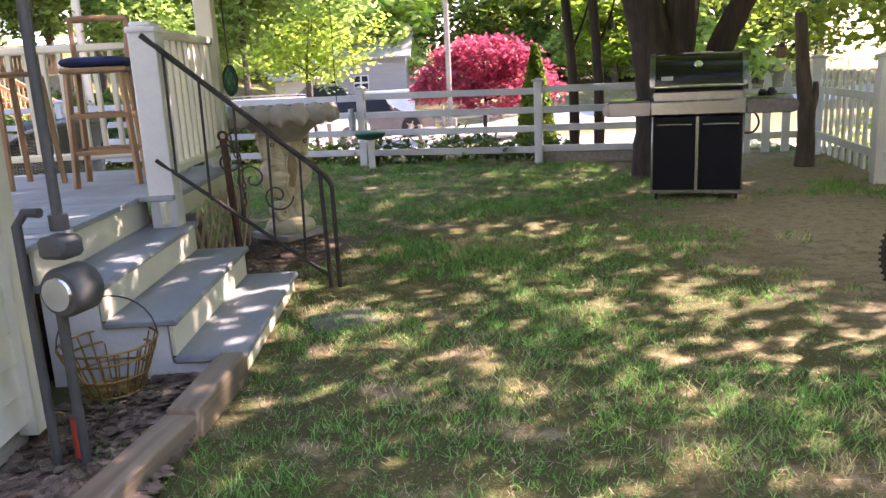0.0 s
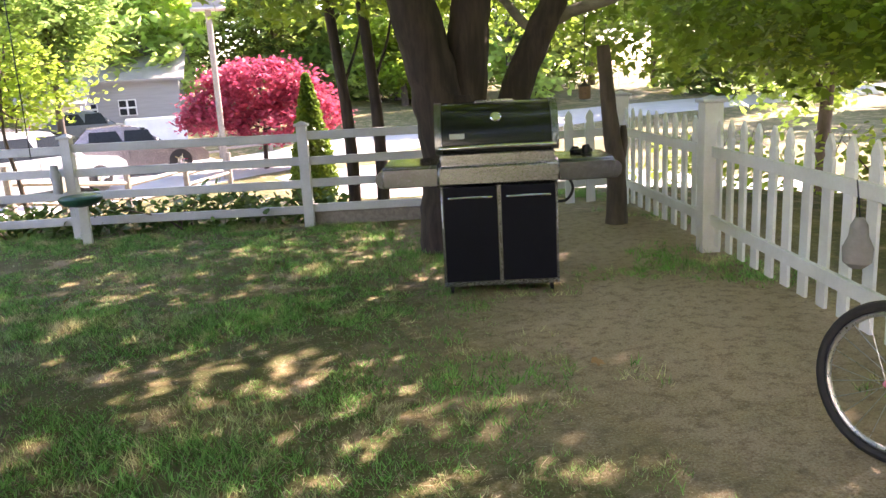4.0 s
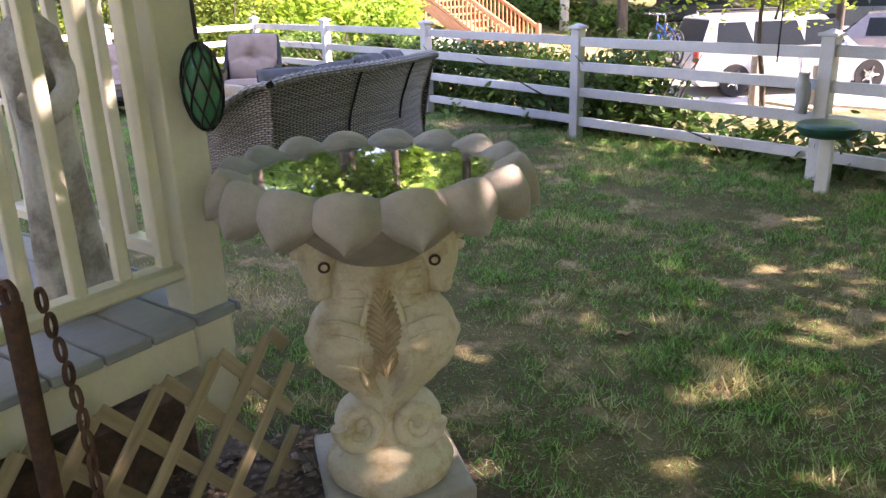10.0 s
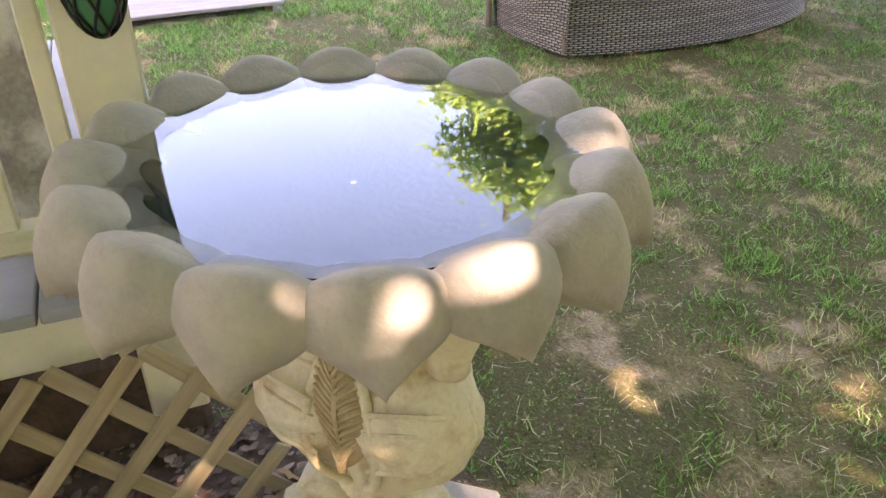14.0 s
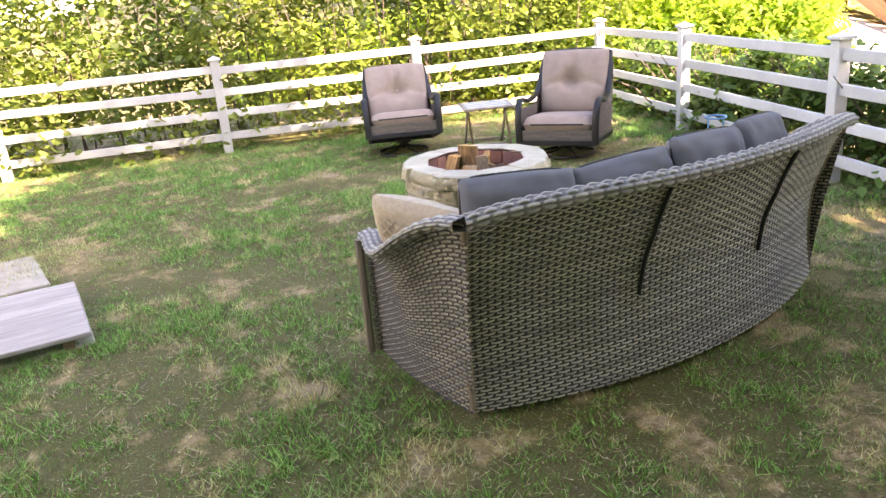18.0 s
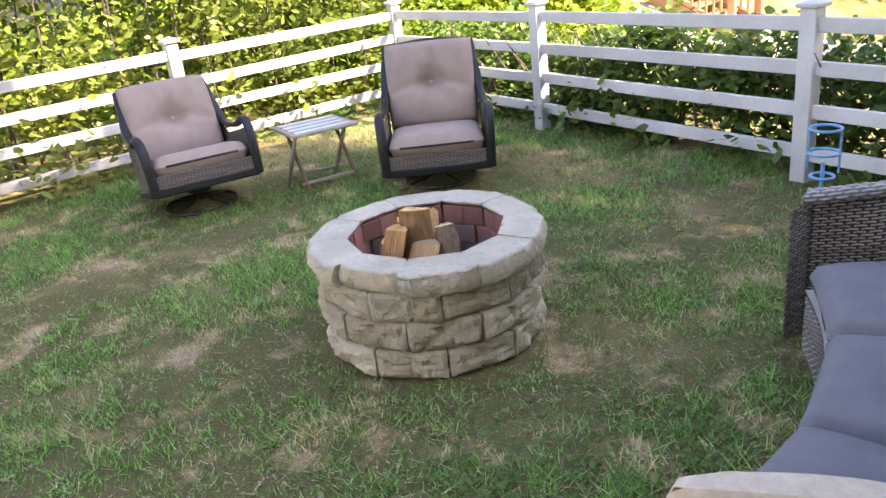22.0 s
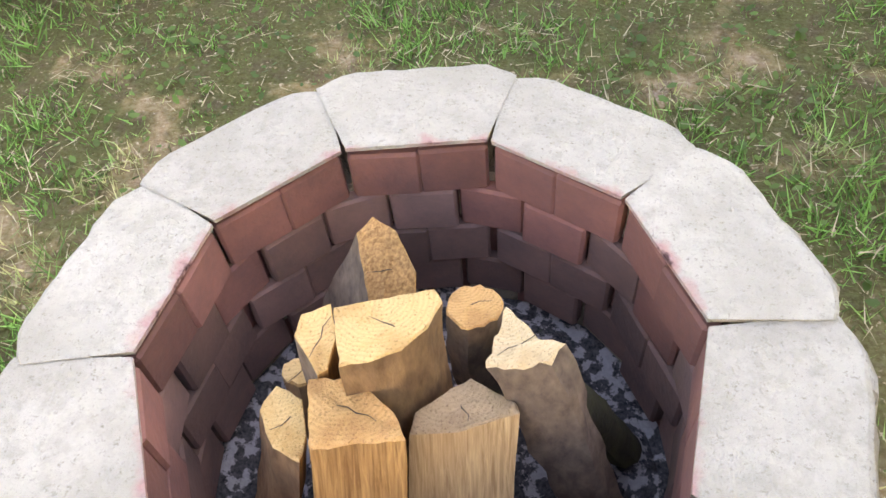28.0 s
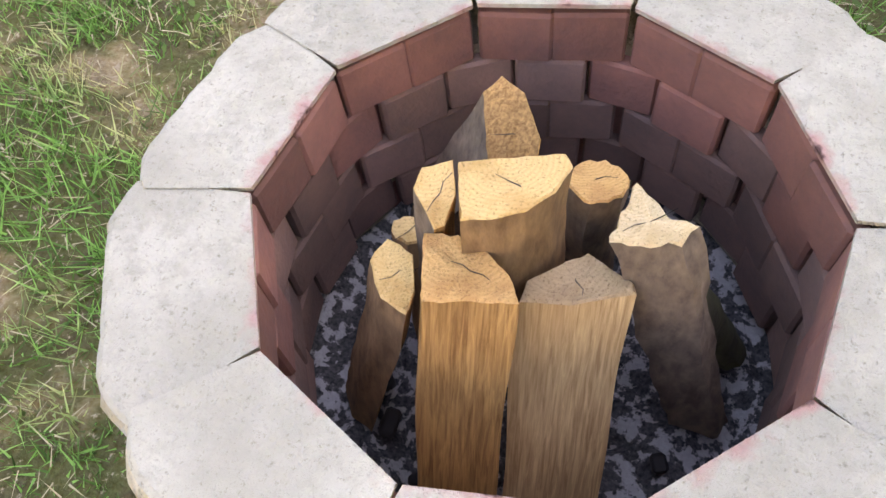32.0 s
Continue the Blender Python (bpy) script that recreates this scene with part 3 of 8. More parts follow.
def axis(lo, hi, step):
    a = np.arange(lo, hi + 1e-6, step)
    far = np.array([4, 10, 22, 50, 110, 260, 600, 1500.0])
    return np.concatenate([lo - far[::-1], a, hi + far])


def build_ground():
    xs, ys = axis(-40, 36, 0.6), axis(-14, 62, 0.6)
    nx, ny = len(xs), len(ys)
    v = [(x, y, gz(max(-60, min(x, 60)), max(-14, min(y, 70))) + 0.010 * noise.noise((x * 1.3, y * 1.3, 0))) for x in xs for y in ys]
    f = [(i * ny + j, (i + 1) * ny + j, (i + 1) * ny + j + 1, i * ny + j + 1) for i in range(nx - 1) for j in range(ny - 1)]
    me = bpy.data.meshes.new("ground")
    me.from_pydata(v, [], f)
    me.polygons.foreach_set("use_smooth", [True] * len(f))
    me.materials.append(M_GROUND)
    tagged(new("ground", me), "patchy lawn ground with dry and bare spots", "ground", kind="structure")


build_ground()


def draped(name, pts, width, material, label, category, up=0.025, step=0.7, cols=6):
    """A strip of paving that follows the ground along pts."""
    line = curve([(x, y, 0) for x, y in pts], 10)
    s = Sh()
    rows = []
    for i, p in enumerate(line):
        a, b = line[max(i - 1, 0)], line[min(i + 1, len(line) - 1)]
        t = (b - a).normalized()
        nrm = Vector((-t.y, t.x, 0))
        for j in range(cols + 1):
            q = p + nrm * width * (j / cols - 0.5)
            edge = 1.0 if 0 < j < cols else -3.0
            s.v.append((q.x, q.y, gz(q.x, q.y) + up * edge))
    k = cols + 1
    s.f = [(i * k + j, i * k + j + 1, (i + 1) * k + j + 1, (i + 1) * k + j) for i in range(len(line) - 1) for j in range(cols)]
    return lump(name, s, material, label, category, kind="structure")


draped("road", [(-12, 16.6), (-8.5, 19.0), (-4.6, 22.2), (-1, 25.4), (4, 29.5), (12, 34), (30, 38), (90, 42)], 7.0, M_ASPHALT, "sunlit grey asphalt road beyond the yard fence", "road")
draped("driveway", [(-0.5, 27), (-2.5, 33), (-4, 42)], 6.0, M_ASPHALT, "sunlit driveway leading to a far house", "driveway", 0.04)
draped("parking_area", [(5, 24), (6.5, 19), (12, 15), (17, 9), (18, 0), (18, -14)], 8.0, M_ASPHALT, "bright paved lot beyond the picket fence", "pavement", 0.05)


# ---- white post-and-rail fence ----
def build_post_mesh(h=1.08, w=0.105):
    s = Sh().box((w, w, h + 0.3), Matrix.Translation((0, 0, (h - 0.3) / 2)), 0.005)
    return s.data("fence_post", M_FENCE, 40)


def build_cap_mesh(w=0.105):
    s = Sh()
    q = w / 2 + 0.022
    s.box((2 * q, 2 * q, 0.028), Matrix.Translation((0, 0, 0.014)), 0.006)
    s.add([(-q * .8, -q * .8, .028), (q * .8, -q * .8, .028), (q * .8, q * .8, .028), (-q * .8, q * .8, .028), (0, 0, 0.058)], [(0, 1, 4), (1, 2, 4), (2, 3, 4), (3, 0, 4)])
    return s.data("post_cap", M_FENCE, 30)


POST_ME, CAP_ME = build_post_mesh(), build_cap_mesh()
RAIL_Z = (0.19, 0.46, 0.72, 0.97)


def rail_fence(name, pts, label, end_extra=None, skip_first=False):
    f = thing(name, (pts[0][0], pts[0][1], 0), label=label, category="fence", kind="structure")
    o = Vector((pts[0][0], pts[0][1], 0))
    for i, (x, y) in enumerate(pts):
        if i == 0 and skip_first:
            continue
        lean = rnd.uniform(-0.6, 0.6)
        ang = math.degrees(math.atan2(pts[-1][1] - pts[0][1], pts[-1][0] - pts[0][0]))
        p = part("fence_post", POST_ME, None, f, m=pose(x - o.x, y - o.y, 0, lean, lean, ang))
        part("post_cap", CAP_ME, None, p, m=pose(0, 0, 1.08))
    spans = list(zip(pts[:-1], pts[1:])) + ([end_extra] if end_extra else [])
    for (a, b) in spans:
        d = Vector((b[0] - a[0], b[1] - a[1], 0)).normalized() * 0.04
        for z in RAIL_Z:
            k1, k2 = rnd.uniform(-0.012, 0.012), rnd.uniform(-0.012, 0.012)
            sh, m = bar((a[0] - o.x + d.x, a[1] - o.y + d.y, z + k1), (b[0] - o.x - d.x, b[1] - o.y - d.y, z + k2), 0.040, 0.088, 0.005)
            part("rail", sh, M_FENCE, f, m=m)
    return f


rail_fence("fence_1", FENCE_N, "white painted four-rail wooden fence along the lawn", ((1.53, 10.03), (3.45, 9.55)))
rail_fence("fence_2", FENCE_W, "white four-rail wooden fence before a tall shrub hedge", skip_first=True)
lump("retaining_board", Sh().box((2.0, 0.05, 0.18), pose(2.5, 9.82, 0.06, 0, 0, -16), 0.006), M_GREYWOOD, "weathered timber edging board under the white fence", "edging")

# ---- white picket fence ----
PICKET_LINE = [(4.96, 9.40), (4.40, 6.98), (3.59, 4.02), (2.78, 1.07), (1.97, -1.88)]


def build_picket_mesh(h=1.02, w=0.100):
    s = Sh()
    pts = [(-w / 2, 0), (w / 2, 0), (w / 2, h - 0.15), (w / 2 - 0.016, h - 0.13), (w / 2 - 0.004, h - 0.09), (w / 2 - 0.014, h - 0.05), (0, h), (-w / 2 + 0.014, h - 0.05), (-w / 2 + 0.004, h - 0.09), (-w / 2 + 0.016, h - 0.13), (-w / 2, h - 0.15)]
    s.prism([(x, z) for x, z in pts], -0.010, 0.010)
    s.v = [(x, z, y) for x, y, z in s.v]
    return s.data("picket", M_WHITE, 0)


def picket_fence(name, pts, label, first=True):
    o = Vector((pts[0][0], pts[0][1], 0))
    f = thing(name, o, label=label, category="fence", kind="structure")
    me = build_picket_mesh()
    big = Sh().box((0.15, 0.15, 1.4), Matrix.Translation((0, 0, 0.5)), 0.006).data("gate_post", M_WHITE, 40)
    bigcap = build_cap_mesh(0.15)
    slim = Sh().box((0.11, 0.11, 1.3), Matrix.Translation((0, 0, 0.45)), 0.006).data("line_post", M_WHITE, 40)
    slimcap = build_cap_mesh(0.11)
    for i, (a, b) in enumerate(zip(pts[:-1], pts[1:])):
        a, b = Vector((*a, 0)) - o, Vector((*b, 0)) - o
        d = (b - a).normalized()
        ang = math.degrees(math.atan2(d.y, d.x))
        nrm = Vector((-d.y, d.x, 0))
        if first or i:
            p = part("gate_post" if i < 2 else "line_post", big if i < 2 else slim, None, f, m=pose(a.x, a.y, 0, 0, 0, ang))
            part("post_cap", bigcap if i < 2 else slimcap, None, p, m=pose(0, 0, 1.2 if i < 2 else 1.1))
        for z in (0.27, 0.82):
            sh, m = bar(a + d * 0.08 + Vector((0, 0, z)), b - d * 0.08 + Vector((0, 0, z)), 0.035, 0.085)
            part("rail", sh, M_WHITE, f, m=m)
        n = int((b - a).length / 0.235)
        for k in range(n):
            q = a + (b - a) * ((k + 0.5) / n) + nrm * 0.03
            part("picket", me, None, f, m=pose(q.x, q.y, 0.06, 0, rnd.uniform(-0.8, 0.8), ang))
    return f


picket_fence("fence_3", PICKET_LINE, "white picket fence with square posts, bright ground behind")
picket_fence("fence_4", [(4.96, 9.40), (3.5, 9.53)], "short white picket fence return behind the grill", first=False)

# ---- porch with steps ----
DZ = 0.655     # height of the porch floor
STEP_X, STEP_Y0, STEP_Y1 = -0.845, 2.85, 4.28   # foremost nosing of the steps, their near and far ends
PX, PY0, PY1 = -1.50, 2.38, 5.62   # outer edge of the floor, its near and far ends


def build_porch():
    p = thing("porch", (-2.6, 4, 0), label="raised porch with grey boards, cream skirt and white railing", category="porch", kind="structure")
    inv = Matrix.Translation((2.6, -4, 0))
    y = PY0
    i = 0
    while y < PY1 - 0.01:
        w = min(0.14, PY1 - y)
        x1 = PX + 0.03 if y > 4.0 else STEP_X - 0.82
        sh = Sh().box((x1 + 3.4, w - 0.006, 0.03), None, 0.004)
        part("floor_board", sh, M_DECK, p, m=inv @ Matrix.Translation(((x1 - 3.4) / 2, y + w / 2, DZ - 0.015)))
        y += 0.14
        i += 1
    part("skirt_board", Sh().cube(PX - 0.04, 4.02, DZ - 0.165, PX - 0.008, PY1 - 0.01, DZ - 0.032), M_CREAM, p, m=inv)
    part("skirt_board", Sh().cube(PX - 1.9, PY1 - 0.05, DZ - 0.165, PX - 0.042, PY1 - 0.018, DZ - 0.032), M_CREAM, p, m=inv)
    # posts: a low newel by the steps, tall columns at the corner and the far side
    for (x, y, h, w, nm) in ((PX - 0.045, 4.17, 0.91, 0.15, "newel_post"), (PX - 0.06, 5.535, 2.7, 0.125, "column"), (PX - 1.80, 5.535, 2.7, 0.125, "column")):
        base = 0.30 if nm == "column" else 0.42
        o = part(nm, Sh().box((w, w, h + DZ - base), Matrix.Translation((0, 0, (h + DZ + base) / 2)), 0.006), M_CREAM if nm == "column" else M_WHITE, p, m=inv @ Matrix.Translation((x, y, 0)))
        if nm == "newel_post":
            q = Sh().box((0.17, 0.17, 0.035), Matrix.Translation((0, 0, 0)), 0.008).box((0.13, 0.13, 0.03), Matrix.Translation((0, 0, 0.03)), 0.01)
            part("post_cap", q, M_WHITE, o, m=pose(0, 0, DZ + h + 0.015))
    # railings: along the open side, and along the far end
    for (a, b) in (((PX - 0.05, 4.24), (PX - 0.05, 5.50)), ((PX - 0.105, 5.57), (PX - 1.73, 5.57))):
        L = math.hypot(b[0] - a[0], b[1] - a[1])
        for z, h in ((0.125, 0.05), (0.915, 0.055)):
            sh, m = bar((*a, DZ + z), (*b, DZ + z), 0.075, h, 0.012)
            part("handrail" if z > 0.5 else "bottom_rail", sh, M_CREAM, p, m=inv @ m)
        n = int(L / 0.125)
        bal = Sh().box((0.036, 0.036, 0.75), None, 0.004).data("baluster", M_CREAM, 40)
        for k in range(n):
            t = (k + 0.5) / n
            part("baluster", bal, None, p, m=inv @ Matrix.Translation((a[0] + (b[0] - a[0]) * t, a[1] + (b[1] - a[1]) * t, DZ + 0.52)))
    return p


build_porch()


def build_steps():
    s = thing("porch_steps", (-1.1, 3.2, 0), label="three grey-treaded wooden steps with cream risers", category="steps", kind="structure")
    inv = Matrix.Translation((1.1, -3.2, 0))
    run, rise = 0.283, 0.175
    for i in range(3):
        x1 = STEP_X - run * i
        z = 0.115 + rise * i
        part("tread", Sh().cube(x1 - run - 0.03, STEP_Y0, z - 0.032, x1 + 0.005, STEP_Y1, z, 0.008), M_DECK, s, m=inv)
        part("riser", Sh().cube(x1 - 0.040, STEP_Y0 + 0.02, z - rise, x1 - 0.018, STEP_Y1 - 0.02, z - 0.033), M_CREAM, s, m=inv)
    x1 = STEP_X - 3 * run
    part("riser", Sh().cube(x1 - 0.02, STEP_Y0 + 0.02, 0.466, x1 + 0.002, STEP_Y1 - 0.02, DZ - 0.033), M_CREAM, s, m=inv)
    for y in (STEP_Y0 + 0.032, STEP_Y1 - 0.06):
        prof = [(STEP_X - 0.045, -0.05), (STEP_X - 0.045, 0.082)]
        for i in (1, 2):
            prof += [(STEP_X - 0.045 - run * i, 0.082 + rise * (i - 1)), (STEP_X - 0.045 - run * i, 0.082 + rise * i)]
        prof += [(x1, 0.432), (x1, -0.05)]
        sh = Sh().prism(prof, -0.012, 0.012)
        sh.v = [(x, y + z, q) for x, q, z in sh.v]
        part("stringer", sh, M_WHITE, s, m=inv, smooth=0)
    return s


build_steps()

# ---- fire pit ----
PIT = (-6.558, 9.427)
PIT_H, PIT_A0, PIT_RI, PIT_RO = 0.492, -6.726, 0.356, 0.546


def rough_block(w_in, w_out, depth, h, seed, proud=0.026):
    """A wall block: smooth top and sides, split rough outer face. Radially outward is +x, width along y."""
    r = random.Random(seed)
    s = Sh()
    nu, nv = 18, 9
    front = []
    for i in range(nu + 1):
        for j in range(nv + 1):
            u, v = i / nu, j / nv
            edge = min(u, 1 - u) < 0.01 or min(v, 1 - v) < 0.01
            e = min(min(u, 1 - u) / 0.12, min(v, 1 - v) / 0.22, 1.0)
            bulge = -0.008 + r.uniform(-0.003, 0.003) if edge else -0.008 + proud * e ** 0.45 * (1.05 + 0.9 * noise.noise((u * 4.2 + seed * 3, v * 2.2, seed)) - 0.9 * abs(noise.noise((u * 9 + seed, v * 4.5, seed * 2))) + 0.35 * noise.noise((u * 22 + seed, v * 11, seed)) + r.uniform(-0.09, 0.09))
            front.append((depth / 2 + bulge, (u - 0.5) * w_out + (r.uniform(-0.003, 0.003) if edge else 0), (v - 0.5) * h + (r.uniform(-0.002, 0.001) if edge else 0)))
    s.v = front[:]
    s.f = [(i * (nv + 1) + j, (i + 1) * (nv + 1) + j, (i + 1) * (nv + 1) + j + 1, i * (nv + 1) + j + 1) for i in range(nu) for j in range(nv)]
    o = len(s.v)
    s.v += [(-depth / 2, -w_in / 2, -h / 2), (-depth / 2, w_in / 2, -h / 2), (-depth / 2, w_in / 2, h / 2), (-depth / 2, -w_in / 2, h / 2)]
    bot = [i * (nv + 1) for i in range(nu + 1)]
    top = [i * (nv + 1) + nv for i in range(nu + 1)]
    lft = list(range(nv + 1))
    rgt = [nu * (nv + 1) + j for j in range(nv + 1)]
    s.f += [tuple(bot[::-1]) + (o, o + 1), tuple(top) + (o + 2, o + 3), tuple(lft) + (o + 3, o), tuple(rgt[::-1]) + (o + 1, o + 2), (o, o + 3, o + 2, o + 1)]
    return s


def cap_block(seed):
    """A cap: a fifth-of-pi wedge with a softly rounded outer edge and a split face."""
    r = random.Random(seed)
    a = math.pi / 10 - 0.008
    ro, ri = PIT_RO - (0.042 if seed == 8 else 0.006 * (seed % 3)), PIT_RI
    h = 0.098
    co, ci = ro * math.cos(math.pi / 10), ri * math.cos(math.pi / 10)
    # plan outline: inner edge straight, outer edge straight in the middle, its corners cut
    yo, yi = co * math.tan(a), ci * math.tan(a)
    outer = []
    for t in (-1.0, -0.93, -0.85, -0.72, -0.58, -0.44, -0.3, -0.15, 0.0, 0.15, 0.3, 0.45, 0.6, 0.74, 0.86, 0.94, 1.0):
        cut = 0.034 * max(0, (abs(t) - 0.68) / 0.32) ** 1.2
        outer.append((co + 0.012 - cut + r.uniform(-0.002, 0.002), yo * t))
    top = [(ci + r.uniform(0, .003), -yi), (ci + r.uniform(0, 0.003), yi)]
    s = Sh()
    n = len(outer)
    rows = [(-h, -0.004), (-h * 0.82, 0.014), (-h * 0.6, 0.018), (-h * 0.38, 0.014), (-0.020, 0.008), (-0.007, 0.003), (0, -0.006)]
    for z, push in rows:
        for k, (x, y) in enumerate(outer):
            p = push + (0.013 * noise.noise((y * 38, z * 30, seed)) + r.uniform(-0.004, 0.004) if -0.09 < z < -0.015 else r.uniform(-0.001, 0.001))
            s.v.append((x + p - 0.008, y * (1 if abs(y) < yo * 0.99 else 0.995), z))
        e = 0.0 if z > -0.02 else 0.045
        s.v += [(top[0][0] + e, top[0][1] * (1 + e), z), (top[1][0] + e, top[1][1] * (1 + e), z)]
    k = n + 2
    order = list(range(n)) + [n + 1, n]
    for i in range(len(rows) - 1):
        for j in range(k):
            a0, b0 = order[j], order[(j + 1) % k]
            s.f.append((i * k + a0, i * k + b0, (i + 1) * k + b0, (i + 1) * k + a0))
    s.f.append(tuple((len(rows) - 1) * k + q for q in order))
    s.f.append(tuple(q for q in order)[::-1])
    return s


def build_pit():
    p = thing("fire_pit", (PIT[0], PIT[1], 0), label="round stone-block fire pit lined with red brick", category="fire pit")
    for k in range(10):
        a = PIT_A0 + (k + 0.5) * math.pi / 5
        cap = part("cap_stone", cap_block(k), M_CAP, p, m=pose(0, 0, PIT_H + rnd.uniform(-0.003, 0.002), rnd.uniform(-0.4, 0.4), rnd.uniform(-0.4, 0.4), math.degrees(a)), smooth=20)
        # the split outer face shows the browner stone
        cap.data.materials.append(M_STONE)
        for poly in cap.data.polygons:
            if abs(poly.normal.z) < 0.6 and poly.center.x > PIT_RI + 0.03:
                poly.material_index = 1
    h = 0.131
    rmid, dep = 0.437, 0.10
    meshes = [rough_block(0.240, 0.303, dep, h - 0.003, 50 + i).data("wall_block", M_STONE, 22) for i in range(6)]
    for c in range(3):
        for k in range(10):
            a = PIT_A0 + (k + (0.0 if c % 2 == 0 else 0.5)) * math.pi / 5
            rr = rmid + rnd.uniform(-0.006, 0.006)
            part("wall_block", meshes[rnd.randrange(6)], None, p, m=pose(rr * math.cos(a), rr * math.sin(a), PIT_H - 0.098 - h * (c + 0.5), 0, 0, math.degrees(a) + rnd.uniform(-0.8, 0.8)))
    # brick lining: three rows of twenty, set a little behind the caps' inner edge
    ri = PIT_RI * math.cos(math.pi / 10) + 0.006
    for c in range(4):
        for k in range(20):
            side = PIT_A0 + (k // 2 + 0.5) * math.pi / 5
            if c % 2 == 0:
                a, off = side, (0.054 if k % 2 else -0.054)
            else:
                a, off = (side, 0.0) if k % 2 else (side - math.pi / 10, 0.0)
            r2 = ri + 0.015 + rnd.uniform(-0.004, 0.004) + 0.004 * c + (0.012 if c % 2 and not k % 2 else 0)
            part("brick", BRICK_ME if c == 0 or (c == 1 and rnd.random() < 0.5) else BRICK_SOOT, None, p, m=pose(0, 0, PIT_H - 0.022 - 0.096 * (c + 0.5), 0, 0, math.degrees(a)) @ pose(r2, off, 0, rnd.uniform(-1, 1), rnd.uniform(-1, 1), rnd.uniform(-1.5, 1.5)))
    part("lining", Sh().lathe([(0.392, -0.02), (0.392, PIT_H - 0.1), (0.40, PIT_H - 0.1), (0.40, -0.02)], 40), M_BRICK, p, "sooty mortar lining")
    s = Sh()
    for i in range(17):
        for j in range(40):
            r, a = 0.385 * i / 16, j * math.pi / 20
            s.v.append((r * math.cos(a), r * math.sin(a), 0.055 + 0.05 * noise.noise((r * math.cos(a) * 14, r * math.sin(a) * 14, 3)) + 0.02 * noise.noise((r * math.cos(a) * 50, r * math.sin(a) * 50, 8))))
    s.f = [(i * 40 + j, (i + 1) * 40 + j, (i + 1) * 40 + (j + 1) % 40, i * 40 + (j + 1) % 40) for i in range(16) for j in range(40)]
    part("ash_bed", s, M_ASH, p, "grey ash and black charcoal")
    return p


BRICK_ME = Sh().box((0.03, 0.111, 0.0945), None, 0.005).data("brick", M_BRICK, 30)
BRICK_SOOT = Sh().box((0.03, 0.111, 0.0945), None, 0.005).data("brick", M_SOOTBRICK, 30)
build_pit()



# ---- firewood in the pit ----
def log_thing(end, z, base, outline, bark, seed, label, face=None, rind=None, cut=None, tilt=(0, 0), rough=0.05, grow=1.0):
    """A log from base up to its cut end at (end, z). outline: the end's corners about its middle; bark: the sides that carry bark."""
    face, rind, cut = face or M_SPLIT, rind or M_LOGBARK, cut or M_ENDGRAIN
    t = thing("firewood_log", (end[0], end[1], z), label=label, category="firewood", group="logs in the fire pit")
    q = random.Random(seed)
    ring, tag = [], []
    n = len(outline)
    for i in range(n):
        a, b = Vector(outline[i]), Vector(outline[(i + 1) % n])
        sub = max(2, int((b - a).length / 0.010))
        for k in range(sub):
            p = a.lerp(b, (k + 0.001) / sub)
            p *= 1 + q.uniform(-0.02, 0.02)
            ring.append(p)
            tag.append(i in bark)
    K = len(ring)
    rows = 14
    down = Vector((base[0] - end[0], base[1] - end[1], base[2] - z))
    vs = []
    for j in range(rows + 1):
        w = j / rows
        for k, p in enumerate(ring):
            g = 1 + (grow - 1) * w
            bump = rough * (noise.noise((p.x * 55, p.y * 55, j * 0.8 + seed)) + 0.6 * noise.noise((p.x * 130, p.y * 130, j * 0.35 + seed))) if tag[k] else 0.035 * noise.noise((p.x * 90, p.y * 90, w * 1.2 + seed))
            wave = 0.004 * math.sin(w * 9 + seed) * (1 - w)
            zz = (p.x * tilt[0] + p.y * tilt[1]) * (1 - w)
            vs.append((p.x * g * (1 + bump) + down.x * w + wave, p.y * g * (1 + bump) + down.y * w, zz + down.z * w))
    # the grain runs along the log
    turn = Vector((0, 0, 1)).rotation_difference(-down).to_matrix().to_4x4()
    t.matrix_basis = Matrix.Translation((end[0], end[1], z)) @ turn
    back = turn.inverted()
    vs = [tuple(back @ Vector(p)) for p in vs]
    for kind, material in ((False, face), (True, rind)):
        s = Sh()
        s.v = vs[:]
        s.f = [(j * K + k, j * K + (k + 1) % K, (j + 1) * K + (k + 1) % K, (j + 1) * K + k) for j in range(rows) for k in range(K) if tag[k] == kind]
        if s.f:
            part("bark" if kind else "split_face", s, material, t, smooth=40)
    e = Sh()
    e.v = list(vs[:K])
    mid = sum((Vector(p) for p in vs[:K]), Vector()) / K
    for r in (0.93, 0.75, 0.5, 0.25):
        e.v += [(v[0] * r, v[1] * r, v[2] * r + 0.003 + 0.005 * noise.noise((v[0] * r * 70, v[1] * r * 70, seed))) for v in vs[:K]]
    e.v.append((0, 0, 0.004))
    e.f = [(i * K + k, i * K + (k + 1) % K, (i + 1) * K + (k + 1) % K, (i + 1) * K + k) for i in range(4) for k in range(K)] + [(4 * K + k, 4 * K + (k + 1) % K, 5 * K) for k in range(K)]
    part("cut_end", e, cut, t, smooth=40)
    # a drying crack across the end
    a = q.uniform(0, 6.28)
    line = [(0.035 * u * math.cos(a) + q.uniform(-0.003, 0.003), 0.035 * u * math.sin(a) + q.uniform(-0.003, 0.003), 0.004) for u in (-0.9, -0.5, -0.1, 0.3, 0.8)]
    part("crack", Sh().tube(line, [0.0003, 0.0006, 0.0008, 0.0006, 0.0003], 5), M_IRON, t)
    return t


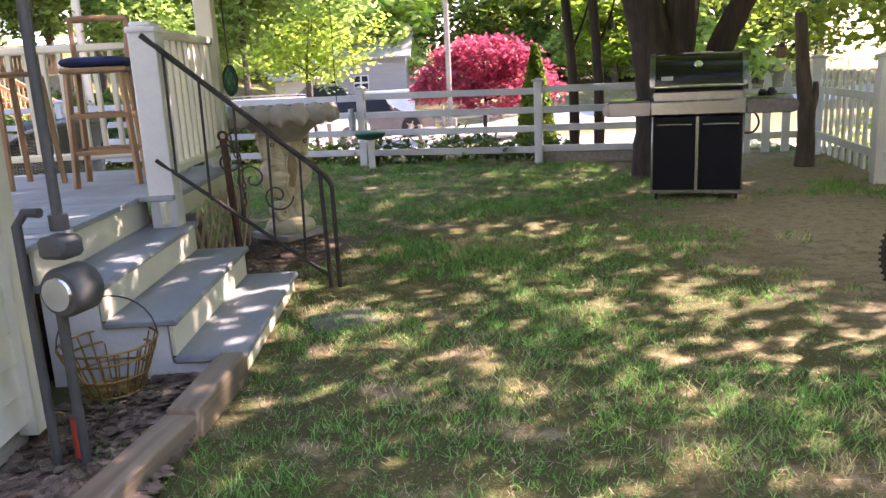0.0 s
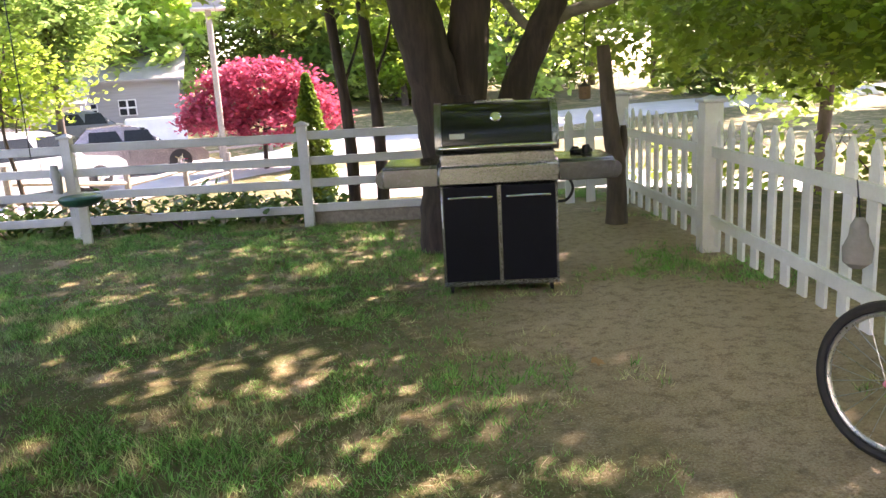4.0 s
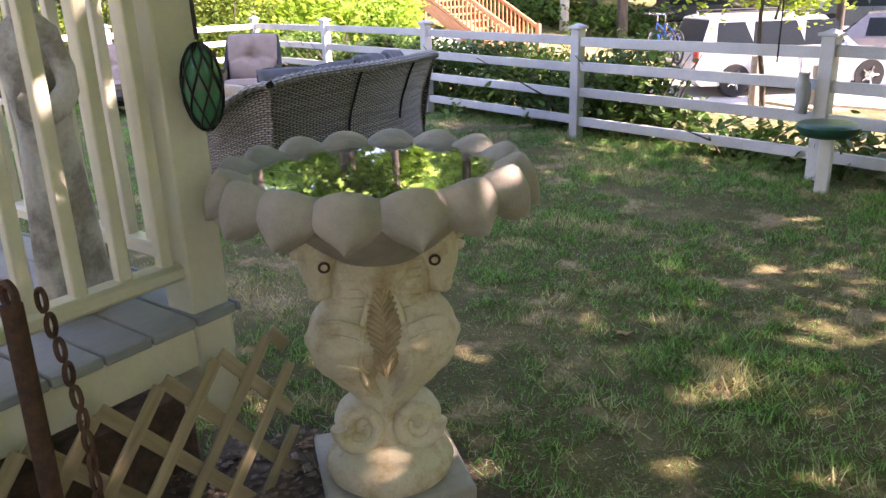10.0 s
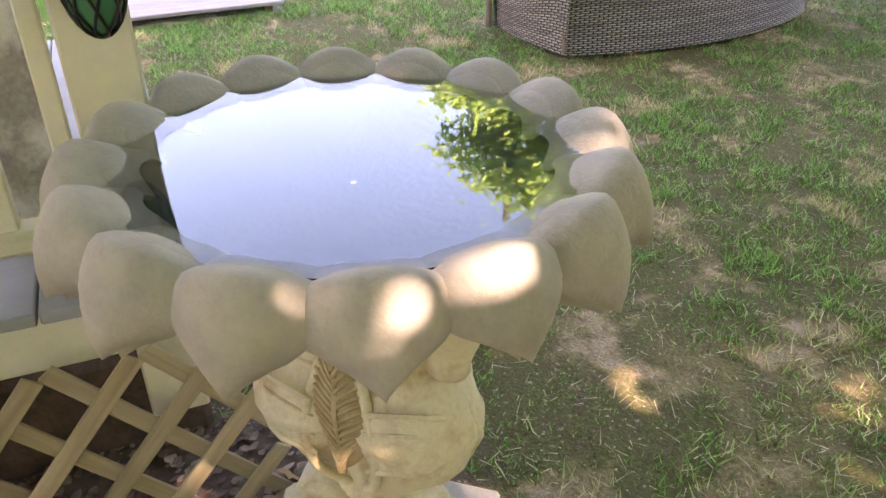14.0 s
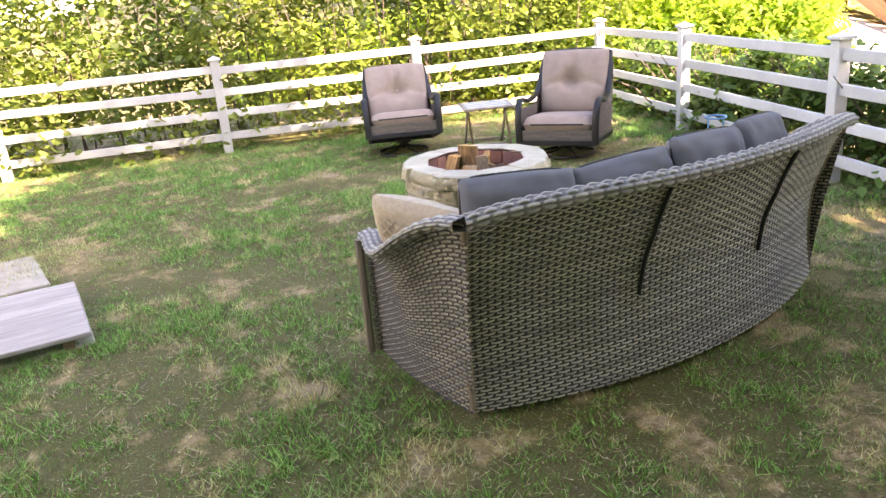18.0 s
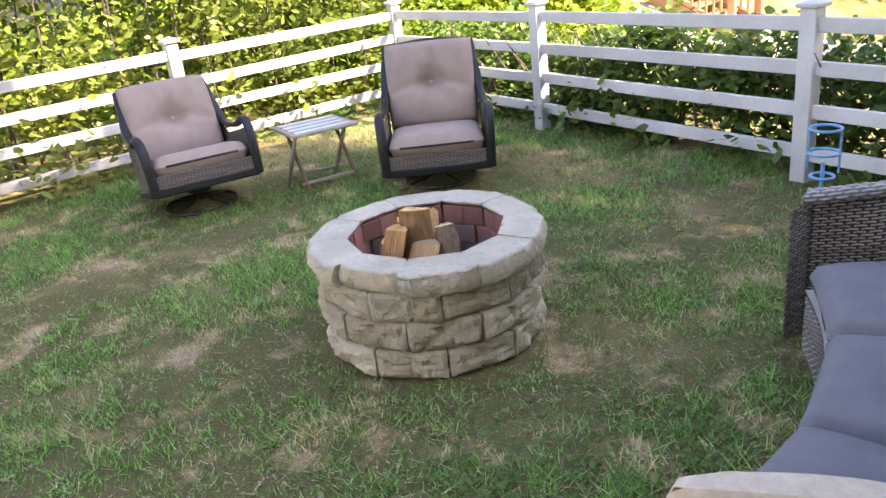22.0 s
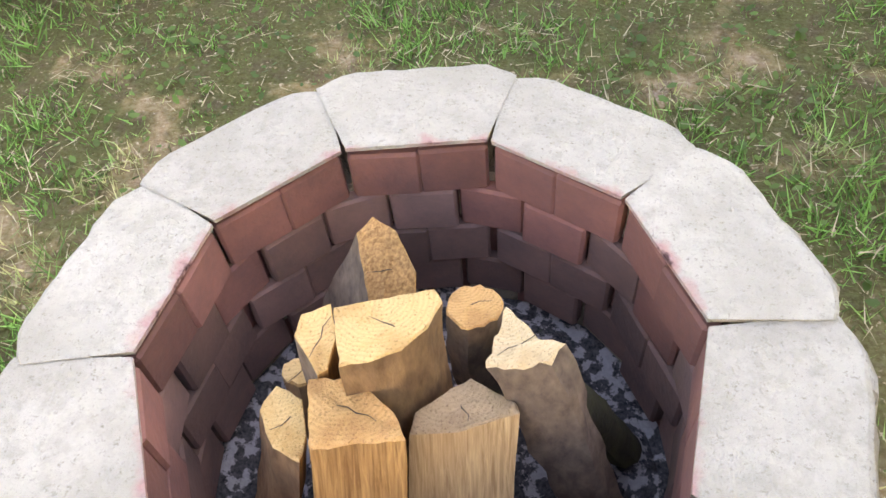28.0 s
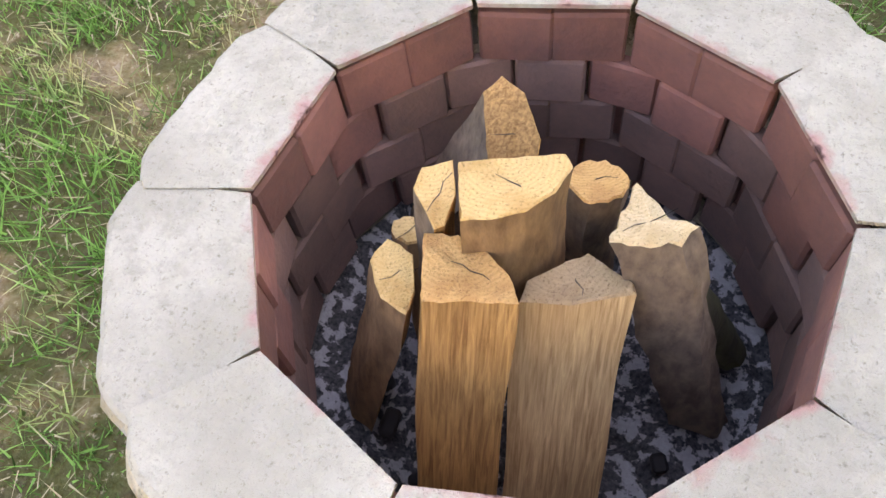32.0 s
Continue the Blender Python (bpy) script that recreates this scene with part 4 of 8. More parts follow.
def ovals(rx, ry, n=12, seed=0):
    q = random.Random(seed)
    return [(rx * math.cos(6.2832 * i / n) * q.uniform(0.92, 1.06), ry * math.sin(6.2832 * i / n) * q.uniform(0.92, 1.06)) for i in range(n)]


log_thing((-6.603, 9.303), 0.525, (-6.600, 9.125, 0.07), [(-0.067, 0.037), (-0.027, 0.040), (0.013, 0.027), (0.043, 0.007), (0.063, -0.025), (0.013, -0.036), (-0.039, -0.052)], (1, 2, 3), 1, "golden split log with wavy grain and rough cut end", cut=M_ENDGRAIN2, tilt=(0, -0.1))
log_thing((-6.492, 9.357), 0.455, (-6.468, 9.150, 0.07), [(-0.060, -0.012), (0.002, 0.043), (0.062, 0.016), (0.064, 0.004), (-0.004, -0.030), (-0.060, -0.040)], (0,), 2, "pale straight-split log with weathered square end", face=M_SPLIT2, cut=M_ENDGREY)
log_thing((-6.566, 9.377), 0.592, (-6.57, 9.40, 0.08), [(-0.074, 0.023), (0.036, 0.063), (0.048, 0.043), (0.038, 0.003), (0.016, -0.029), (-0.014, -0.048), (-0.044, -0.057)], (1, 2, 3, 4, 5), 3, "thick half-round log with golden sawn end", rind=M_LOGBARK, tilt=(0.05, -0.15), rough=0.03)
log_thing((-6.663, 9.386), 0.53, (-6.72, 9.40, 0.08), [(-0.029, 0.034), (0.003, 0.054), (0.023, 0.004), (0.023, -0.036), (0.013, -0.046), (-0.009, -0.018), (-0.030, 0.004)], (0, 4, 5, 6), 4, "split log with pale bark beside the thick log", rind=M_GREYBARK, cut=M_ENDGRAIN)
log_thing((-6.703, 9.320), 0.44, (-6.80, 9.27, 0.07), [(-0.037, 0.010), (-0.027, 0.048), (0.013, 0.032), (0.033, -0.018), (0.033, -0.050), (-0.005, -0.036), (-0.020, -0.018)], (0, 1, 4, 5, 6), 5, "short log with red-brown bark leaning on the lining", cut=M_ENDGRAIN, rough=0.07)
log_thing((-6.622, 9.540), 0.47, (-6.80, 9.60, 0.08), [(-0.046, 0.030), (-0.026, 0.050), (0.006, 0.042), (0.038, 0.005), (0.044, -0.050), (-0.016, -0.055)], (0, 4, 5), 7, "split wedge log with thick bark and a pointed top", cut=M_SPLIT, rind=M_GREYBARK, tilt=(-0.25, 0.9), rough=0.08)
log_thing((-6.502, 9.510), 0.45, (-6.50, 9.55, 0.08), ovals(0.038, 0.050, 12, 5), tuple(range(12)), 8, "round log with charred bark and orange heart", cut=M_ENDGRAIN2, rind=M_GREYBARK, rough=0.12, tilt=(0, -0.4))
log_thing((-6.425, 9.412), 0.53, (-6.29, 9.39, 0.08), [(-0.025, 0.058), (0.005, 0.025), (0.018, 0.006), (0.047, -0.002), (0.036, -0.032), (-0.005, -0.034), (-0.038, -0.032), (-0.033, 0.008)], tuple(range(8)), 6, "rough grey branch with a pale forked cut end", cut=M_ENDPALE, rind=M_GREYBARK, rough=0.17, tilt=(0.3, -0.1))
log_thing((-6.40, 9.475), 0.36, (-6.262, 9.50, 0.09), ovals(0.034, 0.036, 9, 8), tuple(range(9)), 9, "hollow mossy branch behind the forked log", cut=M_ENDGREY, rind=mat("mossy_bark", (0.10, 0.11, 0.05), (0.05, 0.04, 0.03), 20, 90, 0.95, 0.6), rough=0.12)
log_thing((-6.735, 9.43), 0.36, (-6.70, 9.36, 0.07), ovals(0.028, 0.022, 9, 4), tuple(range(9)), 10, "small reddish stub of branch", rough=0.08)
# charred chunks on the ash
for i in range(14):
    g = 6.28 * i / 14 + rnd.uniform(-0.2, 0.2)
    rr = rnd.uniform(0.22, 0.30)
    lump_ob = Sh().box((rnd.uniform(0.02, 0.05), rnd.uniform(0.02, 0.035), rnd.uniform(0.015, 0.03)), None, 0.008)
    tagged(part("charcoal", lump_ob, M_RUBBER, None, "black chunk of charcoal on the ash", pose(PIT[0] + rr * math.cos(g), PIT[1] + rr * math.sin(g), 0.085, rnd.uniform(-20, 20), rnd.uniform(-20, 20), rnd.uniform(0, 180))), "", "charcoal", "charcoal in the fire pit")

# ---- woven surfaces and cushions ----
def wicker(name, fn, nu, nv, amp, material, su=4, sv=4):
    """Woven strands over the surface fn(U, V) of arrays: nv strands high, nu crossings along."""
    U, V = np.meshgrid(np.linspace(0, 1, nu * su + 1), np.linspace(0, 1, nv * sv + 1), indexing="ij")
    P = np.stack(fn(U, V), -1)
    e = 1e-4
    N = np.cross(np.stack(fn(U + e, V), -1) - P, np.stack(fn(U, V + e), -1) - P)
    N /= np.maximum(np.linalg.norm(N, axis=-1, keepdims=True), 1e-12)
    cv = V * nv
    row = np.minimum(np.floor(cv), nv - 1)
    prof = np.abs(np.sin(np.pi * cv)) ** 0.6
    over = np.cos(np.pi * (U * nu + row))
    strand = prof * (0.5 + 0.5 * over) - 0.6 * (1 - prof)
    rib = 0.26 - 2.6 * np.abs((U * nu + row) % 2 - 1) ** 1.5
    h = amp * np.maximum(strand, rib)
    P = P + N * h[..., None]
    a, b = P.shape[:2]
    idx = np.arange(a * b).reshape(a, b)
    f = np.stack([idx[:-1, :-1], idx[1:, :-1], idx[1:, 1:], idx[:-1, 1:]], -1).reshape(-1, 4)
    me = bpy.data.meshes.new(name)
    me.vertices.add(a * b)
    me.vertices.foreach_set("co", P.astype(np.float32).ravel())
    me.loops.add(f.size)
    me.loops.foreach_set("vertex_index", f.astype(np.int32).ravel())
    me.polygons.add(len(f))
    me.polygons.foreach_set("loop_start", np.arange(0, f.size, 4, dtype=np.int32))
    me.polygons.foreach_set("use_smooth", np.ones(len(f), dtype=bool))
    me.update(calc_edges=True)
    # each strand has its tone; shade in the gaps painted dark, ribs dark too
    tone = np.random.default_rng(5).beta(1.2, 1.9, (nv + 1, 6)) * 0.62
    val = tone[row.astype(int), (U * 5.2 + row * 0.37).astype(int) % 6]
    val = np.where((prof < 0.70) | (strand < rib), 1.0, val)
    at = me.attributes.new('strand', 'FLOAT', 'POINT')
    at.data.foreach_set('value', val.astype(np.float32).ravel())
    me.materials.append(material)
    return me


def cushion_shape(w, d, t, p=4.0, tuft=0.0, bend=None, wrinkle=0.004, seed=0):
    """A stuffed cushion w by d, t thick, lying flat; tuft presses in a button and creases."""
    s = Sh()
    nu, nv = (44, 40) if tuft else (22, 18)
    for side in (1, -1):
        def fn(u, v):
            a, b = 2 * u - 1, 2 * v - 1
            a2, b2 = math.copysign(abs(a) ** 0.75, a), math.copysign(abs(b) ** 0.75, b)
            k = max(0.0, (1 - abs(a2) ** p) * (1 - abs(b2) ** p)) ** 0.32
            z = side * t / 2 * k
            if side > 0 and tuft:
                r = math.hypot(a * w / 2, b * d / 2)
                z -= tuft * math.exp(-(r / 0.055) ** 2) + tuft * 0.5 * math.exp(-((b * d / 2 + 0.05 * a * a) / 0.016) ** 2) * (1 - abs(a)) ** 0.7 + tuft * 0.5 * math.exp(-(a * w / 2 / 0.014) ** 2) * min(1, max(0, b) * 4) * (1 - abs(b))
            z += wrinkle * k * noise.noise((a * 3 + seed, b * 3, side * 5 + seed))
            sq = 1 - 0.03 * (a2 * b2) ** 2
            return (a2 * w / 2 * sq, b2 * d / 2 * sq, z)
        s.sheet(fn, nu, nv)
    return s


def piping(w, d, r=0.006):
    pts = []
    for i in range(48):
        g = 2 * math.pi * i / 48
        c, q = math.cos(g), math.sin(g)
        k = (abs(c) ** 7 + abs(q) ** 7) ** (-1 / 7)
        pts.append((c * k * w / 2 * 0.985, q * k * d / 2 * 0.985, 0))
    return Sh().tube(pts, r, 6, closed=True)


# ---- curved wicker sofa ----
def circle3(a, b, c):
    ax, ay, bx, by, cx, cy = *a, *b, *c
    d = 2 * (ax * (by - cy) + bx * (cy - ay) + cx * (ay - by))
    ux = ((ax * ax + ay * ay) * (by - cy) + (bx * bx + by * by) * (cy - ay) + (cx * cx + cy * cy) * (ay - by)) / d
    uy = ((ax * ax + ay * ay) * (cx - bx) + (bx * bx + by * by) * (ax - cx) + (cx * cx + cy * cy) * (bx - ax)) / d
    return ux, uy, math.hypot(ax - ux, ay - uy)


SOFA_A, SOFA_B, SOFA_C = (-4.19, 8.12), (-4.07, 9.10), (-4.47, 10.36)
SCX, SCY, SR = circle3(SOFA_A, SOFA_B, SOFA_C)
SA0 = math.atan2(SOFA_A[1] - SCY, SOFA_A[0] - SCX)
SA1 = math.atan2(SOFA_C[1] - SCY, SOFA_C[0] - SCX)


def sofa_back(U, V, top=0.90):
    a = SA0 + (SA1 - SA0) * U
    dip = 0.05 * (np.abs(2 * U - 1) ** 6)
    z = 0.03 + (top - dip) * V
    o = 0.015 - 0.030 * np.sin(np.pi * np.clip(V / 0.72, 0, 1)) + 0.13 * np.clip((V - 0.55) / 0.45, 0, 1) ** 1.7
    r = SR + o
    return SCX + r * np.cos(a), SCY + r * np.sin(a), z


def build_sofa():
    o = Vector((-4.5, 9.2, 0))
    t = thing("wicker_sofa", o, label="curved grey wicker outdoor sofa with slate cushions", category="sofa")
    inv = Matrix.Translation(-o)
    part("back_panel", wicker("back_panel", sofa_back, 76, 62, 0.010, M_WICKER, 8, 6), None, t, m=inv)

    def rim(U, V):
        x, y, z = sofa_back(U, np.ones_like(U))
        a = SA0 + (SA1 - SA0) * U
        g = 2 * np.pi * V
        return x + 0.040 * np.cos(g) * np.cos(a), y + 0.040 * np.cos(g) * np.sin(a), z + 0.030 * np.sin(g)
    part("rim", wicker("rim", rim, 80, 9, 0.008, M_RIM, 6, 6), None, t, "braided wicker rim", m=inv)
    for u in (1 / 3, 2 / 3):
        pts = [Vector(tuple(float(c) for c in sofa_back(np.array(u - 0.045 * (1 - v) ** 1.5 + 0.012), np.array(v)))) + Vector((math.cos(SA0 + (SA1 - SA0) * u), math.sin(SA0 + (SA1 - SA0) * u), 0)) * 0.017 for v in np.linspace(0.42, 0.98, 14)]
        part("back_seam", Sh().tube(pts, 0.010, 8), M_FRAME, t, "dark gap between the back panels", m=inv)
    for k, (ua, sgn, fx, fy) in enumerate(((0.0, -1, -4.97, 8.02), (1.0, 1, -5.13, 10.06))):
        bx, by, _ = (float(c) for c in sofa_back(np.array(ua), np.array(0.0)))
        tx, ty, tz = (float(c) for c in sofa_back(np.array(ua), np.array(1.0)))

        def arm(U, V, bx=bx, by=by, tx=tx, ty=ty, tz=tz, fx=fx, fy=fy, sgn=sgn):
            h = 0.62 + (tz - 0.62) * 0.5 * (1 + np.cos(np.pi * np.clip(U / 0.72, 0, 1)))
            w = V ** 1.5
            X = (bx + (fx - bx) * U) * (1 - w * (1 - U)) + (tx + (fx - tx) * U) * w * (1 - U)
            Y = by + (fy - by) * U + (ty - by) * w * (1 - U) + sgn * (0.06 * np.clip((V - 0.6) / 0.4, 0, 1) ** 2 * np.sin(np.pi * np.clip(U * 1.1, 0, 1)) + 0.03 * np.sin(np.pi * U))
            return X, Y, 0.03 + (h - 0.03) * V
        part("arm_panel", wicker("arm_panel", arm, 28, 46, 0.010, M_WICKER, 8, 6), None, t, m=inv)
        line = [Vector(tuple(float(c) for c in arm(np.array(i / 24), np.array(1.0)))) for i in range(25)]
        down = [Vector((fx, fy, z)) for z in (0.55, 0.4, 0.25, 0.12, 0.03)]

        def arm_rim(U, V, arm=arm):
            x, y, z = arm(U, np.ones_like(U))
            g = 2 * np.pi * V
            return x + 0.02 * np.cos(g) * (U > 2), y + 0.052 * np.cos(g), z + 0.024 * np.sin(g)
        part("arm_rim", wicker("arm_rim", arm_rim, 30, 11, 0.007, M_RIM, 6, 6), None, t, m=inv)

        def front(U, V, fx=fx, fy=fy, sgn=sgn):
            return fx + 0.02 * np.cos(np.pi * U), fy - sgn * 0.14 * U + 0 * V + 0.03 * sgn, 0.03 + 0.57 * V + 0 * U
        part("arm_front", wicker("arm_front", front, 7, 46, 0.008, M_WICKER), None, t, m=inv)
        inner = [(fx - 0.01, fy + 0.045 * sgn, z) for z in (0.60, 0.45, 0.3, 0.15, 0.02)]
        part("corner_post", Sh().tube(inner, 0.022, 8), M_WICKER_D, t, m=inv)
        edge = [Vector(tuple(float(c) for c in sofa_back(np.array(ua), np.array(v)))) for v in np.linspace(0.02, 0.97, 12)]
        part("corner_post", Sh().tube(edge, 0.015, 8), M_WICKER_D, t, m=inv)
    # seat frame and front skirt

    def skirt(U, V):
        a = SA0 + 0.03 + (SA1 - SA0 - 0.06) * U
        return SCX + (SR - 0.74) * np.cos(a), SCY + (SR - 0.74) * np.sin(a), 0.04 + 0.24 * V
    part("front_skirt", wicker("front_skirt", skirt, 80, 18, 0.009, M_WICKER), None, t, m=inv)

    def deck(u, v):
        a = SA0 + 0.02 + (SA1 - SA0 - 0.04) * u
        r = SR - 0.74 + 0.66 * v
        return (SCX + r * math.cos(a), SCY + r * math.sin(a), 0.285)
    part("seat_frame", Sh().sheet(deck, 24, 4), M_WICKER, t, m=inv)

    def arc_cushion(u0, u1, r0, r1, z, th, seed):
        base = cushion_shape(1, 1, th, 6.0, seed=seed)
        out = Sh()
        for (x, y, q) in base.v:
            a = SA0 + (SA1 - SA0) * (u0 + (u1 - u0) * (x + 0.5))
            r = r0 + (r1 - r0) * (y + 0.5)
            out.v.append((SCX + r * math.cos(a), SCY + r * math.sin(a), z + q))
        out.f = base.f
        ln = []
        for i in range(48):
            g = 2 * math.pi * i / 48
            k = (abs(math.cos(g)) ** 8 + abs(math.sin(g)) ** 8) ** (-1 / 8)
            x, y = math.cos(g) * k * 0.49 + 0.5, math.sin(g) * k * 0.49 + 0.5
            a, r = SA0 + (SA1 - SA0) * (u0 + (u1 - u0) * x), r0 + (r1 - r0) * y
            ln.append((SCX + r * math.cos(a), SCY + r * math.sin(a), z))
        return out, ln
    for k in range(3):
        sh, ln = arc_cushion(0.035 + k * 0.31, 0.035 + (k + 1) * 0.31 - 0.004, SR - 0.75, SR - 0.13, 0.365, 0.15, k)
        c = part("seat_cushion", sh, M_SLATE, t, "slate grey seat cushion", m=inv, smooth=80)
        part("piping", Sh().tube(ln, 0.006, 6, closed=True), M_FRAME, c)
    # back cushions lean on the back: each stands upright and is tilted outwards
    n = 4
    for k in range(n):
        u = 0.012 + (k + 0.5) * 0.91 / n
        a = SA0 + (SA1 - SA0) * u
        w = SR * abs(SA1 - SA0) * 0.86 / n
        q = part("back_cushion", cushion_shape(w, 0.42, 0.15, 3.0, wrinkle=0.024, seed=k * 3), M_SLATE, t, "slate grey back cushion", smooth=80,
                 m=inv @ Matrix.Translation((SCX + (SR - 0.135) * math.cos(a), SCY + (SR - 0.135) * math.sin(a), 0.76 + (0.0, -0.005, 0.02, 0.01)[k])) @ pose(0, 0, 0, 0, 0, math.degrees(a) - 90) @ pose(0, 0, 0, 71, (2, -3, 3, 4)[k], 180) )
        part("piping", piping(w, 0.42, 0.008), M_FRAME, q)
    return t


build_sofa()


def build_knit_pillow():
    s = cushion_shape(0.48, 0.44, 0.15, 2.6, wrinkle=0.01, seed=4)
    ax, up = Vector((0.40, 0.25, -0.05)).normalized(), Vector((0.05, -0.16, 0.37))
    up = (up - ax * up.dot(ax)).normalized()
    pillow_m = Matrix((ax, up, ax.cross(up))).transposed().to_4x4()
    pillow_m.translation = Vector((-4.73, 7.985, 0.855)) + ax * 0.225 - up * 0.20
    t = tagged(part("throw_pillow", s, M_BEIGE, None, "beige diamond-knit throw pillow on the sofa", pillow_m, 80), "", "pillow")
    for sgn in (1, -1):
        for k in range(-7, 8):
            pts = []
            for i in range(22):
                x = -0.2 + 0.4 * i / 21
                y = sgn * x * 1.1 + k * 0.05
                if abs(y) < 0.17:
                    kk = max(0.0, (1 - abs(x / 0.23) ** 2.6) * (1 - abs(y / 0.2) ** 2.6)) ** 0.32
                    pts.append((x, y, 0.075 * kk + 0.002))
            if len(pts) > 3:
                part("knit_cord", Sh().tube(pts, 0.005, 5), M_BEIGE, t)
    return t


build_knit_pillow()


# ---- swivel rocker chairs ----
PART = part


def build_chair(at, rz, label, lean=0):
    lean_m = pose(0, 0.02, 0.135, -lean) @ Matrix.Scale(1.07, 4) @ pose(0, -0.02, -0.22)

    def part(name, sh, material, parent, label="", m=None, smooth=40):
        on_top = parent is t and name not in ("swivel_base", "stem")
        return PART(name, sh, material, parent, label, (lean_m @ m if m else lean_m) if on_top else m, smooth)
    t = thing("swivel_chair", at, rz, label=label, category="chair", group="chairs by the fire pit")
    w, dp = 0.66, 0.72
    # swivel ring and stem
    ring = [(0.27 * math.cos(g), 0.27 * math.sin(g) + 0.02, 0.022) for g in np.linspace(0, 2 * math.pi, 32, endpoint=False)]
    b = part("swivel_base", Sh().tube(ring, 0.013, 8, closed=True), M_FRAME, t, "black metal ring base")
    for g in (0.6, 2.2, 3.7, 5.3):
        part("spoke", Sh().tube([(0.27 * math.cos(g), 0.27 * math.sin(g) + 0.02, 0.022), (0.1 * math.cos(g), 0.1 * math.sin(g) + 0.02, 0.05), (0, 0.02, 0.13)], 0.011, 6), M_FRAME, b)
    part("stem", Sh().lathe([(0.03, 0.06), (0.03, 0.12), (0.09, 0.125), (0.09, 0.15)], 14, pose(0, 0.02, 0)), M_FRAME, t)
    # tilt the seat box slightly back
    fr = Sh()
    for y in (-dp / 2, dp / 2):
        fr.box((w + 0.04, 0.035, 0.05), pose(0, y, 0.255), 0.008)
    for x in (-w / 2 - 0.005, w / 2 + 0.005):
        fr.box((0.035, dp, 0.05), pose(x, 0, 0.255), 0.008)
    part("seat_frame", fr, M_FRAME, t)

    def skirt(U, V):
        return (U - 0.5) * w, -dp / 2 - 0.004 + 0 * V, 0.275 + 0.09 * V
    part("front_weave", wicker("front_weave", skirt, 26, 8, 0.006, M_WICKER_D), None, t)
    for sx in (-1, 1):
        arm = [(sx * (w / 2 + 0.015), -dp / 2 - 0.005, 0.24), (sx * (w / 2 + 0.02), -dp / 2 - 0.01, 0.45), (sx * (w / 2 + 0.025), -dp / 2 + 0.03, 0.58), (sx * (w / 2 + 0.03), -dp / 2 + 0.13, 0.625), (sx * (w / 2 + 0.025), -dp / 2 + 0.32, 0.60), (sx * (w / 2 + 0.01), dp / 2 - 0.14, 0.66), (sx * (w / 2 - 0.01), dp / 2 - 0.02, 0.85), (sx * (w / 2 - 0.03), dp / 2 + 0.07, 1.00)]
        part("arm_frame", Sh().tube(curve(arm, 7), 0.021, 8, flat=1.5), M_FRAME, t, "curved black metal arm")

        def side(U, V, sx=sx):
            y = -dp / 2 + 0.03 + (dp - 0.02) * U + 0.10 * V * U
            zt = 0.56 + 0.36 * np.clip((U - 0.55) / 0.45, 0, 1) ** 1.5
            return sx * (w / 2 + 0.005) + 0 * U, y, 0.27 + (zt - 0.27) * V
        part("side_weave", wicker("side_weave", side, 26, 24, 0.006, M_WICKER_D), None, t)

    def back(U, V):
        return (U - 0.5) * (w - 0.02), dp / 2 + 0.02 + 0.12 * V, 0.27 + 0.72 * V
    part("back_weave", wicker("back_weave", back, 26, 36, 0.006, M_WICKER_D), None, t)
    part("top_rail", Sh().tube(curve([(-w / 2 + 0.03, dp / 2 + 0.07, 1.0), (0, dp / 2 + 0.12, 1.02), (w / 2 - 0.03, dp / 2 + 0.07, 1.0)], 6), 0.02, 8), M_FRAME, t)
    c = part("seat_cushion", cushion_shape(w - 0.02, dp - 0.04, 0.17, 6, seed=2), M_TAUPE, t, "taupe seat cushion", m=pose(0, -0.03, 0.40, -3), smooth=80)
    part("piping", piping(w - 0.02, dp - 0.04, 0.008), M_FRAME, c)
    c = part("back_cushion", cushion_shape(w - 0.02, 0.60, 0.20, 4, tuft=0.07, seed=9), M_TAUPE, t, "tufted taupe back cushion", m=pose(0, dp / 2 - 0.045, 0.735, 76), smooth=80)
    part("piping", piping(w - 0.02, 0.60, 0.007), M_FRAME, c)
    part("button", Sh().lathe([(0.014, 0), (0.012, 0.006), (0.004, 0.009)], 10, pose(0, 0, 0.046)), M_TAUPE, c)
    return t


build_chair((-9.40, 10.03, 0), 71, "black metal and wicker swivel chair rocked back, taupe cushions", 13)
build_chair((-8.04, 11.23, 0), 41, "black metal and wicker swivel chair with taupe cushions", 3)


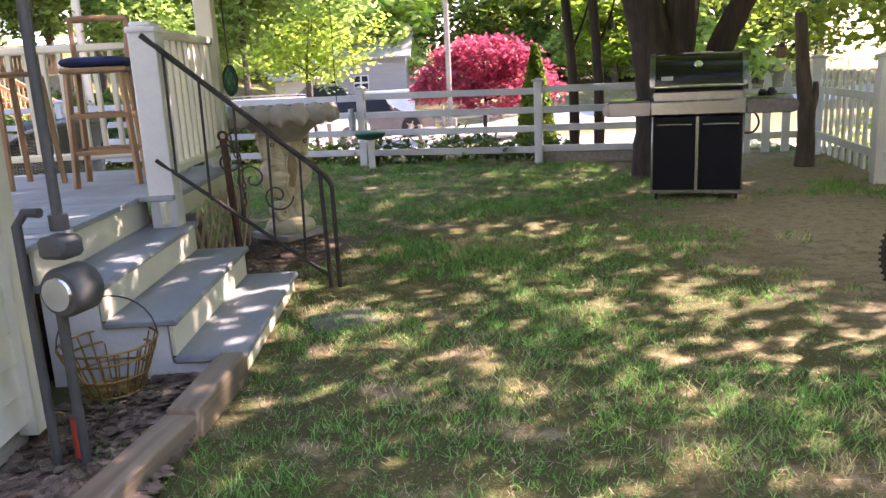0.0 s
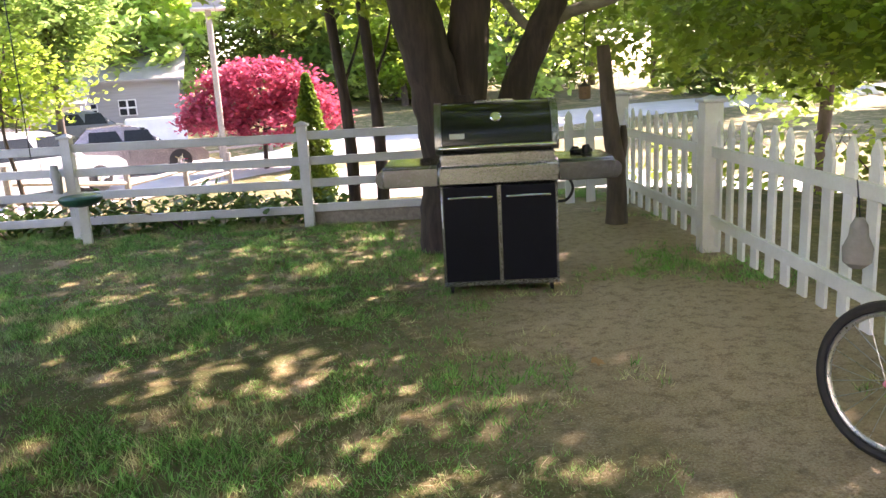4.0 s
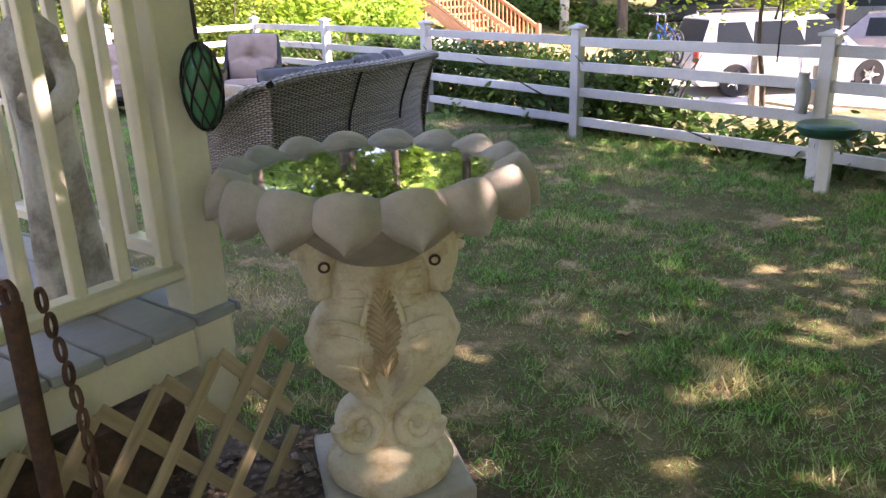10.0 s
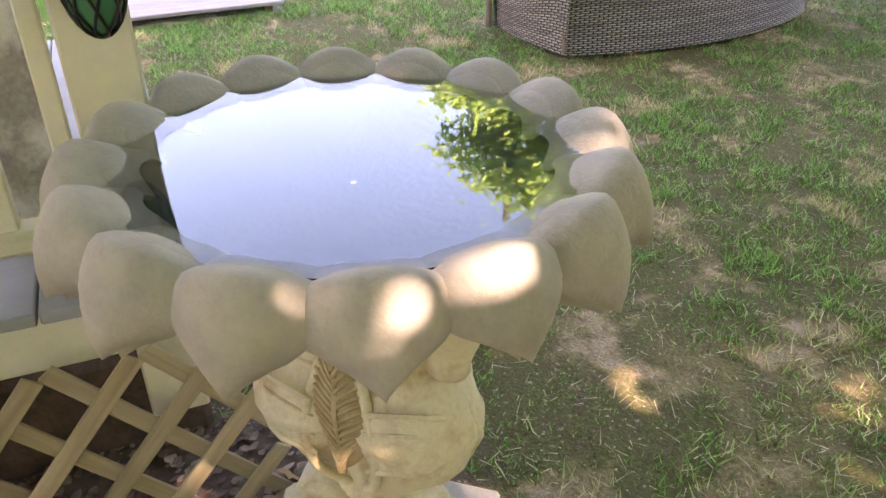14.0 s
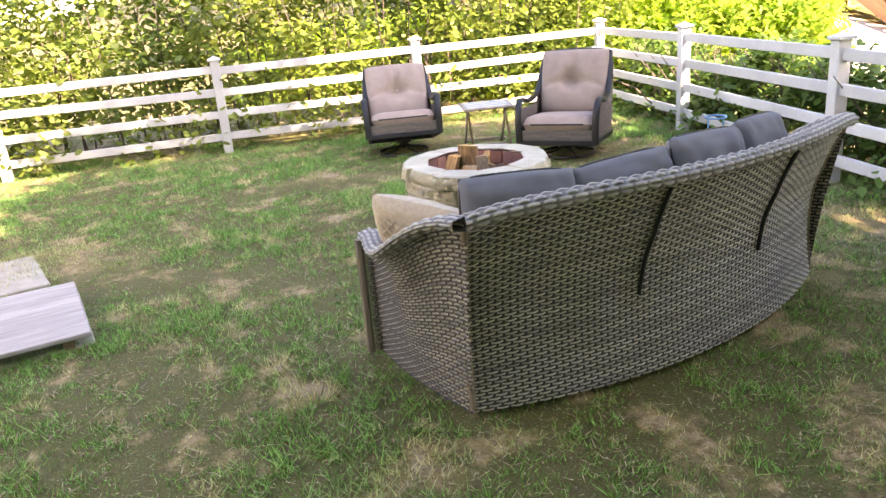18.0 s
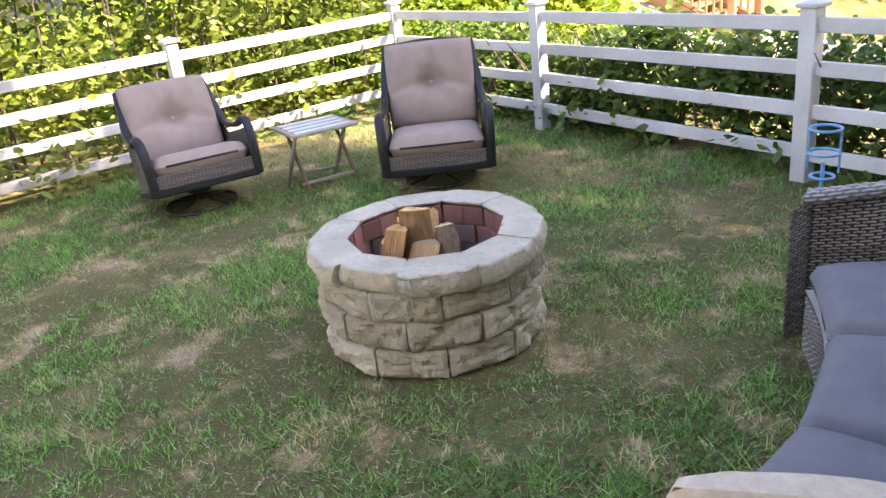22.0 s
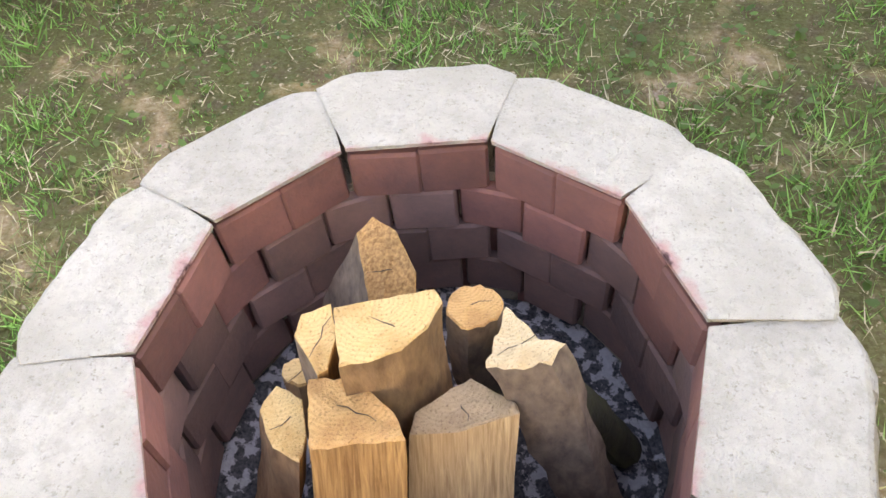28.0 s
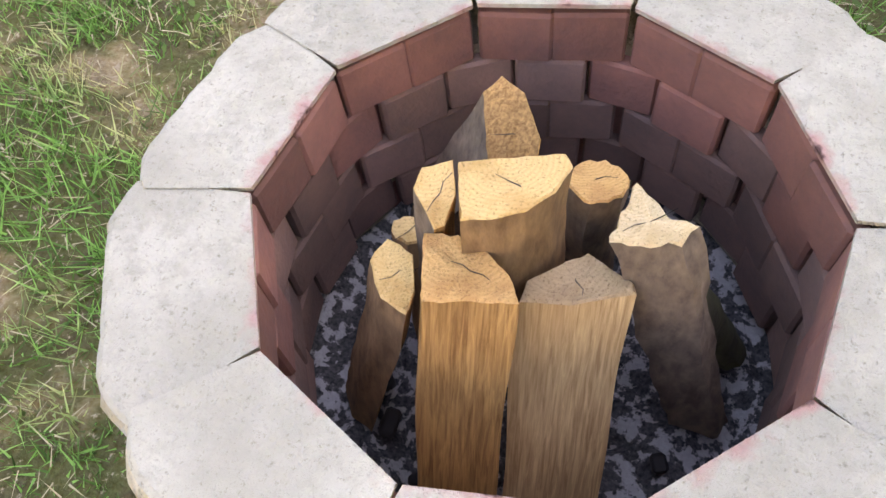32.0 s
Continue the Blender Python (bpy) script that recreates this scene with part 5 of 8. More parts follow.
# ---- folding side table ----
def build_side_table():
    t = thing("side_table", (-8.88, 10.79, 0), 71, label="small folding wooden table with striped tiled top", category="table")
    part("top_frame", Sh().box((0.53, 0.48, 0.022), pose(0, 0, 0.465), 0.006), M_GREYWOOD, t)
    tones = [plain("tile_white", (0.62, 0.63, 0.62), 0.5), plain("tile_blue", (0.20, 0.30, 0.38), 0.5), plain("tile_slate", (0.28, 0.31, 0.34), 0.5)]
    for k in range(7):
        part("top_slat", Sh().box((0.45, 0.052, 0.010), pose(0, -0.17 + k * 0.0567, 0.478), 0.003), tones[(0, 1, 0, 2, 0, 1, 0)[k]], t)
    for sx in (-0.2, 0.2):
        for sy in (-1, 1):
            sh, m = bar((sx + 0.022 * sy, -0.19 * sy, 0.0), (sx + 0.022 * sy, 0.17 * sy, 0.455), 0.020, 0.035)
            part("leg", sh, M_BROWNWOOD if sy > 0 else M_GREYWOOD, t, m=m)
    for y, z in ((-0.13, 0.08), (0.13, 0.08)):
        part("stretcher", Sh().box((0.44, 0.03, 0.02), pose(0, y, z), 0.003), M_GREYWOOD, t)
    part("slat_shelf", Sh().box((0.40, 0.10, 0.014), pose(0, 0.16, 0.075, -20), 0.003), M_GREYWOOD, t)
    return t


build_side_table()


# ---- gas grill ----
def build_grill():
    t = thing("gas_grill", (2.535, 6.84, 0), -18, label="stainless gas grill with black lid and dark cabinet doors", category="grill")
    w, d = 0.78, 0.54
    f = -d / 2
    part("cabinet", Sh().box((w, d, 0.66), pose(0, 0, 0.41), 0.008), M_STEEL, t)
    for sx in (-1, 1):
        dr = part("door", Sh().box((w / 2 - 0.030, 0.02, 0.635), pose(sx * (w / 4 - 0.002), f - 0.012, 0.415), 0.006), M_NAVY, t, "dark enamelled cabinet door")
        x0 = sx * (w / 4 - 0.002)
        h = Sh().tube(curve([(x0 - 0.14, f - 0.022, 0.665), (x0 - 0.13, f - 0.05, 0.665), (x0, f - 0.055, 0.668), (x0 + 0.13, f - 0.05, 0.665), (x0 + 0.14, f - 0.022, 0.665)], 5), 0.009, 8)
        part("door_handle", h, M_CHROME, dr)
    part("control_panel", Sh().box((w + 0.02, d + 0.04, 0.125), pose(0, -0.01, 0.805), 0.012), M_STEEL, t)
    part("burner_box", Sh().box((w - 0.02, d - 0.04, 0.09), pose(0, 0.01, 0.90), 0.01), M_STEEL, t)
    for sx in (-1, 1):
        x = sx * (w / 2 + 0.19)
        sh = Sh().box((0.37, d - 0.03, 0.03), pose(x, 0.0, 0.865), 0.010)
        s = part("side_shelf", sh, M_STEEL_D, t, "stainless side shelf")
        part("shelf_apron", Sh().box((0.37, 0.025, 0.125), pose(x, f - 0.008, 0.805), 0.01), M_STEEL_D, s)
        part("shelf_apron", Sh().tube([(x + sx * 0.175, f, 0.80), (x + sx * 0.175, d / 2 - 0.02, 0.80)], 0.06, 12, flat=1.0), M_STEEL_D, s)
    # lid: a rolled black shell between steel end caps
    prof = [(-0.24, 0.945), (-0.255, 0.99), (-0.24, 1.08), (-0.19, 1.18), (-0.10, 1.245), (0.02, 1.262), (0.14, 1.23), (0.22, 1.13), (0.24, 1.0), (0.24, 0.945)]
    prof = [(p.x, p.y) for p in curve([(a, b, 0) for a, b in prof], 4)]
    lid = Sh().prism(prof, -(w / 2 - 0.03), w / 2 - 0.03)
    lid.v = [(z, x, y) for x, y, z in lid.v]
    L = part("lid", lid, M_BLACK, t, "rounded black enamel lid")
    for sx in (-1, 1):
        cap = Sh().prism([(a * 1.02, 0.945 + (b - 0.945) * 1.01) for a, b in prof], -0.022, 0.022)
        cap.v = [(sx * (w / 2 - 0.005) + z, x, y) for x, y, z in cap.v]
        part("end_cap", cap, M_STEEL, L, "steel lid end cap")
    part("lid_handle", Sh().tube(curve([(-0.35, -0.25, 0.985), (-0.345, -0.315, 0.985), (0, -0.32, 0.99), (0.345, -0.315, 0.985), (0.35, -0.25, 0.985)], 6), 0.014, 10), M_CHROME, L)
    part("thermometer", Sh().lathe([(0.0, 0.012), (0.03, 0.012), (0.036, 0.006), (0.036, 0.0)], 20, pose(0.0, -0.196, 1.165, 56)), M_CHROME, L)
    part("badge", Sh().box((0.10, 0.004, 0.035), pose(-0.26, -0.246, 1.055, -8), 0.002), plain("badge_grey", (0.30, 0.36, 0.34), 0.4, 0.5), L)
    part("lid_trim", Sh().box((0.26, 0.10, 0.012), pose(0.0, 0.0, 1.262, 3), 0.004), M_STEEL, L)
    for sx in (-1, 1):
        for sy in (-1, 1):
            part("caster", Sh().lathe([(0.012, -0.012), (0.03, -0.012), (0.034, 0), (0.03, 0.012), (0.012, 0.012)], 14, pose(sx * (w / 2 - 0.05), sy * (d / 2 - 0.05), 0.036, 0, 90, 0)), M_RUBBER, t)
    part("base_rail", Sh().box((w, d, 0.03), pose(0, 0, 0.075), 0.005), M_STEEL, t)
    hose = curve([(w / 2 + 0.05, 0.02, 0.80), (w / 2 + 0.14, 0.05, 0.66), (w / 2 + 0.10, 0.08, 0.56), (w / 2 - 0.01, 0.10, 0.55)], 6)
    part("gas_hose", Sh().tube(hose, 0.010, 8), M_RUBBER, t)
    t.scale = (1.03, 1.0, 1.05)
    return t


build_grill()

# ---- bird bath ----
BB = (-1.143, 5.870)
BB_R, BB_Z = 0.382, 1.012


def build_birdbath():
    t = thing("bird_bath", (BB[0], BB[1], 0.035), 43.5, label="cast stone scallop-shell bird bath on a seahorse pedestal", category="bird bath")
    # basin
    prof = [(0.10, 0.72), (0.17, 0.77), (0.25, 0.84), (BB_R - 0.015, 0.92), (BB_R - 0.005, 0.96), (BB_R - 0.035, 0.972), (BB_R - 0.05, 0.95), (0.26, 0.915), (0.10, 0.90), (0.0, 0.899)]
    part("basin", Sh().lathe(prof, 48), M_CONCRETE, t, "grey cast stone basin")
    part("basin_floor", Sh().sheet(lambda u, v: ((0.005 + (BB_R - 0.052) * v) * math.cos(6.28318 * u), (0.005 + (BB_R - 0.052) * v) * math.sin(6.28318 * u), 0.906 + 0.05 * v ** 3), 48, 8, True), M_WETSTONE, t, "dark wet basin floor")
    n = 16
    for k in range(n):
        g = 2 * math.pi * (k + 0.5) / n
        r = random.Random(k)
        half = BB_R * math.sin(math.pi / n) * 1.16
        drop = 0.138 + r.uniform(-0.01, 0.01)

        def outer(u, v, half=half, drop=drop):
            # v from the inner lip over the crest and down to the pointed tip
            a = 2 * u - 1
            if v < 0.35:
                q = v / 0.35
                x = BB_R - 0.065 + 0.075 * q
                z = BB_Z - 0.040 + 0.040 * math.sin(q * math.pi / 2)
                wd = half * (0.80 + 0.2 * q)
            else:
                q = (v - 0.35) / 0.65
                x = BB_R + 0.010 + 0.045 * math.sin(q * 1.9)
                z = BB_Z - drop * q ** 1.25
                wd = half * (1 - q ** 2.6) ** 0.75 + 0.002
            arch = (1 - abs(a) ** 2.2)
            z2 = z - 0.042 * abs(a) ** 2.2 * (1 if v < 0.5 else max(0.0, 1 - (v - 0.5) * 2.2))
            return (x - 0.042 * (1 - arch), a * wd, z2)
        s = Sh().sheet(outer, 10, 12)

        def inner(u, v):
            x, y, z = outer(u, v)
            return (x - 0.022, y * 0.96, z - 0.012)
        s.sheet(inner, 10, 12)
        part("scallop_shell", s, M_CONCRETE, t, m=pose(0, 0, 0, 0, 0, math.degrees(g)), smooth=70)
    # pedestal: two seahorses back to back on a round foot, one casting
    s = Sh()
    s.lathe([(0.165, 0.03), (0.185, 0.045), (0.19, 0.075), (0.175, 0.105), (0.14, 0.125), (0.09, 0.14), (0.0, 0.145)], 36)
    s.lathe([(0.08, 0.10), (0.05, 0.20), (0.045, 0.29), (0.065, 0.40), (0.07, 0.5), (0.085, 0.62), (0.13, 0.77)], 24)
    for sx in (-1, 1):
        coil = []
        rad = []
        for i in range(40):
            g = i / 39 * 2 * math.pi * 1.6
            q = 0.020 + 0.055 * i / 39
            coil.append((sx * (0.080 + 0.82 * q * math.cos(g + 2.6)), -0.052, 0.205 + q * math.sin(g + 2.6)))
            rad.append(0.010 + 0.018 * i / 39)
        s.tube(coil, rad, 8)
        s.lathe([(0.0, -0.052), (0.068, -0.05), (0.078, 0.0), (0.068, 0.05), (0.0, 0.052)], 22, pose(sx * 0.080, 0, 0.205, 90))
        body = curve([(sx * 0.055, 0, 0.19), (sx * 0.028, 0, 0.27), (sx * 0.070, 0, 0.36), (sx * 0.098, 0, 0.45), (sx * 0.090, 0, 0.55), (sx * 0.075, 0, 0.645), (sx * 0.10, 0, 0.715), (sx * 0.14, 0, 0.735)], 8)
        nb = len(body)
        rr = []
        for i in range(nb):
            v = i / (nb - 1)
            base = 0.042 + 0.074 * math.exp(-((v - 0.47) / 0.19) ** 2) - 0.012 * math.exp(-((v - 0.74) / 0.08) ** 2) + 0.008 * math.exp(-((v - 0.88) / 0.08) ** 2)
            rr.append(base * (1 + 0.03 * math.sin(i * 1.25)))
        s.tube(body, rr, 18)
        s.tube(curve([(sx * 0.12, 0, 0.73), (sx * 0.150, -0.01, 0.715), (sx * 0.162, -0.012, 0.685), (sx * 0.168, -0.012, 0.655)], 5), [0.046 - 0.0012 * i for i in range(16)], 10)
        # thick neck, and a long head with its snout turned down
        s.tube(curve([(sx * 0.078, 0, 0.52), (sx * 0.068, 0, 0.62), (sx * 0.066, 0, 0.72), (sx * 0.075, 0, 0.82)], 5), [0.074] * 16, 16)
        s.tube(curve([(sx * 0.10, -0.006, 0.79), (sx * 0.145, -0.008, 0.765), (sx * 0.168, -0.010, 0.71), (sx * 0.166, -0.012, 0.655), (sx * 0.158, -0.012, 0.615)], 5), [0.060, 0.062, 0.064, 0.065, 0.066, 0.066, 0.065, 0.063, 0.060, 0.056, 0.052, 0.048, 0.044, 0.041, 0.038, 0.036, 0.035, 0.036, 0.038, 0.038, 0.030], 14)
        for zc in (0.74, 0.775, 0.81):
            s.lathe([(0.0, 0.018), (0.014, 0.010), (0.018, 0.0), (0.014, -0.012)], 10, pose(sx * 0.222, 0, zc, 0, 60 * sx))
        s.lathe([(0.0, 0.01), (0.012, 0.006), (0.016, 0.0), (0.02, -0.004)], 12, pose(sx * 0.146, -0.070, 0.725, 90))
        # ridge down the back
        ridge = [(sx * (abs(p.x) + rr[i] * 0.97), 0, p.z) for i, p in enumerate(body) if 6 < i < nb - 14]
        s.tube(ridge, 0.009, 6)
    # cross ribs on the necks and folds over the bellies
    for sx in (-1, 1):
        for sy in (-1, 1):
            for i in range(6):
                z = 0.585 + i * 0.026
                s.tube(curve([(sx * 0.020, sy * 0.063, z), (sx * 0.062, sy * 0.074, z + 0.012), (sx * 0.108, sy * 0.060, z + 0.010)], 4), 0.0075, 5)
            for i in range(4):
                z = 0.41 + i * 0.045
                s.tube(curve([(sx * 0.05, sy * 0.098, z), (sx * 0.11, sy * 0.108, z + 0.030), (sx * 0.158, sy * 0.080, z + 0.020), (sx * 0.182, sy * 0.04, z - 0.005)], 4), 0.0055, 5)
            s.tube(curve([(sx * 0.02, sy * 0.05, 0.30), (sx * 0.058, sy * 0.088, 0.37), (sx * 0.068, sy * 0.100, 0.46), (sx * 0.052, sy * 0.090, 0.56), (sx * 0.018, sy * 0.078, 0.67)], 6), 0.010, 7)
    part("pedestal", s, M_CONCRETE2, t, "ochre-stained cast stone seahorse pedestal", smooth=60)
    # leaf-shaped fin between the bodies, front and back
    for sy in (-1, 1):
        fin = Sh().sheet(lambda u, v, sy=sy: ((2 * u - 1) * 0.058 * math.sin(math.pi * min(1.0, 0.04 + v * 0.96)) ** 0.7, sy * (0.103 - 0.020 * (2 * u - 1) ** 2 - 0.016 * (2 * v - 1) ** 2), 0.385 + 0.29 * v), 8, 14)
        for i in range(15):
            z = 0.392 + i * 0.0170
            wd = 0.052 * math.sin(math.pi * (i + 1.2) / 16.5)
            for sx in (-1, 1):
                fin.tube(curve([(0, sy * 0.104, z), (sx * wd * 0.5, sy * 0.101, z + 0.022), (sx * wd, sy * 0.090, z + 0.036)], 3), 0.0042, 5)
        fin.tube([(0, sy * 0.092, 0.38), (0, sy * 0.106, 0.53), (0, sy * 0.092, 0.68)], 0.0055, 6)
        part("fin", fin, M_CONCRETE3, t, "darker ochre leaf-ribbed fin", smooth=60)
    for sx in (-1, 1):
        ring = [(sx * 0.146 + 0.013 * math.cos(g), -0.076, 0.725 + 0.013 * math.sin(g)) for g in np.linspace(0, 6.283, 16, endpoint=False)]
        part("eye", Sh().tube(ring, 0.004, 6, closed=True), M_RUST, t, "dark incised round eye")
    part("paver", Sh().box((0.42, 0.42, 0.05), pose(0, 0.02, 0.012, 0, 0, 8), 0.008), M_CONCRETE, t)
    part("water", Sh().prism([((BB_R - 0.047) * math.cos(6.28318 * k / 64), (BB_R - 0.047) * math.sin(6.28318 * k / 64)) for k in range(64)], BB_Z - 0.06, BB_Z - 0.036), M_WATER, t, "clear still water", smooth=0)
    t.scale = (1.065, 1.065, 1.03)
    return t


M_WATER, _n, _l, _p = nodes_of("water")
_p.inputs["Base Color"].default_value = (0.85, 0.92, 0.92, 1)
_p.inputs["Roughness"].default_value = 0.0
_p.inputs["IOR"].default_value = 1.5
_p.inputs["Transmission Weight"].default_value = 1.0
build_birdbath()

# ---- the maple over the yard ----
def limb(s, pts, r0, r1, n=12, k=7):
    line = curve(pts, k)
    m = len(line) - 1
    o = len(s.v)
    s.tube(line, [r0 + (r1 - r0) * (i / m) ** 0.8 + 0.02 * r0 * math.sin(i * 1.7) for i in range(m + 1)], n)
    if r0 > 0.04:
        for i in range(m + 1):
            c = line[i]
            for j in range(n):
                p = Vector(s.v[o + i * n + j])
                k = 1 + 0.10 * noise.noise((j * 1.9, i * 0.35, r0 * 50)) + 0.05 * noise.noise((j * 5.1, i * 0.9, 3))
                s.v[o + i * n + j] = tuple(c + (p - c) * k)
    return line


def build_maple():
    o = Vector((2.5, 8.1, 0))
    t = thing("maple_tree", o, label="large many-stemmed maple shading the lawn", category="tree")
    inv = Matrix.Translation(-o)
    s = Sh()
    limb(s, [(2.62, 8.16, -0.2), (2.60, 8.12, 0.3), (2.62, 8.12, 0.8), (2.64, 8.12, 1.35)], 0.35, 0.24, 30)
    limb(s, [(2.62, 8.12, -0.1), (2.60, 8.1, 0.6), (2.52, 8.1, 1.2), (2.42, 8.1, 1.69), (2.24, 8.1, 2.42), (2.14, 8.12, 2.92), (2.08, 8.2, 3.4), (1.85, 8.4, 4.6), (1.9, 8.6, 6.0), (1.6, 8.7, 7.6)], 0.28, 0.10, 26)
    limb(s, [(2.66, 8.14, 0.2), (2.72, 8.14, 1.0), (2.77, 8.12, 1.6), (2.85, 8.1, 2.2), (2.99, 8.1, 2.65), (3.17, 8.12, 3.05), (3.36, 8.2, 3.5), (3.8, 8.5, 4.8), (4.0, 8.8, 6.8)], 0.24, 0.07, 24)
    limb(s, [(3.05, 8.4, -0.2), (3.10, 8.3, 0.6), (3.22, 8.15, 1.31), (3.42, 8.1, 1.79), (3.62, 8.1, 2.15), (3.79, 8.1, 2.58), (3.94, 8.1, 3.06), (4.15, 8.1, 3.55), (4.6, 8.1, 5.2)], 0.17, 0.07, 16)
    limb(s, [(3.45, 8.1, 1.85), (3.56, 8.1, 2.15), (3.68, 8.14, 2.6), (3.74, 8.3, 3.2), (3.7, 8.6, 4.2)], 0.085, 0.05, 10)
    part("trunk", s, M_BARK, t, "dark furrowed bark", m=inv, smooth=60)
    lines = []
    for pts, r0, r1 in (
        ([(2.26, 8.12, 2.55), (2.02, 8.1, 2.62), (1.72, 8.1, 2.68), (1.37, 8.1, 2.68), (1.02, 8.1, 2.67), (0.68, 8.1, 2.68), (0.32, 8.1, 2.80), (0.02, 8.1, 3.02), (-0.18, 8.12, 3.30), (-0.6, 8.3, 3.8), (-1.4, 8.5, 4.3)], 0.135, 0.045),
        ([(0.45, 8.1, 2.78), (0.2, 8.05, 2.80), (-0.05, 7.95, 2.74), (-0.3, 7.8, 2.66), (-0.55, 7.75, 2.62)], 0.035, 0.010),
        ([(3.50, 8.1, 1.90), (3.76, 8.1, 2.01), (4.25, 8.1, 2.14), (4.75, 8.1, 2.40), (5.40, 8.1, 2.64), (6.24, 8.1, 2.99), (7.40, 8.1, 3.40)], 0.065, 0.022),
        ([(3.40, 8.12, 1.86), (3.34, 8.3, 1.98), (3.22, 8.5, 2.22), (3.08, 8.7, 2.36)], 0.05, 0.03),
        ([(2.16, 8.15, 2.66), (1.98, 8.3, 2.84), (1.70, 8.6, 2.96), (1.40, 9.0, 3.04), (1.0, 9.4, 3.08)], 0.085, 0.03),
        ([(2.05, 8.25, 3.3), (1.5, 8.7, 3.4), (0.9, 9.2, 3.5), (0.2, 9.7, 3.7)], 0.09, 0.03),
        ([(2.1, 8.4, 3.3), (1.9, 7.5, 3.7), (1.4, 6.5, 4.0), (0.7, 5.4, 4.2)], 0.10, 0.03),
        ([(3.2, 8.6, 3.3), (3.6, 7.4, 3.6), (4.2, 6.0, 3.7), (4.6, 4.9, 3.6)], 0.09, 0.025),
        ([(3.9, 8.6, 3.1), (5.2, 9.2, 3.4), (6.6, 9.6, 3.3)], 0.07, 0.02),
        ([(1.9, 8.6, 4.4), (0.6, 8.6, 5.0), (-1.2, 8.7, 5.2), (-2.6, 8.9, 5.0)], 0.11, 0.03),
    ):
        b = Sh()
        lines.append(limb(b, pts, r0, r1, 12))
        part("limb", b, M_LIMB, t, "grey-barked limb", m=inv, smooth=60)
    # twigs and leaves
    r = np.random.default_rng(5)
    twigs = []
    while len(twigs) < 3100:
        x, y = r.uniform(-3.6, 9.8), r.uniform(0.8, 13.6)
        e = math.hypot((x - 3.3) / 6.6, (y - 7.4) / 6.4)
        if e > 1 or noise.noise((x * 0.55, y * 0.55, 4.2)) < -0.32:
            continue
        low = 2.55 + 0.9 * smooth01(1 - e / 0.55) - 0.25 * smooth01((e - 0.6) / 0.4) + 0.5 * noise.noise((x * 0.7, y * 0.7, 1.5))
        if y < 6.2:
            low = max(low, 2.9)
        if -2.5 < x < 2.0 and y < 9.6:
            low = max(low, 2.95 + 0.25 * max(0.0, -x))
        if x < 0.6 and y > 9.3:
            low = max(low, 3.25)
        if x > 4.6:
            low = min(low, 2.15 - 0.75 * smooth01((x - 4.9) / 1.2) + 0.35 * noise.noise((x * 0.9, y * 0.9, 8.0)))
        if 0.767 * (x - 0.76) + 0.642 * (y - 3.82) < 0:
            low = max(low, 2.05 + 0.31 * math.hypot(x - 0.76, y - 3.82))
        high = 3.4 + 4.6 * math.sqrt(max(0.0, 1 - e * e))
        high = max(high, low + 0.5)
        z = low + (high - low) * (r.beta(1.0, 2.6) if r.random() < 0.8 else r.random())
        twigs.append((x, y, z))
    tw = np.array(twigs)
    c = (tw[:, None, :] + r.normal(size=(len(tw), 19, 3)) * np.array([0.26, 0.26, 0.13])).reshape(-1, 3)
    c = c[(c[:, 2] > 2.15) | (c[:, 0] > 4.6)]
    part("crown", leaves("crown", c, 0.135, LEAF_MAPLE, M_MAPLE, 0.5, 0.55, 3), None, t, "broad green maple leaves", m=inv)
    # fine twigs that carry the lower leaves
    s = Sh()
    pts = [p for ln in lines for p in ln[4:]]
    for q in twigs[:900]:
        v = Vector(q)
        if v.z > 4.6:
            continue
        p = min(pts, key=lambda a: (a - v).length_squared)
        if (p - v).length < 0.75 and abs(p.z - v.z) < 0.4:
            mid = (p + v) / 2 + Vector((0, 0, -0.06))
            s.tube([p, mid, v], [0.010, 0.006, 0.003], 4, cap=False)
    tagged(part("fine_branching", s, M_BARK, t, m=inv), kind="stuff")
    return t


build_maple()


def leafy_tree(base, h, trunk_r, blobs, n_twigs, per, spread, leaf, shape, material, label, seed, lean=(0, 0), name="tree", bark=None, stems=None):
    o = Vector((base[0], base[1], gz(base[0], base[1])))
    t = thing(name, o, label=label, category="tree")
    r = random.Random(seed)
    s = Sh()
    top = Vector((lean[0], lean[1], h))
    mid = top * 0.5 + Vector((r.uniform(-0.15, 0.15), r.uniform(-0.15, 0.15), 0))
    limb(s, [(0, 0, -0.3), tuple(mid * 0.4), tuple(mid), tuple(top)], trunk_r, trunk_r * 0.3, 10, 5)
    for (bx, by, bz, rx, ry, rz) in blobs[:7]:
        st = top * min(0.85, max(0.25, (bz - rz * 0.8) / h))
        limb(s, [tuple(st), tuple((st + Vector((bx, by, bz))) / 2 + Vector((0, 0, 0.1 * h * 0.3))), (bx, by, bz)], trunk_r * 0.4, trunk_r * 0.1, 6, 4)
    for st in stems or ():
        limb(s, st, trunk_r * 0.8, trunk_r * 0.4, 8, 5)
    part("trunk", s, bark or M_BARK2, t, smooth=60)
    part("crown", leaves("crown", in_ellipsoids(blobs, n_twigs, per, spread, seed), leaf, shape, material, 0.4, 0.6, seed), None, t)
    return t


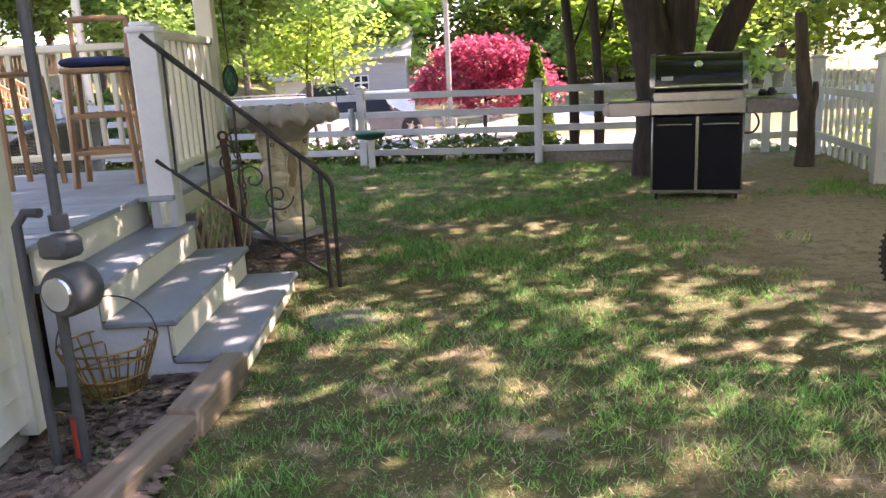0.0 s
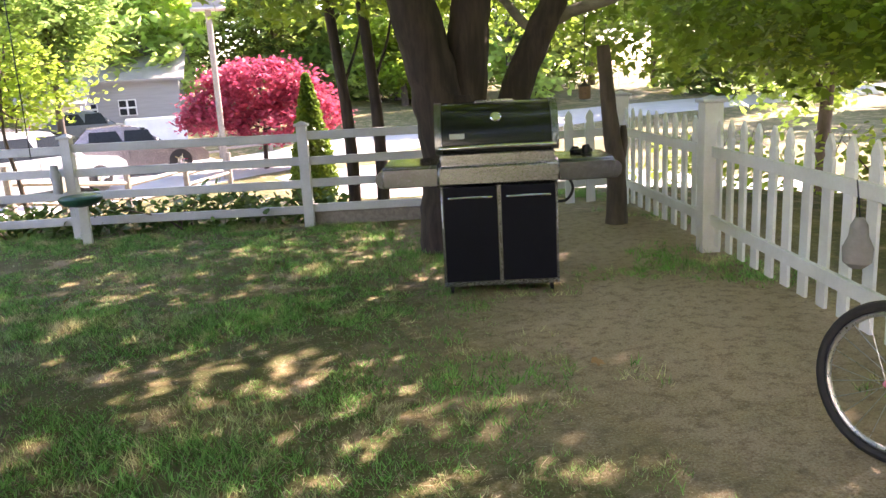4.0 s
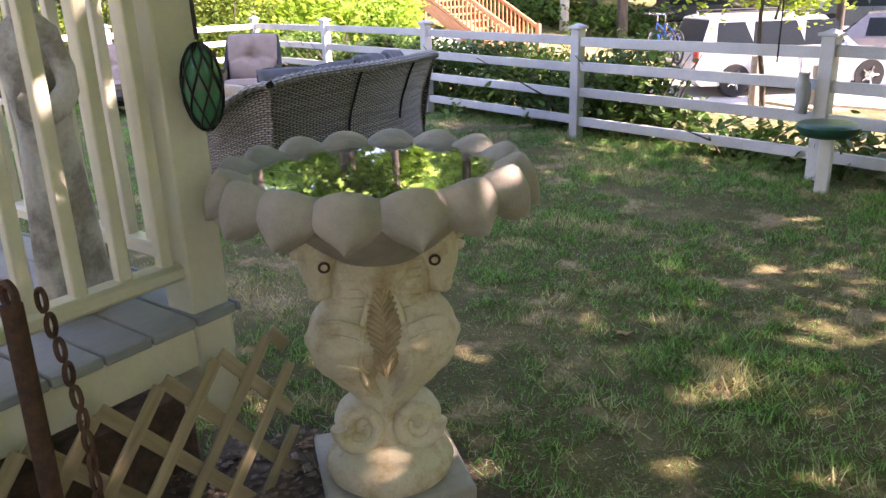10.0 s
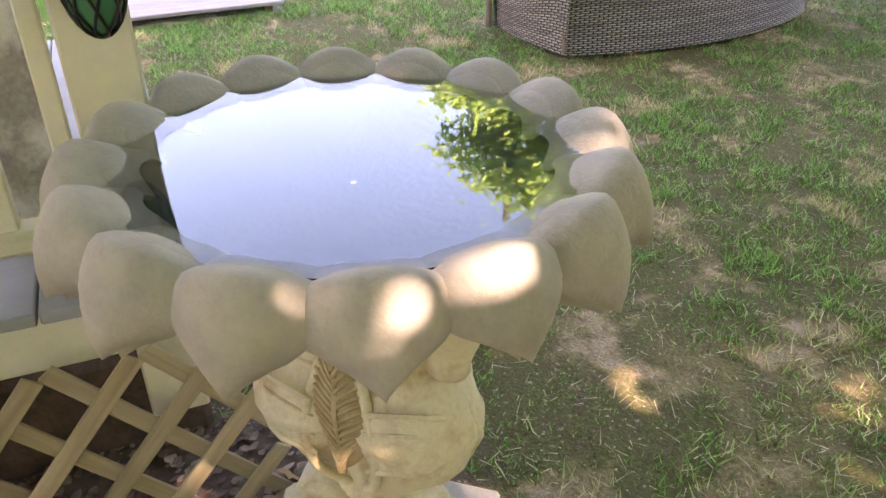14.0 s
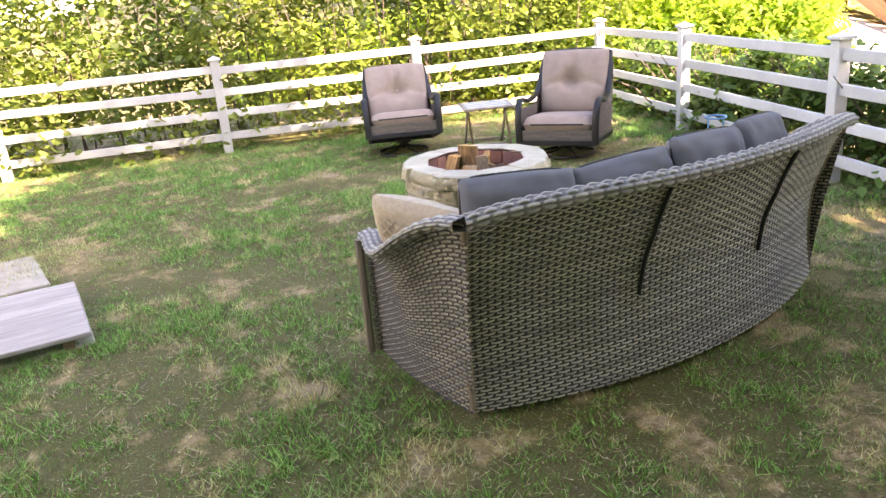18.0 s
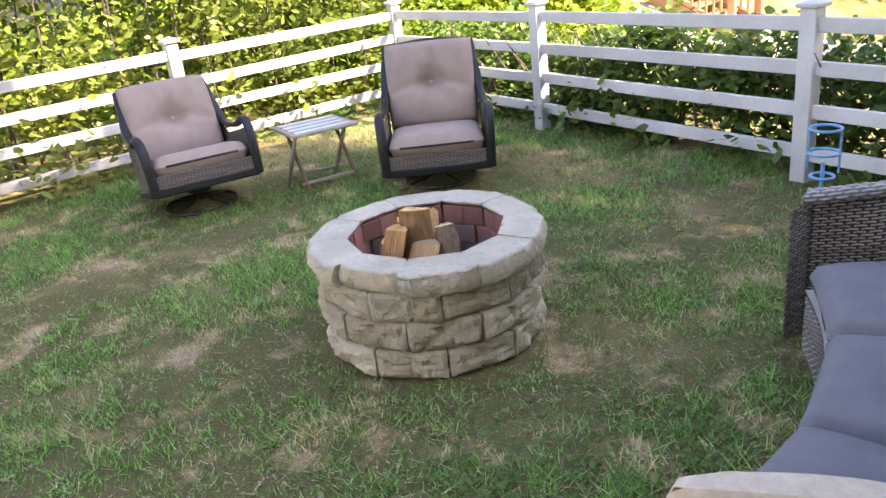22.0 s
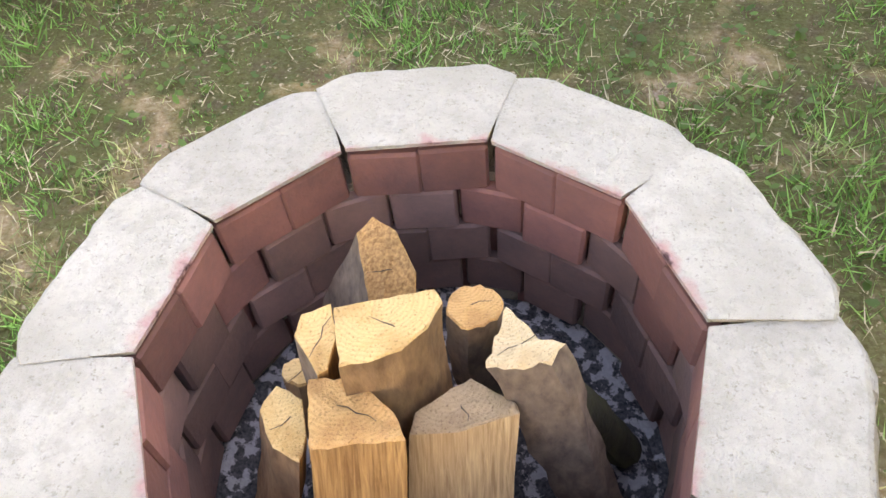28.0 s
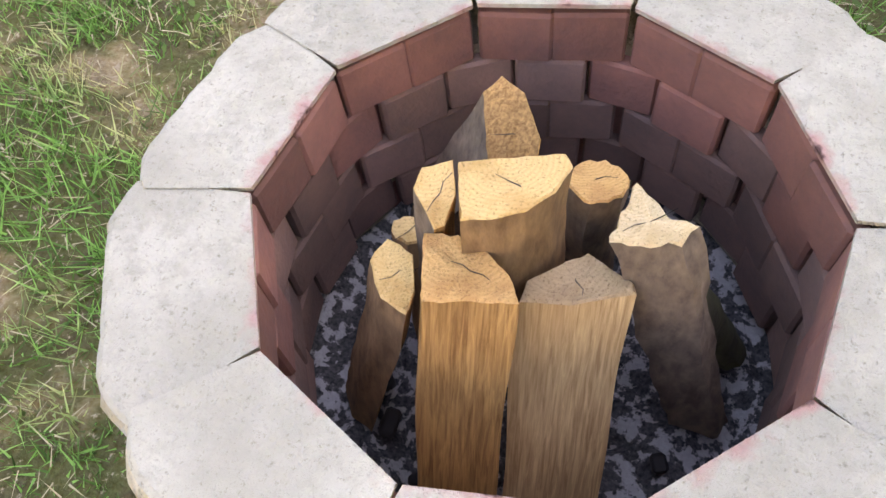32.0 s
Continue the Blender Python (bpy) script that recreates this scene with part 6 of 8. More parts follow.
def crown_blobs(h, r, n, seed, low=0.35):
    q = random.Random(seed)
    out = []
    for i in range(n):
        z = h * q.uniform(low, 0.92)
        k = r * (1 - 0.55 * abs(z / h - 0.6))
        a = q.uniform(0, 6.283)
        d = k * q.uniform(0.2, 0.75)
        s = k * q.uniform(0.35, 0.6)
        out.append((d * math.cos(a), d * math.sin(a), z, s, s, s * 0.7))
    return out


# shade trees on the sunny side, beyond the picket fence
for i, (x, y, h, r) in enumerate(((9.6, 8.4, 7.4, 2.8), (8.6, 2.0, 7.0, 2.6), (10.5, 12.5, 7.6, 2.6))):
    leafy_tree((x, y), h, 0.15, crown_blobs(h, r, 15, 40 + i, 0.27), 480, 20, 0.34, 0.17, LEAF_MAPLE, M_MAPLE, "leafy green tree beyond the picket fence", 60 + i)


# two dark stems behind the fence, with a high unseen crown added for shade
def build_twin_tree():
    o = Vector((2.38, 11.15, gz(2.38, 11.15)))
    t = thing("twin_stem_tree", o, label="tall tree on two slender dark stems", category="tree")
    for (x, y, dx) in ((-0.15, 0.1, -0.16), (0.17, -0.15, -0.12)):
        s = Sh()
        limb(s, [(x, y, -0.5), (x + 0.02, y, 0.8), (x + dx * 0.6, y, 2.2), (x + dx * 1.6, y + 0.5, 4.6), (x + dx, y + 2.2, 8.2)], 0.085, 0.05, 10)
        limb(s, [(x, y, 1.5), (x + 0.2, y, 2.0), (x + 0.35, y + 0.1, 2.6)], 0.025, 0.01, 6)
        part("stem", s, M_BARK, t, "slender dark trunk", smooth=60)
    q = random.Random(9)
    # unseen leaf clumps set where they keep sun off the fire pit and sofa
    blobs = [(q.uniform(-3.8, 1.6), q.uniform(1.0, 5.2), q.uniform(7.6, 11.6), q.uniform(1.0, 1.7), q.uniform(1.0, 1.7), q.uniform(0.7, 1.1)) for i in range(17)]
    blobs += [(q.uniform(0.4, 3.4), q.uniform(0.6, 3.4), q.uniform(7.2, 9.4), 1.3, 1.3, 0.8) for i in range(10)]
    part("crown", leaves("crown", in_ellipsoids(blobs, 1700, 20, 0.30, 9, 0.3), 0.20, LEAF_MAPLE, M_MAPLE, 0.4, 0.6, 9), None, t)


build_twin_tree()


def hedge(name, line, width, height, n_twigs, per, leaf, shape, material, label, seed, spread=0.13, low=0.0, category="hedge", stems=0):
    """A strip of shrubs along a line of points: stems, and leaves in tufts with an uneven top."""
    r = np.random.default_rng(seed)
    ln = [Vector((x, y, 0)) for x, y in line]
    seg = np.array([(ln[i + 1] - ln[i]).length for i in range(len(ln) - 1)])
    pick = r.choice(len(seg), n_twigs, p=seg / seg.sum())
    c = []
    for i in pick:
        u, w = r.random(), r.normal(0, width / 3.2)
        p = ln[i].lerp(ln[i + 1], u)
        d = (ln[i + 1] - ln[i]).normalized()
        q = p + Vector((-d.y, d.x, 0)) * w
        hh = height * (0.80 + 0.45 * noise.noise((q.x * 0.9, q.y * 0.9, seed))) * max(0.3, 1 - (w / width) ** 2 * 1.6)
        c.append((q.x, q.y, gz(q.x, q.y) + low + (hh - low) * r.beta(1.6, 1.1)))
    c = np.array(c)
    c = (c[:, None, :] + r.normal(size=(len(c), per, 3)) * np.array([spread, spread, spread * 0.8])).reshape(-1, 3)
    c = c[c[:, 2] > -1.2]
    t = thing(name, (ln[0].x, ln[0].y, gz(ln[0].x, ln[0].y)), label=label, category=category, kind="stuff")
    inv = Matrix.Translation((-ln[0].x, -ln[0].y, -gz(ln[0].x, ln[0].y)))
    part("foliage", leaves(name, c, leaf, shape, material, 0.5, 0.7, seed), None, t, m=inv)
    if stems:
        s = Sh()
        for k in range(stems):
            i = r.choice(len(seg), p=seg / seg.sum())
            p = ln[i].lerp(ln[i + 1], r.random()) + Vector((r.normal(0, width / 5), r.normal(0, width / 5), 0))
            g = gz(p.x, p.y)
            a, b = r.normal(0, 0.22, 2)
            s.tube([(p.x, p.y, g - 0.05), (p.x + a * .5, p.y + b * .5, g + height * 0.4), (p.x + a * 1.6, p.y + b * 1.6, g + height * 0.85)], [0.014, 0.010, 0.004], 5, cap=False)
        part("stems", s, M_BARK2, t, m=inv)
    return t


hedge("shrub_hedge", [(-11.6, 14.2), (-11.75, 11), (-12.3, 8), (-12.8, 4.5), (-13.3, 0.5), (-13.8, -4)], 1.7, 2.9, 2600, 22, 0.10, LEAF_OVAL, M_SHRUB, "tall sunlit green shrub hedge behind the fence", 21, 0.14, stems=160)
hedge("shrub_row", [(-2.6, 11.75), (-4.4, 12.35), (-6.0, 12.75), (-8.4, 13.4), (-10.4, 14.0)], 0.75, 0.98, 1050, 20, 0.085, LEAF_OVAL, M_GREEN, "green shrubs pushing through the white fence", 22, 0.10, stems=130, category="shrubs")
hedge("flower_bed", [(1.9, 10.3), (-0.6, 11.0), (-2.8, 11.75)], 0.45, 0.45, 170, 14, 0.10, LEAF_OVAL, M_GREEN, "low green plants along the white fence", 23, 0.10, stems=20, category="plants")

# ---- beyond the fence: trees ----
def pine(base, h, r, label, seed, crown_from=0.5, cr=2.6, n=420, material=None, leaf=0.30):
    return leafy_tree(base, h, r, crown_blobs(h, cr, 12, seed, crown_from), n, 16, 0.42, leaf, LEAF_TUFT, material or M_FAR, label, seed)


for i, (x, y, h, r) in enumerate(((-17.9, 19.4, 13, 0.30), (-17.4, 22.6, 12, 0.22), (-17.7, 30.3, 15, 0.32), (-12.9, 26.3, 13, 0.22), (-20.5, 26.0, 14, 0.26), (-24, 33, 16, 0.3), (-21.5, 17.0, 13, 0.28))):
    pine((x, y), h, r, "tall bare-trunked tree with a high green crown", 100 + i, 0.50)
for i, (x, y, h, r) in enumerate(((-9.6, 26.9, 9.5, 0.2), (-9.4, 29.5, 11, 0.2), (-6.8, 30.5, 10, 0.18), (-12.5, 31, 12, 0.22), (-14.5, 34, 13, 0.22), (-5.0, 34.5, 9, 0.18))):
    pine((x, y), h, r, "leafy roadside tree with drooping green branches", 120 + i, 0.34, 2.9, 560)
# woodland in two paler leaf copies that stand for sunlight and haze
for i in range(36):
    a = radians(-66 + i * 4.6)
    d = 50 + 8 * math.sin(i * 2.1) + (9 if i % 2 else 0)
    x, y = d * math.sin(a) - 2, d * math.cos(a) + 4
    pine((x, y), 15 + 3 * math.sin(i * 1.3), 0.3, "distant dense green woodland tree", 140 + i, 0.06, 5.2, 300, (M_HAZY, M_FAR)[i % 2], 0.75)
# trees that close the yard on the sunny side
for i, (x, y, h) in enumerate(((33, 17, 13), (37, 28, 13), (30, 38, 12), (19, 44, 12), (33, 5, 13), (30, -6, 12), (12, 48, 12))):
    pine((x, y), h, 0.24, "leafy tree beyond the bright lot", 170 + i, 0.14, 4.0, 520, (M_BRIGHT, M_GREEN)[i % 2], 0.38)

# unseen trees added behind the start of the walk to block low sky
for i, (x, y, h) in enumerate(((-3, -13, 11), (2.5, -12, 10), (8, -11, 11), (13, -8, 10))):
    pine((x, y), h, 0.24, "unseen added tree blocking low sky light behind the house", 190 + i, 0.08, 4.2, 420, M_GREEN, 0.42)

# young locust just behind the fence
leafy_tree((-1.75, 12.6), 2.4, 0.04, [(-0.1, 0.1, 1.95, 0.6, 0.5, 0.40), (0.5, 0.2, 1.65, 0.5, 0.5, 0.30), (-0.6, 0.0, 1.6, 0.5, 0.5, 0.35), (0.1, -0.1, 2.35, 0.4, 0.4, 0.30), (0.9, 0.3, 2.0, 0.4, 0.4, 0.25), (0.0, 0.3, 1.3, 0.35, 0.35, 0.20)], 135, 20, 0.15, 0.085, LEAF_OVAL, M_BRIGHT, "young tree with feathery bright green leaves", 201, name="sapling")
# columnar cypress
def build_cypress():
    o = (2.15, 14.5, gz(2.15, 14.5))
    t = thing("cypress", o, label="narrow columnar bright green cypress", category="tree")
    r = np.random.default_rng(31)
    H = 1.68 - o[2]
    n = 5200
    z = r.beta(1.0, 1.25, n) * H
    rad = 0.40 * (1 - (z / H)) ** 0.75 * (0.75 + 0.4 * r.random(n)) * (0.6 + 0.4 * np.minimum(1, z / (0.18 * H)))
    g = r.uniform(0, 6.283, n)
    c = np.stack([rad * np.cos(g), rad * np.sin(g), z], 1)
    part("crown", leaves("crown", c, 0.11, LEAF_TUFT, M_CYPRESS, -0.9, 0.9, 31), None, t)
    part("trunk", Sh().tube([(0, 0, -0.2), (0, 0, H * 0.9)], [0.06, 0.01], 8), M_BARK, t)


build_cypress()
# crimson maple
leafy_tree((2.05, 25.8), 3.1, 0.09, [(-1.1, 0, 1.9, 1.10, 1.2, 0.65), (1.2, 0.2, 1.9, 1.15, 1.2, 0.65), (0.1, 0, 2.55, 1.3, 1.3, 0.75), (-1.75, 0.2, 1.55, 0.65, 0.8, 0.35), (1.85, 0, 1.5, 0.75, 0.8, 0.4), (0.3, -0.6, 1.35, 1.4, 0.9, 0.45), (-0.9, 0, 2.65, 0.7, 0.7, 0.35), (1.1, 0, 2.6, 0.7, 0.7, 0.35)], 620, 22, 0.17, 0.125, LEAF_MAPLE, M_REDLEAF, "broad crimson-leaved ornamental maple", 202, name="red_maple", bark=M_BARK)

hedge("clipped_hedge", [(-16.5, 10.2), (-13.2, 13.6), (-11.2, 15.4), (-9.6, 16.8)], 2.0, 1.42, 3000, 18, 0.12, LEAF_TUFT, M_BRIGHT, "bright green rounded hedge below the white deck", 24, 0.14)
hedge("hill_shrubs", [(-13.5, 24), (-10.5, 27.5), (-7.5, 30)], 2.2, 1.0, 420, 16, 0.16, LEAF_OVAL, M_GREEN, "scattered shrubs on the hillside", 25, 0.22, category="shrubs")
# added tree: sunlight on the foliage here is put into its leaf colour
leafy_tree((7.6, 8.2), 3.0, 0.06, [(0, 0, 2.5, 1.1, 1.3, 0.8), (-0.7, -1.2, 1.9, 0.9, 1.0, 0.6), (0.5, 1.2, 2.2, 0.9, 1.0, 0.7), (-0.4, -2.2, 2.3, 0.8, 0.9, 0.6), (0.2, 0.2, 3.3, 0.9, 1.2, 0.6)], 520, 16, 0.2, 0.13, LEAF_OVAL, M_BRIGHT, "added tree whose yellow-green leaves stand for sunlit foliage behind the picket fence", 61, name="young_tree")
hedge("far_woods", [(-44, 44), (-30, 52), (-12, 56), (8, 58), (28, 52)], 5.0, 9.5, 2300, 15, 0.42, LEAF_OVAL, M_SHRUB, "sunlit green woods behind the far houses", 62, 0.6, category="woods", stems=30)
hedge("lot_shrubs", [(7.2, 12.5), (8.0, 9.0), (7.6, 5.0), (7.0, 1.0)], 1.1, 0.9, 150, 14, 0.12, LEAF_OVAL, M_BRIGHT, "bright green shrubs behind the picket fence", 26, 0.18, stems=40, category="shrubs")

# strap-leaved clumps along the fence
def strap_plant(x, y, seed, n=22, h=0.42):
    r = np.random.default_rng(seed)
    s = Sh()
    for k in range(n):
        g, b = r.uniform(0, 6.283), r.uniform(0.12, 0.36)
        hh = h * r.uniform(0.7, 1.15)
        c, q = math.cos(g), math.sin(g)
        pts = [(b * v ** 1.8 * c * 1.2, b * v ** 1.8 * q * 1.2, hh * (v - 0.35 * v ** 3)) for v in (0, 0.35, 0.7, 1.0)]
        w = 0.012
        o = len(s.v)
        for i, p in enumerate(pts):
            ww = w * (1, 0.9, 0.6, 0.05)[i]
            s.v += [(p[0] - q * ww, p[1] + c * ww, p[2]), (p[0] + q * ww, p[1] - c * ww, p[2])]
        s.f += [(o + 2 * i, o + 2 * i + 1, o + 2 * i + 3, o + 2 * i + 2) for i in range(3)]
    return lump("strap_plant", s, M_GREEN, "clump of long strap-shaped green leaves", "plant", "plants along the fence", m=pose(x, y, gz(x, y)))


for i, (x, y) in enumerate(((1.0, 10.45), (0.55, 10.6), (-0.25, 10.85), (-0.7, 10.75), (-1.5, 11.15), (-6.9, 12.75), (-4.6, 12.1), (-7.6, 12.95))):
    strap_plant(x, y, 300 + i)


# ---- houses ----
M_SIDING = mat("grey_siding", (0.36, 0.36, 0.37), (0.28, 0.28, 0.29), 0.6, 12, 0.8, 0.2, stretch=(1, 1, 14))
M_SIDING2 = mat("pale_siding", (0.62, 0.60, 0.60), (0.50, 0.49, 0.49), 0.6, 12, 0.8, 0.2, stretch=(1, 1, 14))
M_ROOF = mat("shingles", (0.34, 0.32, 0.31), (0.24, 0.23, 0.22), 1.5, 14, 0.9, 0.3)
M_GLASS = plain("window_glass", (0.015, 0.02, 0.026), 0.3, 0.0, 0.25)
M_SHUTTER = plain("dark_shutter", (0.03, 0.035, 0.04), 0.6)


def window(parent, x, z, w, h, m, shutters=False, grid=2):
    f = part("window", Sh().box((w, 0.06, h), pose(0, 0, 0), 0.01), M_WHITE, parent, m=m @ pose(x, -0.02, z))
    for i in range(grid):
        for j in range(2):
            part("pane", Sh().box((w / grid - 0.09, 0.02, h / 2 - 0.09), pose((i + 0.5) * w / grid - w / 2, -0.03, (j - 0.5) * h / 2), 0.004), M_GLASS, f)
    if shutters:
        for sx in (-1, 1):
            part("shutter", Sh().box((0.32, 0.05, h), pose(sx * (w / 2 + 0.19), 0, 0), 0.008), M_SHUTTER, f)


def house(name, at, rz, w, d, eave, ridge, walls, label, wins=(), wing=None, along_x=False):
    """A gabled house: its gable (or its long side, along_x) faces -y."""
    t = thing(name, at, rz, label=label, category="house")
    s = Sh().cube(-w / 2, 0, -1.5, w / 2, d, eave, 0.02)
    if along_x:
        s.add([(-w / 2, 0, eave), (-w / 2, d, eave), (-w / 2, d / 2, ridge), (w / 2, 0, eave), (w / 2, d, eave), (w / 2, d / 2, ridge)], [(0, 1, 2), (3, 5, 4), (0, 2, 5, 3), (1, 4, 5, 2)])
        a = [(-w / 2 - .3, -.35, eave - .12), (w / 2 + .3, -.35, eave - .12), (w / 2 + .3, d / 2, ridge + .08), (-w / 2 - .3, d / 2, ridge + .08), (w / 2 + .3, d + .35, eave - .12), (-w / 2 - .3, d + .35, eave - .12)]
    else:
        s.add([(-w / 2, 0, eave), (w / 2, 0, eave), (0, 0, ridge), (-w / 2, d, eave), (w / 2, d, eave), (0, d, ridge)], [(0, 1, 2), (3, 5, 4), (0, 2, 5, 3), (1, 4, 5, 2)])
        a = [(-w / 2 - .3, -.35, eave - .15), (-w / 2 - .3, d + .3, eave - .15), (0, d + .3, ridge + .08), (0, -.35, ridge + .08), (w / 2 + .3, d + .3, eave - .15), (w / 2 + .3, -.35, eave - .15)]
    part("wall", s, walls, t, smooth=0)
    th = Vector((0, 0, 0.12))
    for q in ((0, 1, 2, 3), (3, 2, 4, 5)):
        v = [Vector(a[i]) for i in q]
        r = Sh().add([tuple(p) for p in v] + [tuple(p + th) for p in v], [(0, 1, 2, 3), (7, 6, 5, 4), (0, 4, 5, 1), (1, 5, 6, 2), (2, 6, 7, 3), (3, 7, 4, 0)])
        part("roof", r, M_ROOF, t, smooth=0)
    for (x, z, ww, hh, sh) in wins:
        window(t, x, z, ww, hh, Matrix.Identity(4), sh)
    return t


h = house("grey_house", (-29.25, 37.65, gz(-29.25, 37.65)), 41.5, 4.9, 7.0, 3.6, 5.5, M_SIDING2, "grey two-storey gabled house on the hill",
          ((-0.55, 3.55, 0.7, 0.9, True), (0.55, 3.55, 0.7, 0.9, True), (-0.6, 1.1, 0.95, 1.2, True), (1.45, 1.1, 1.0, 1.2, True)))
part("porch_roof", Sh().add([(-1.5, -1.1, 2.0), (0.2, -1.1, 2.0), (-0.65, -1.1, 2.6), (-1.5, 0, 2.0), (0.2, 0, 2.0), (-0.65, 0, 2.6)], [(0, 1, 2), (3, 5, 4), (0, 2, 5, 3), (1, 4, 5, 2), (0, 3, 4, 1)]), M_WHITE, h, smooth=0)
house("house_wing", (-33.2, 34.9, gz(-33, 35) + 0.2), 30, 7.2, 6.0, 2.5, 5.0, M_SIDING, "low grey house wing with a long shingled roof", ((1.0, 1.2, 1.4, 1.0, True), (-2, 1.2, 1.2, 1.0, False)), along_x=True)
house("pale_house", (-36.0, 26.0, 3.49), 55, 6.0, 6.0, 3.0, 4.6, M_SIDING2, "pale house corner with a glazed door", ((1.6, 1.1, 1.2, 1.9, False), (-1.2, 1.3, 1.2, 1.2, False)), along_x=True)
house("far_house", (-3.6, 43.5, gz(-3.6, 43.5) - 0.4), -4, 5.6, 6.0, 2.9, 4.5, M_SIDING, "grey far house behind the parked cars", ((0.25, 1.55, 0.85, 0.8, False), (-1.5, 1.55, 0.7, 0.6, False)), along_x=True)
house("far_house", (-6.5, 41.5, gz(-6.5, 41.5) - 0.4), -4, 2.6, 4.0, 2.0, 3.0, M_SIDING2, "low pale extension of the far house", (), along_x=True)


# ---- raised white deck with lattice, and cedar stairs on the hill ----
def far_rail(t, a, b, h, material, n, inv):
    for z, hh in ((0.12, 0.06), (h, 0.07)):
        sh, m = bar((a[0], a[1], a[2] + z), (b[0], b[1], b[2] + z), 0.07, hh)
        part("handrail" if z > 0.3 else "bottom_rail", sh, material, t, m=inv @ m)
    me = Sh().box((0.035, 0.035, h - 0.14), None, 0.003).data("baluster", material, 0)
    for i in range(n):
        u = (i + 0.5) / n
        part("baluster", me, None, t, m=inv @ Matrix.Translation((a[0] + (b[0] - a[0]) * u, a[1] + (b[1] - a[1]) * u, a[2] + (b[2] - a[2]) * u + h / 2 + 0.05)))
    for p in (a, b):
        part("post", Sh().box((0.1, 0.1, h + 0.15), Matrix.Translation((p[0], p[1], p[2] + h / 2)), 0.006), material, t, m=inv)


def build_far_deck():
    o = Vector((-20.0, 21.5, gz(-20, 21.5)))
    t = thing("raised_deck", o, label="white raised deck with railing and lattice skirt", category="deck")
    inv = Matrix.Translation(-o)
    A, B = Vector((-22.4, 18.6, 2.52)), Vector((-18.9, 22.74, 2.52))
    d = (B - A).normalized()
    n = Vector((-d.y, d.x, 0))
    far_rail(t, A, B, 0.88, M_WHITE, 34, inv)
    far_rail(t, B, B + n * 3.0, 0.88, M_WHITE, 20, inv)
    m = Matrix((d, n, Vector((0, 0, 1)))).transposed().to_4x4()
    m.translation = (A + B) / 2 + n * 1.7
    L = (B - A).length
    part("floor", Sh().box((L, 3.4, 0.25), None, 0.01), M_WHITE, t, m=inv @ m @ pose(0, 0, -0.12))
    for k in range(-16, 30):
        for sg in (1, -1):
            x0 = k * 0.16 - 1.2
            x1 = x0 + sg * 0.9
            if -L / 2 < x0 < L / 2 and -L / 2 < x1 < L / 2:
                sh, mm = bar((x0, -1.70 + 0.012 * sg, -0.25), (x1, -1.70 + 0.012 * sg, -1.15), 0.012, 0.045)
                part("lattice_slat", sh, M_WHITE, t, m=inv @ m @ mm)
    for x in (-L / 2 + .06, 0, L / 2 - .06):
        part("post", Sh().box((0.12, 0.12, 1.6), None, 0.006), M_WHITE, t, m=inv @ m @ pose(x, -1.68, -0.95))
    # dark sheet added behind the lattice for the shade under the deck
    part("backing", Sh().box((L - .1, 0.05, 1.2), None, 0.006), M_SHUTTER, t, m=inv @ m @ pose(0, -1.3, -0.75))


build_far_deck()


def build_far_stairs():
    o = Vector((-11.0, 19.7, gz(-11, 19.7)))
    t = thing("wooden_stairs", o, label="cedar stairs and landing climbing the hill", category="stairs")
    inv = Matrix.Translation(-o)
    P0, P1 = Vector((-13.5, 19.6, 1.28)), Vector((-11.7, 19.8, 1.28))
    Q1 = Vector((-8.9, 19.35, -0.25))
    part("landing", Sh().cube(-13.5, 19.6, 1.15, -11.7, 21.0, 1.28, 0.01), M_CEDAR, t, m=inv)
    for x in (-13.4, -12.5, -11.8):
        for y in (19.65, 20.9):
            part("leg", Sh().cube(x - .05, y - .05, -0.6, x + .05, y + .05, 1.15), M_CEDAR, t, m=inv)
    far_rail(t, P0, P1, 0.75, M_CEDAR, 16, inv)
    far_rail(t, P0 + Vector((0, 1.35, 0)), P1 + Vector((0, 1.35, 0)), 0.75, M_CEDAR, 16, inv)
    for dy in (0, 1.2):
        a, b = P1 + Vector((0, dy, 0)), Q1 + Vector((0, dy, 0))
        far_rail(t, a, b, 0.80, M_CEDAR, 22, inv)
        sh, m = bar(a - Vector((0, 0, .1)), b - Vector((0, 0, .1)), 0.05, 0.28)
        part("stringer", sh, M_CEDAR, t, m=inv @ m)
    for i in range(9):
        p = P1.lerp(Q1, (i + 0.7) / 9.4)
        part("tread", Sh().box((0.30, 1.15, 0.04), Matrix.Translation(p + Vector((0, 0.6, 0.02))), 0.006), M_CEDAR, t, m=inv)


build_far_stairs()


def planks_wall(a, b, z0, h, n, material, label):
    o = Vector((*a, z0))
    t = thing("board_fence", o, label=label, category="fence")
    d = Vector((b[0] - a[0], b[1] - a[1], 0))
    ang = math.degrees(math.atan2(d.y, d.x))
    me = Sh().box((d.length / n * 0.9, 0.03, h), None, 0.004).data("board", material, 0)
    for i in range(n):
        p = d * ((i + 0.5) / n)
        part("board", me, None, t, m=pose(p.x, p.y, h / 2, 0, 0, ang))
    for z in (0.2, h - 0.15):
        sh, m = bar((0, 0.03, z), (d.x, d.y + 0.03, z), 0.04, 0.08)
        part("rail", sh, material, t, m=m)


planks_wall((-19.8, 27.2), (-14.2, 31.2), gz(-17, 29) + 0.15, 0.85, 46, M_BROWNWOOD, "brown slatted wooden fence on the hill")
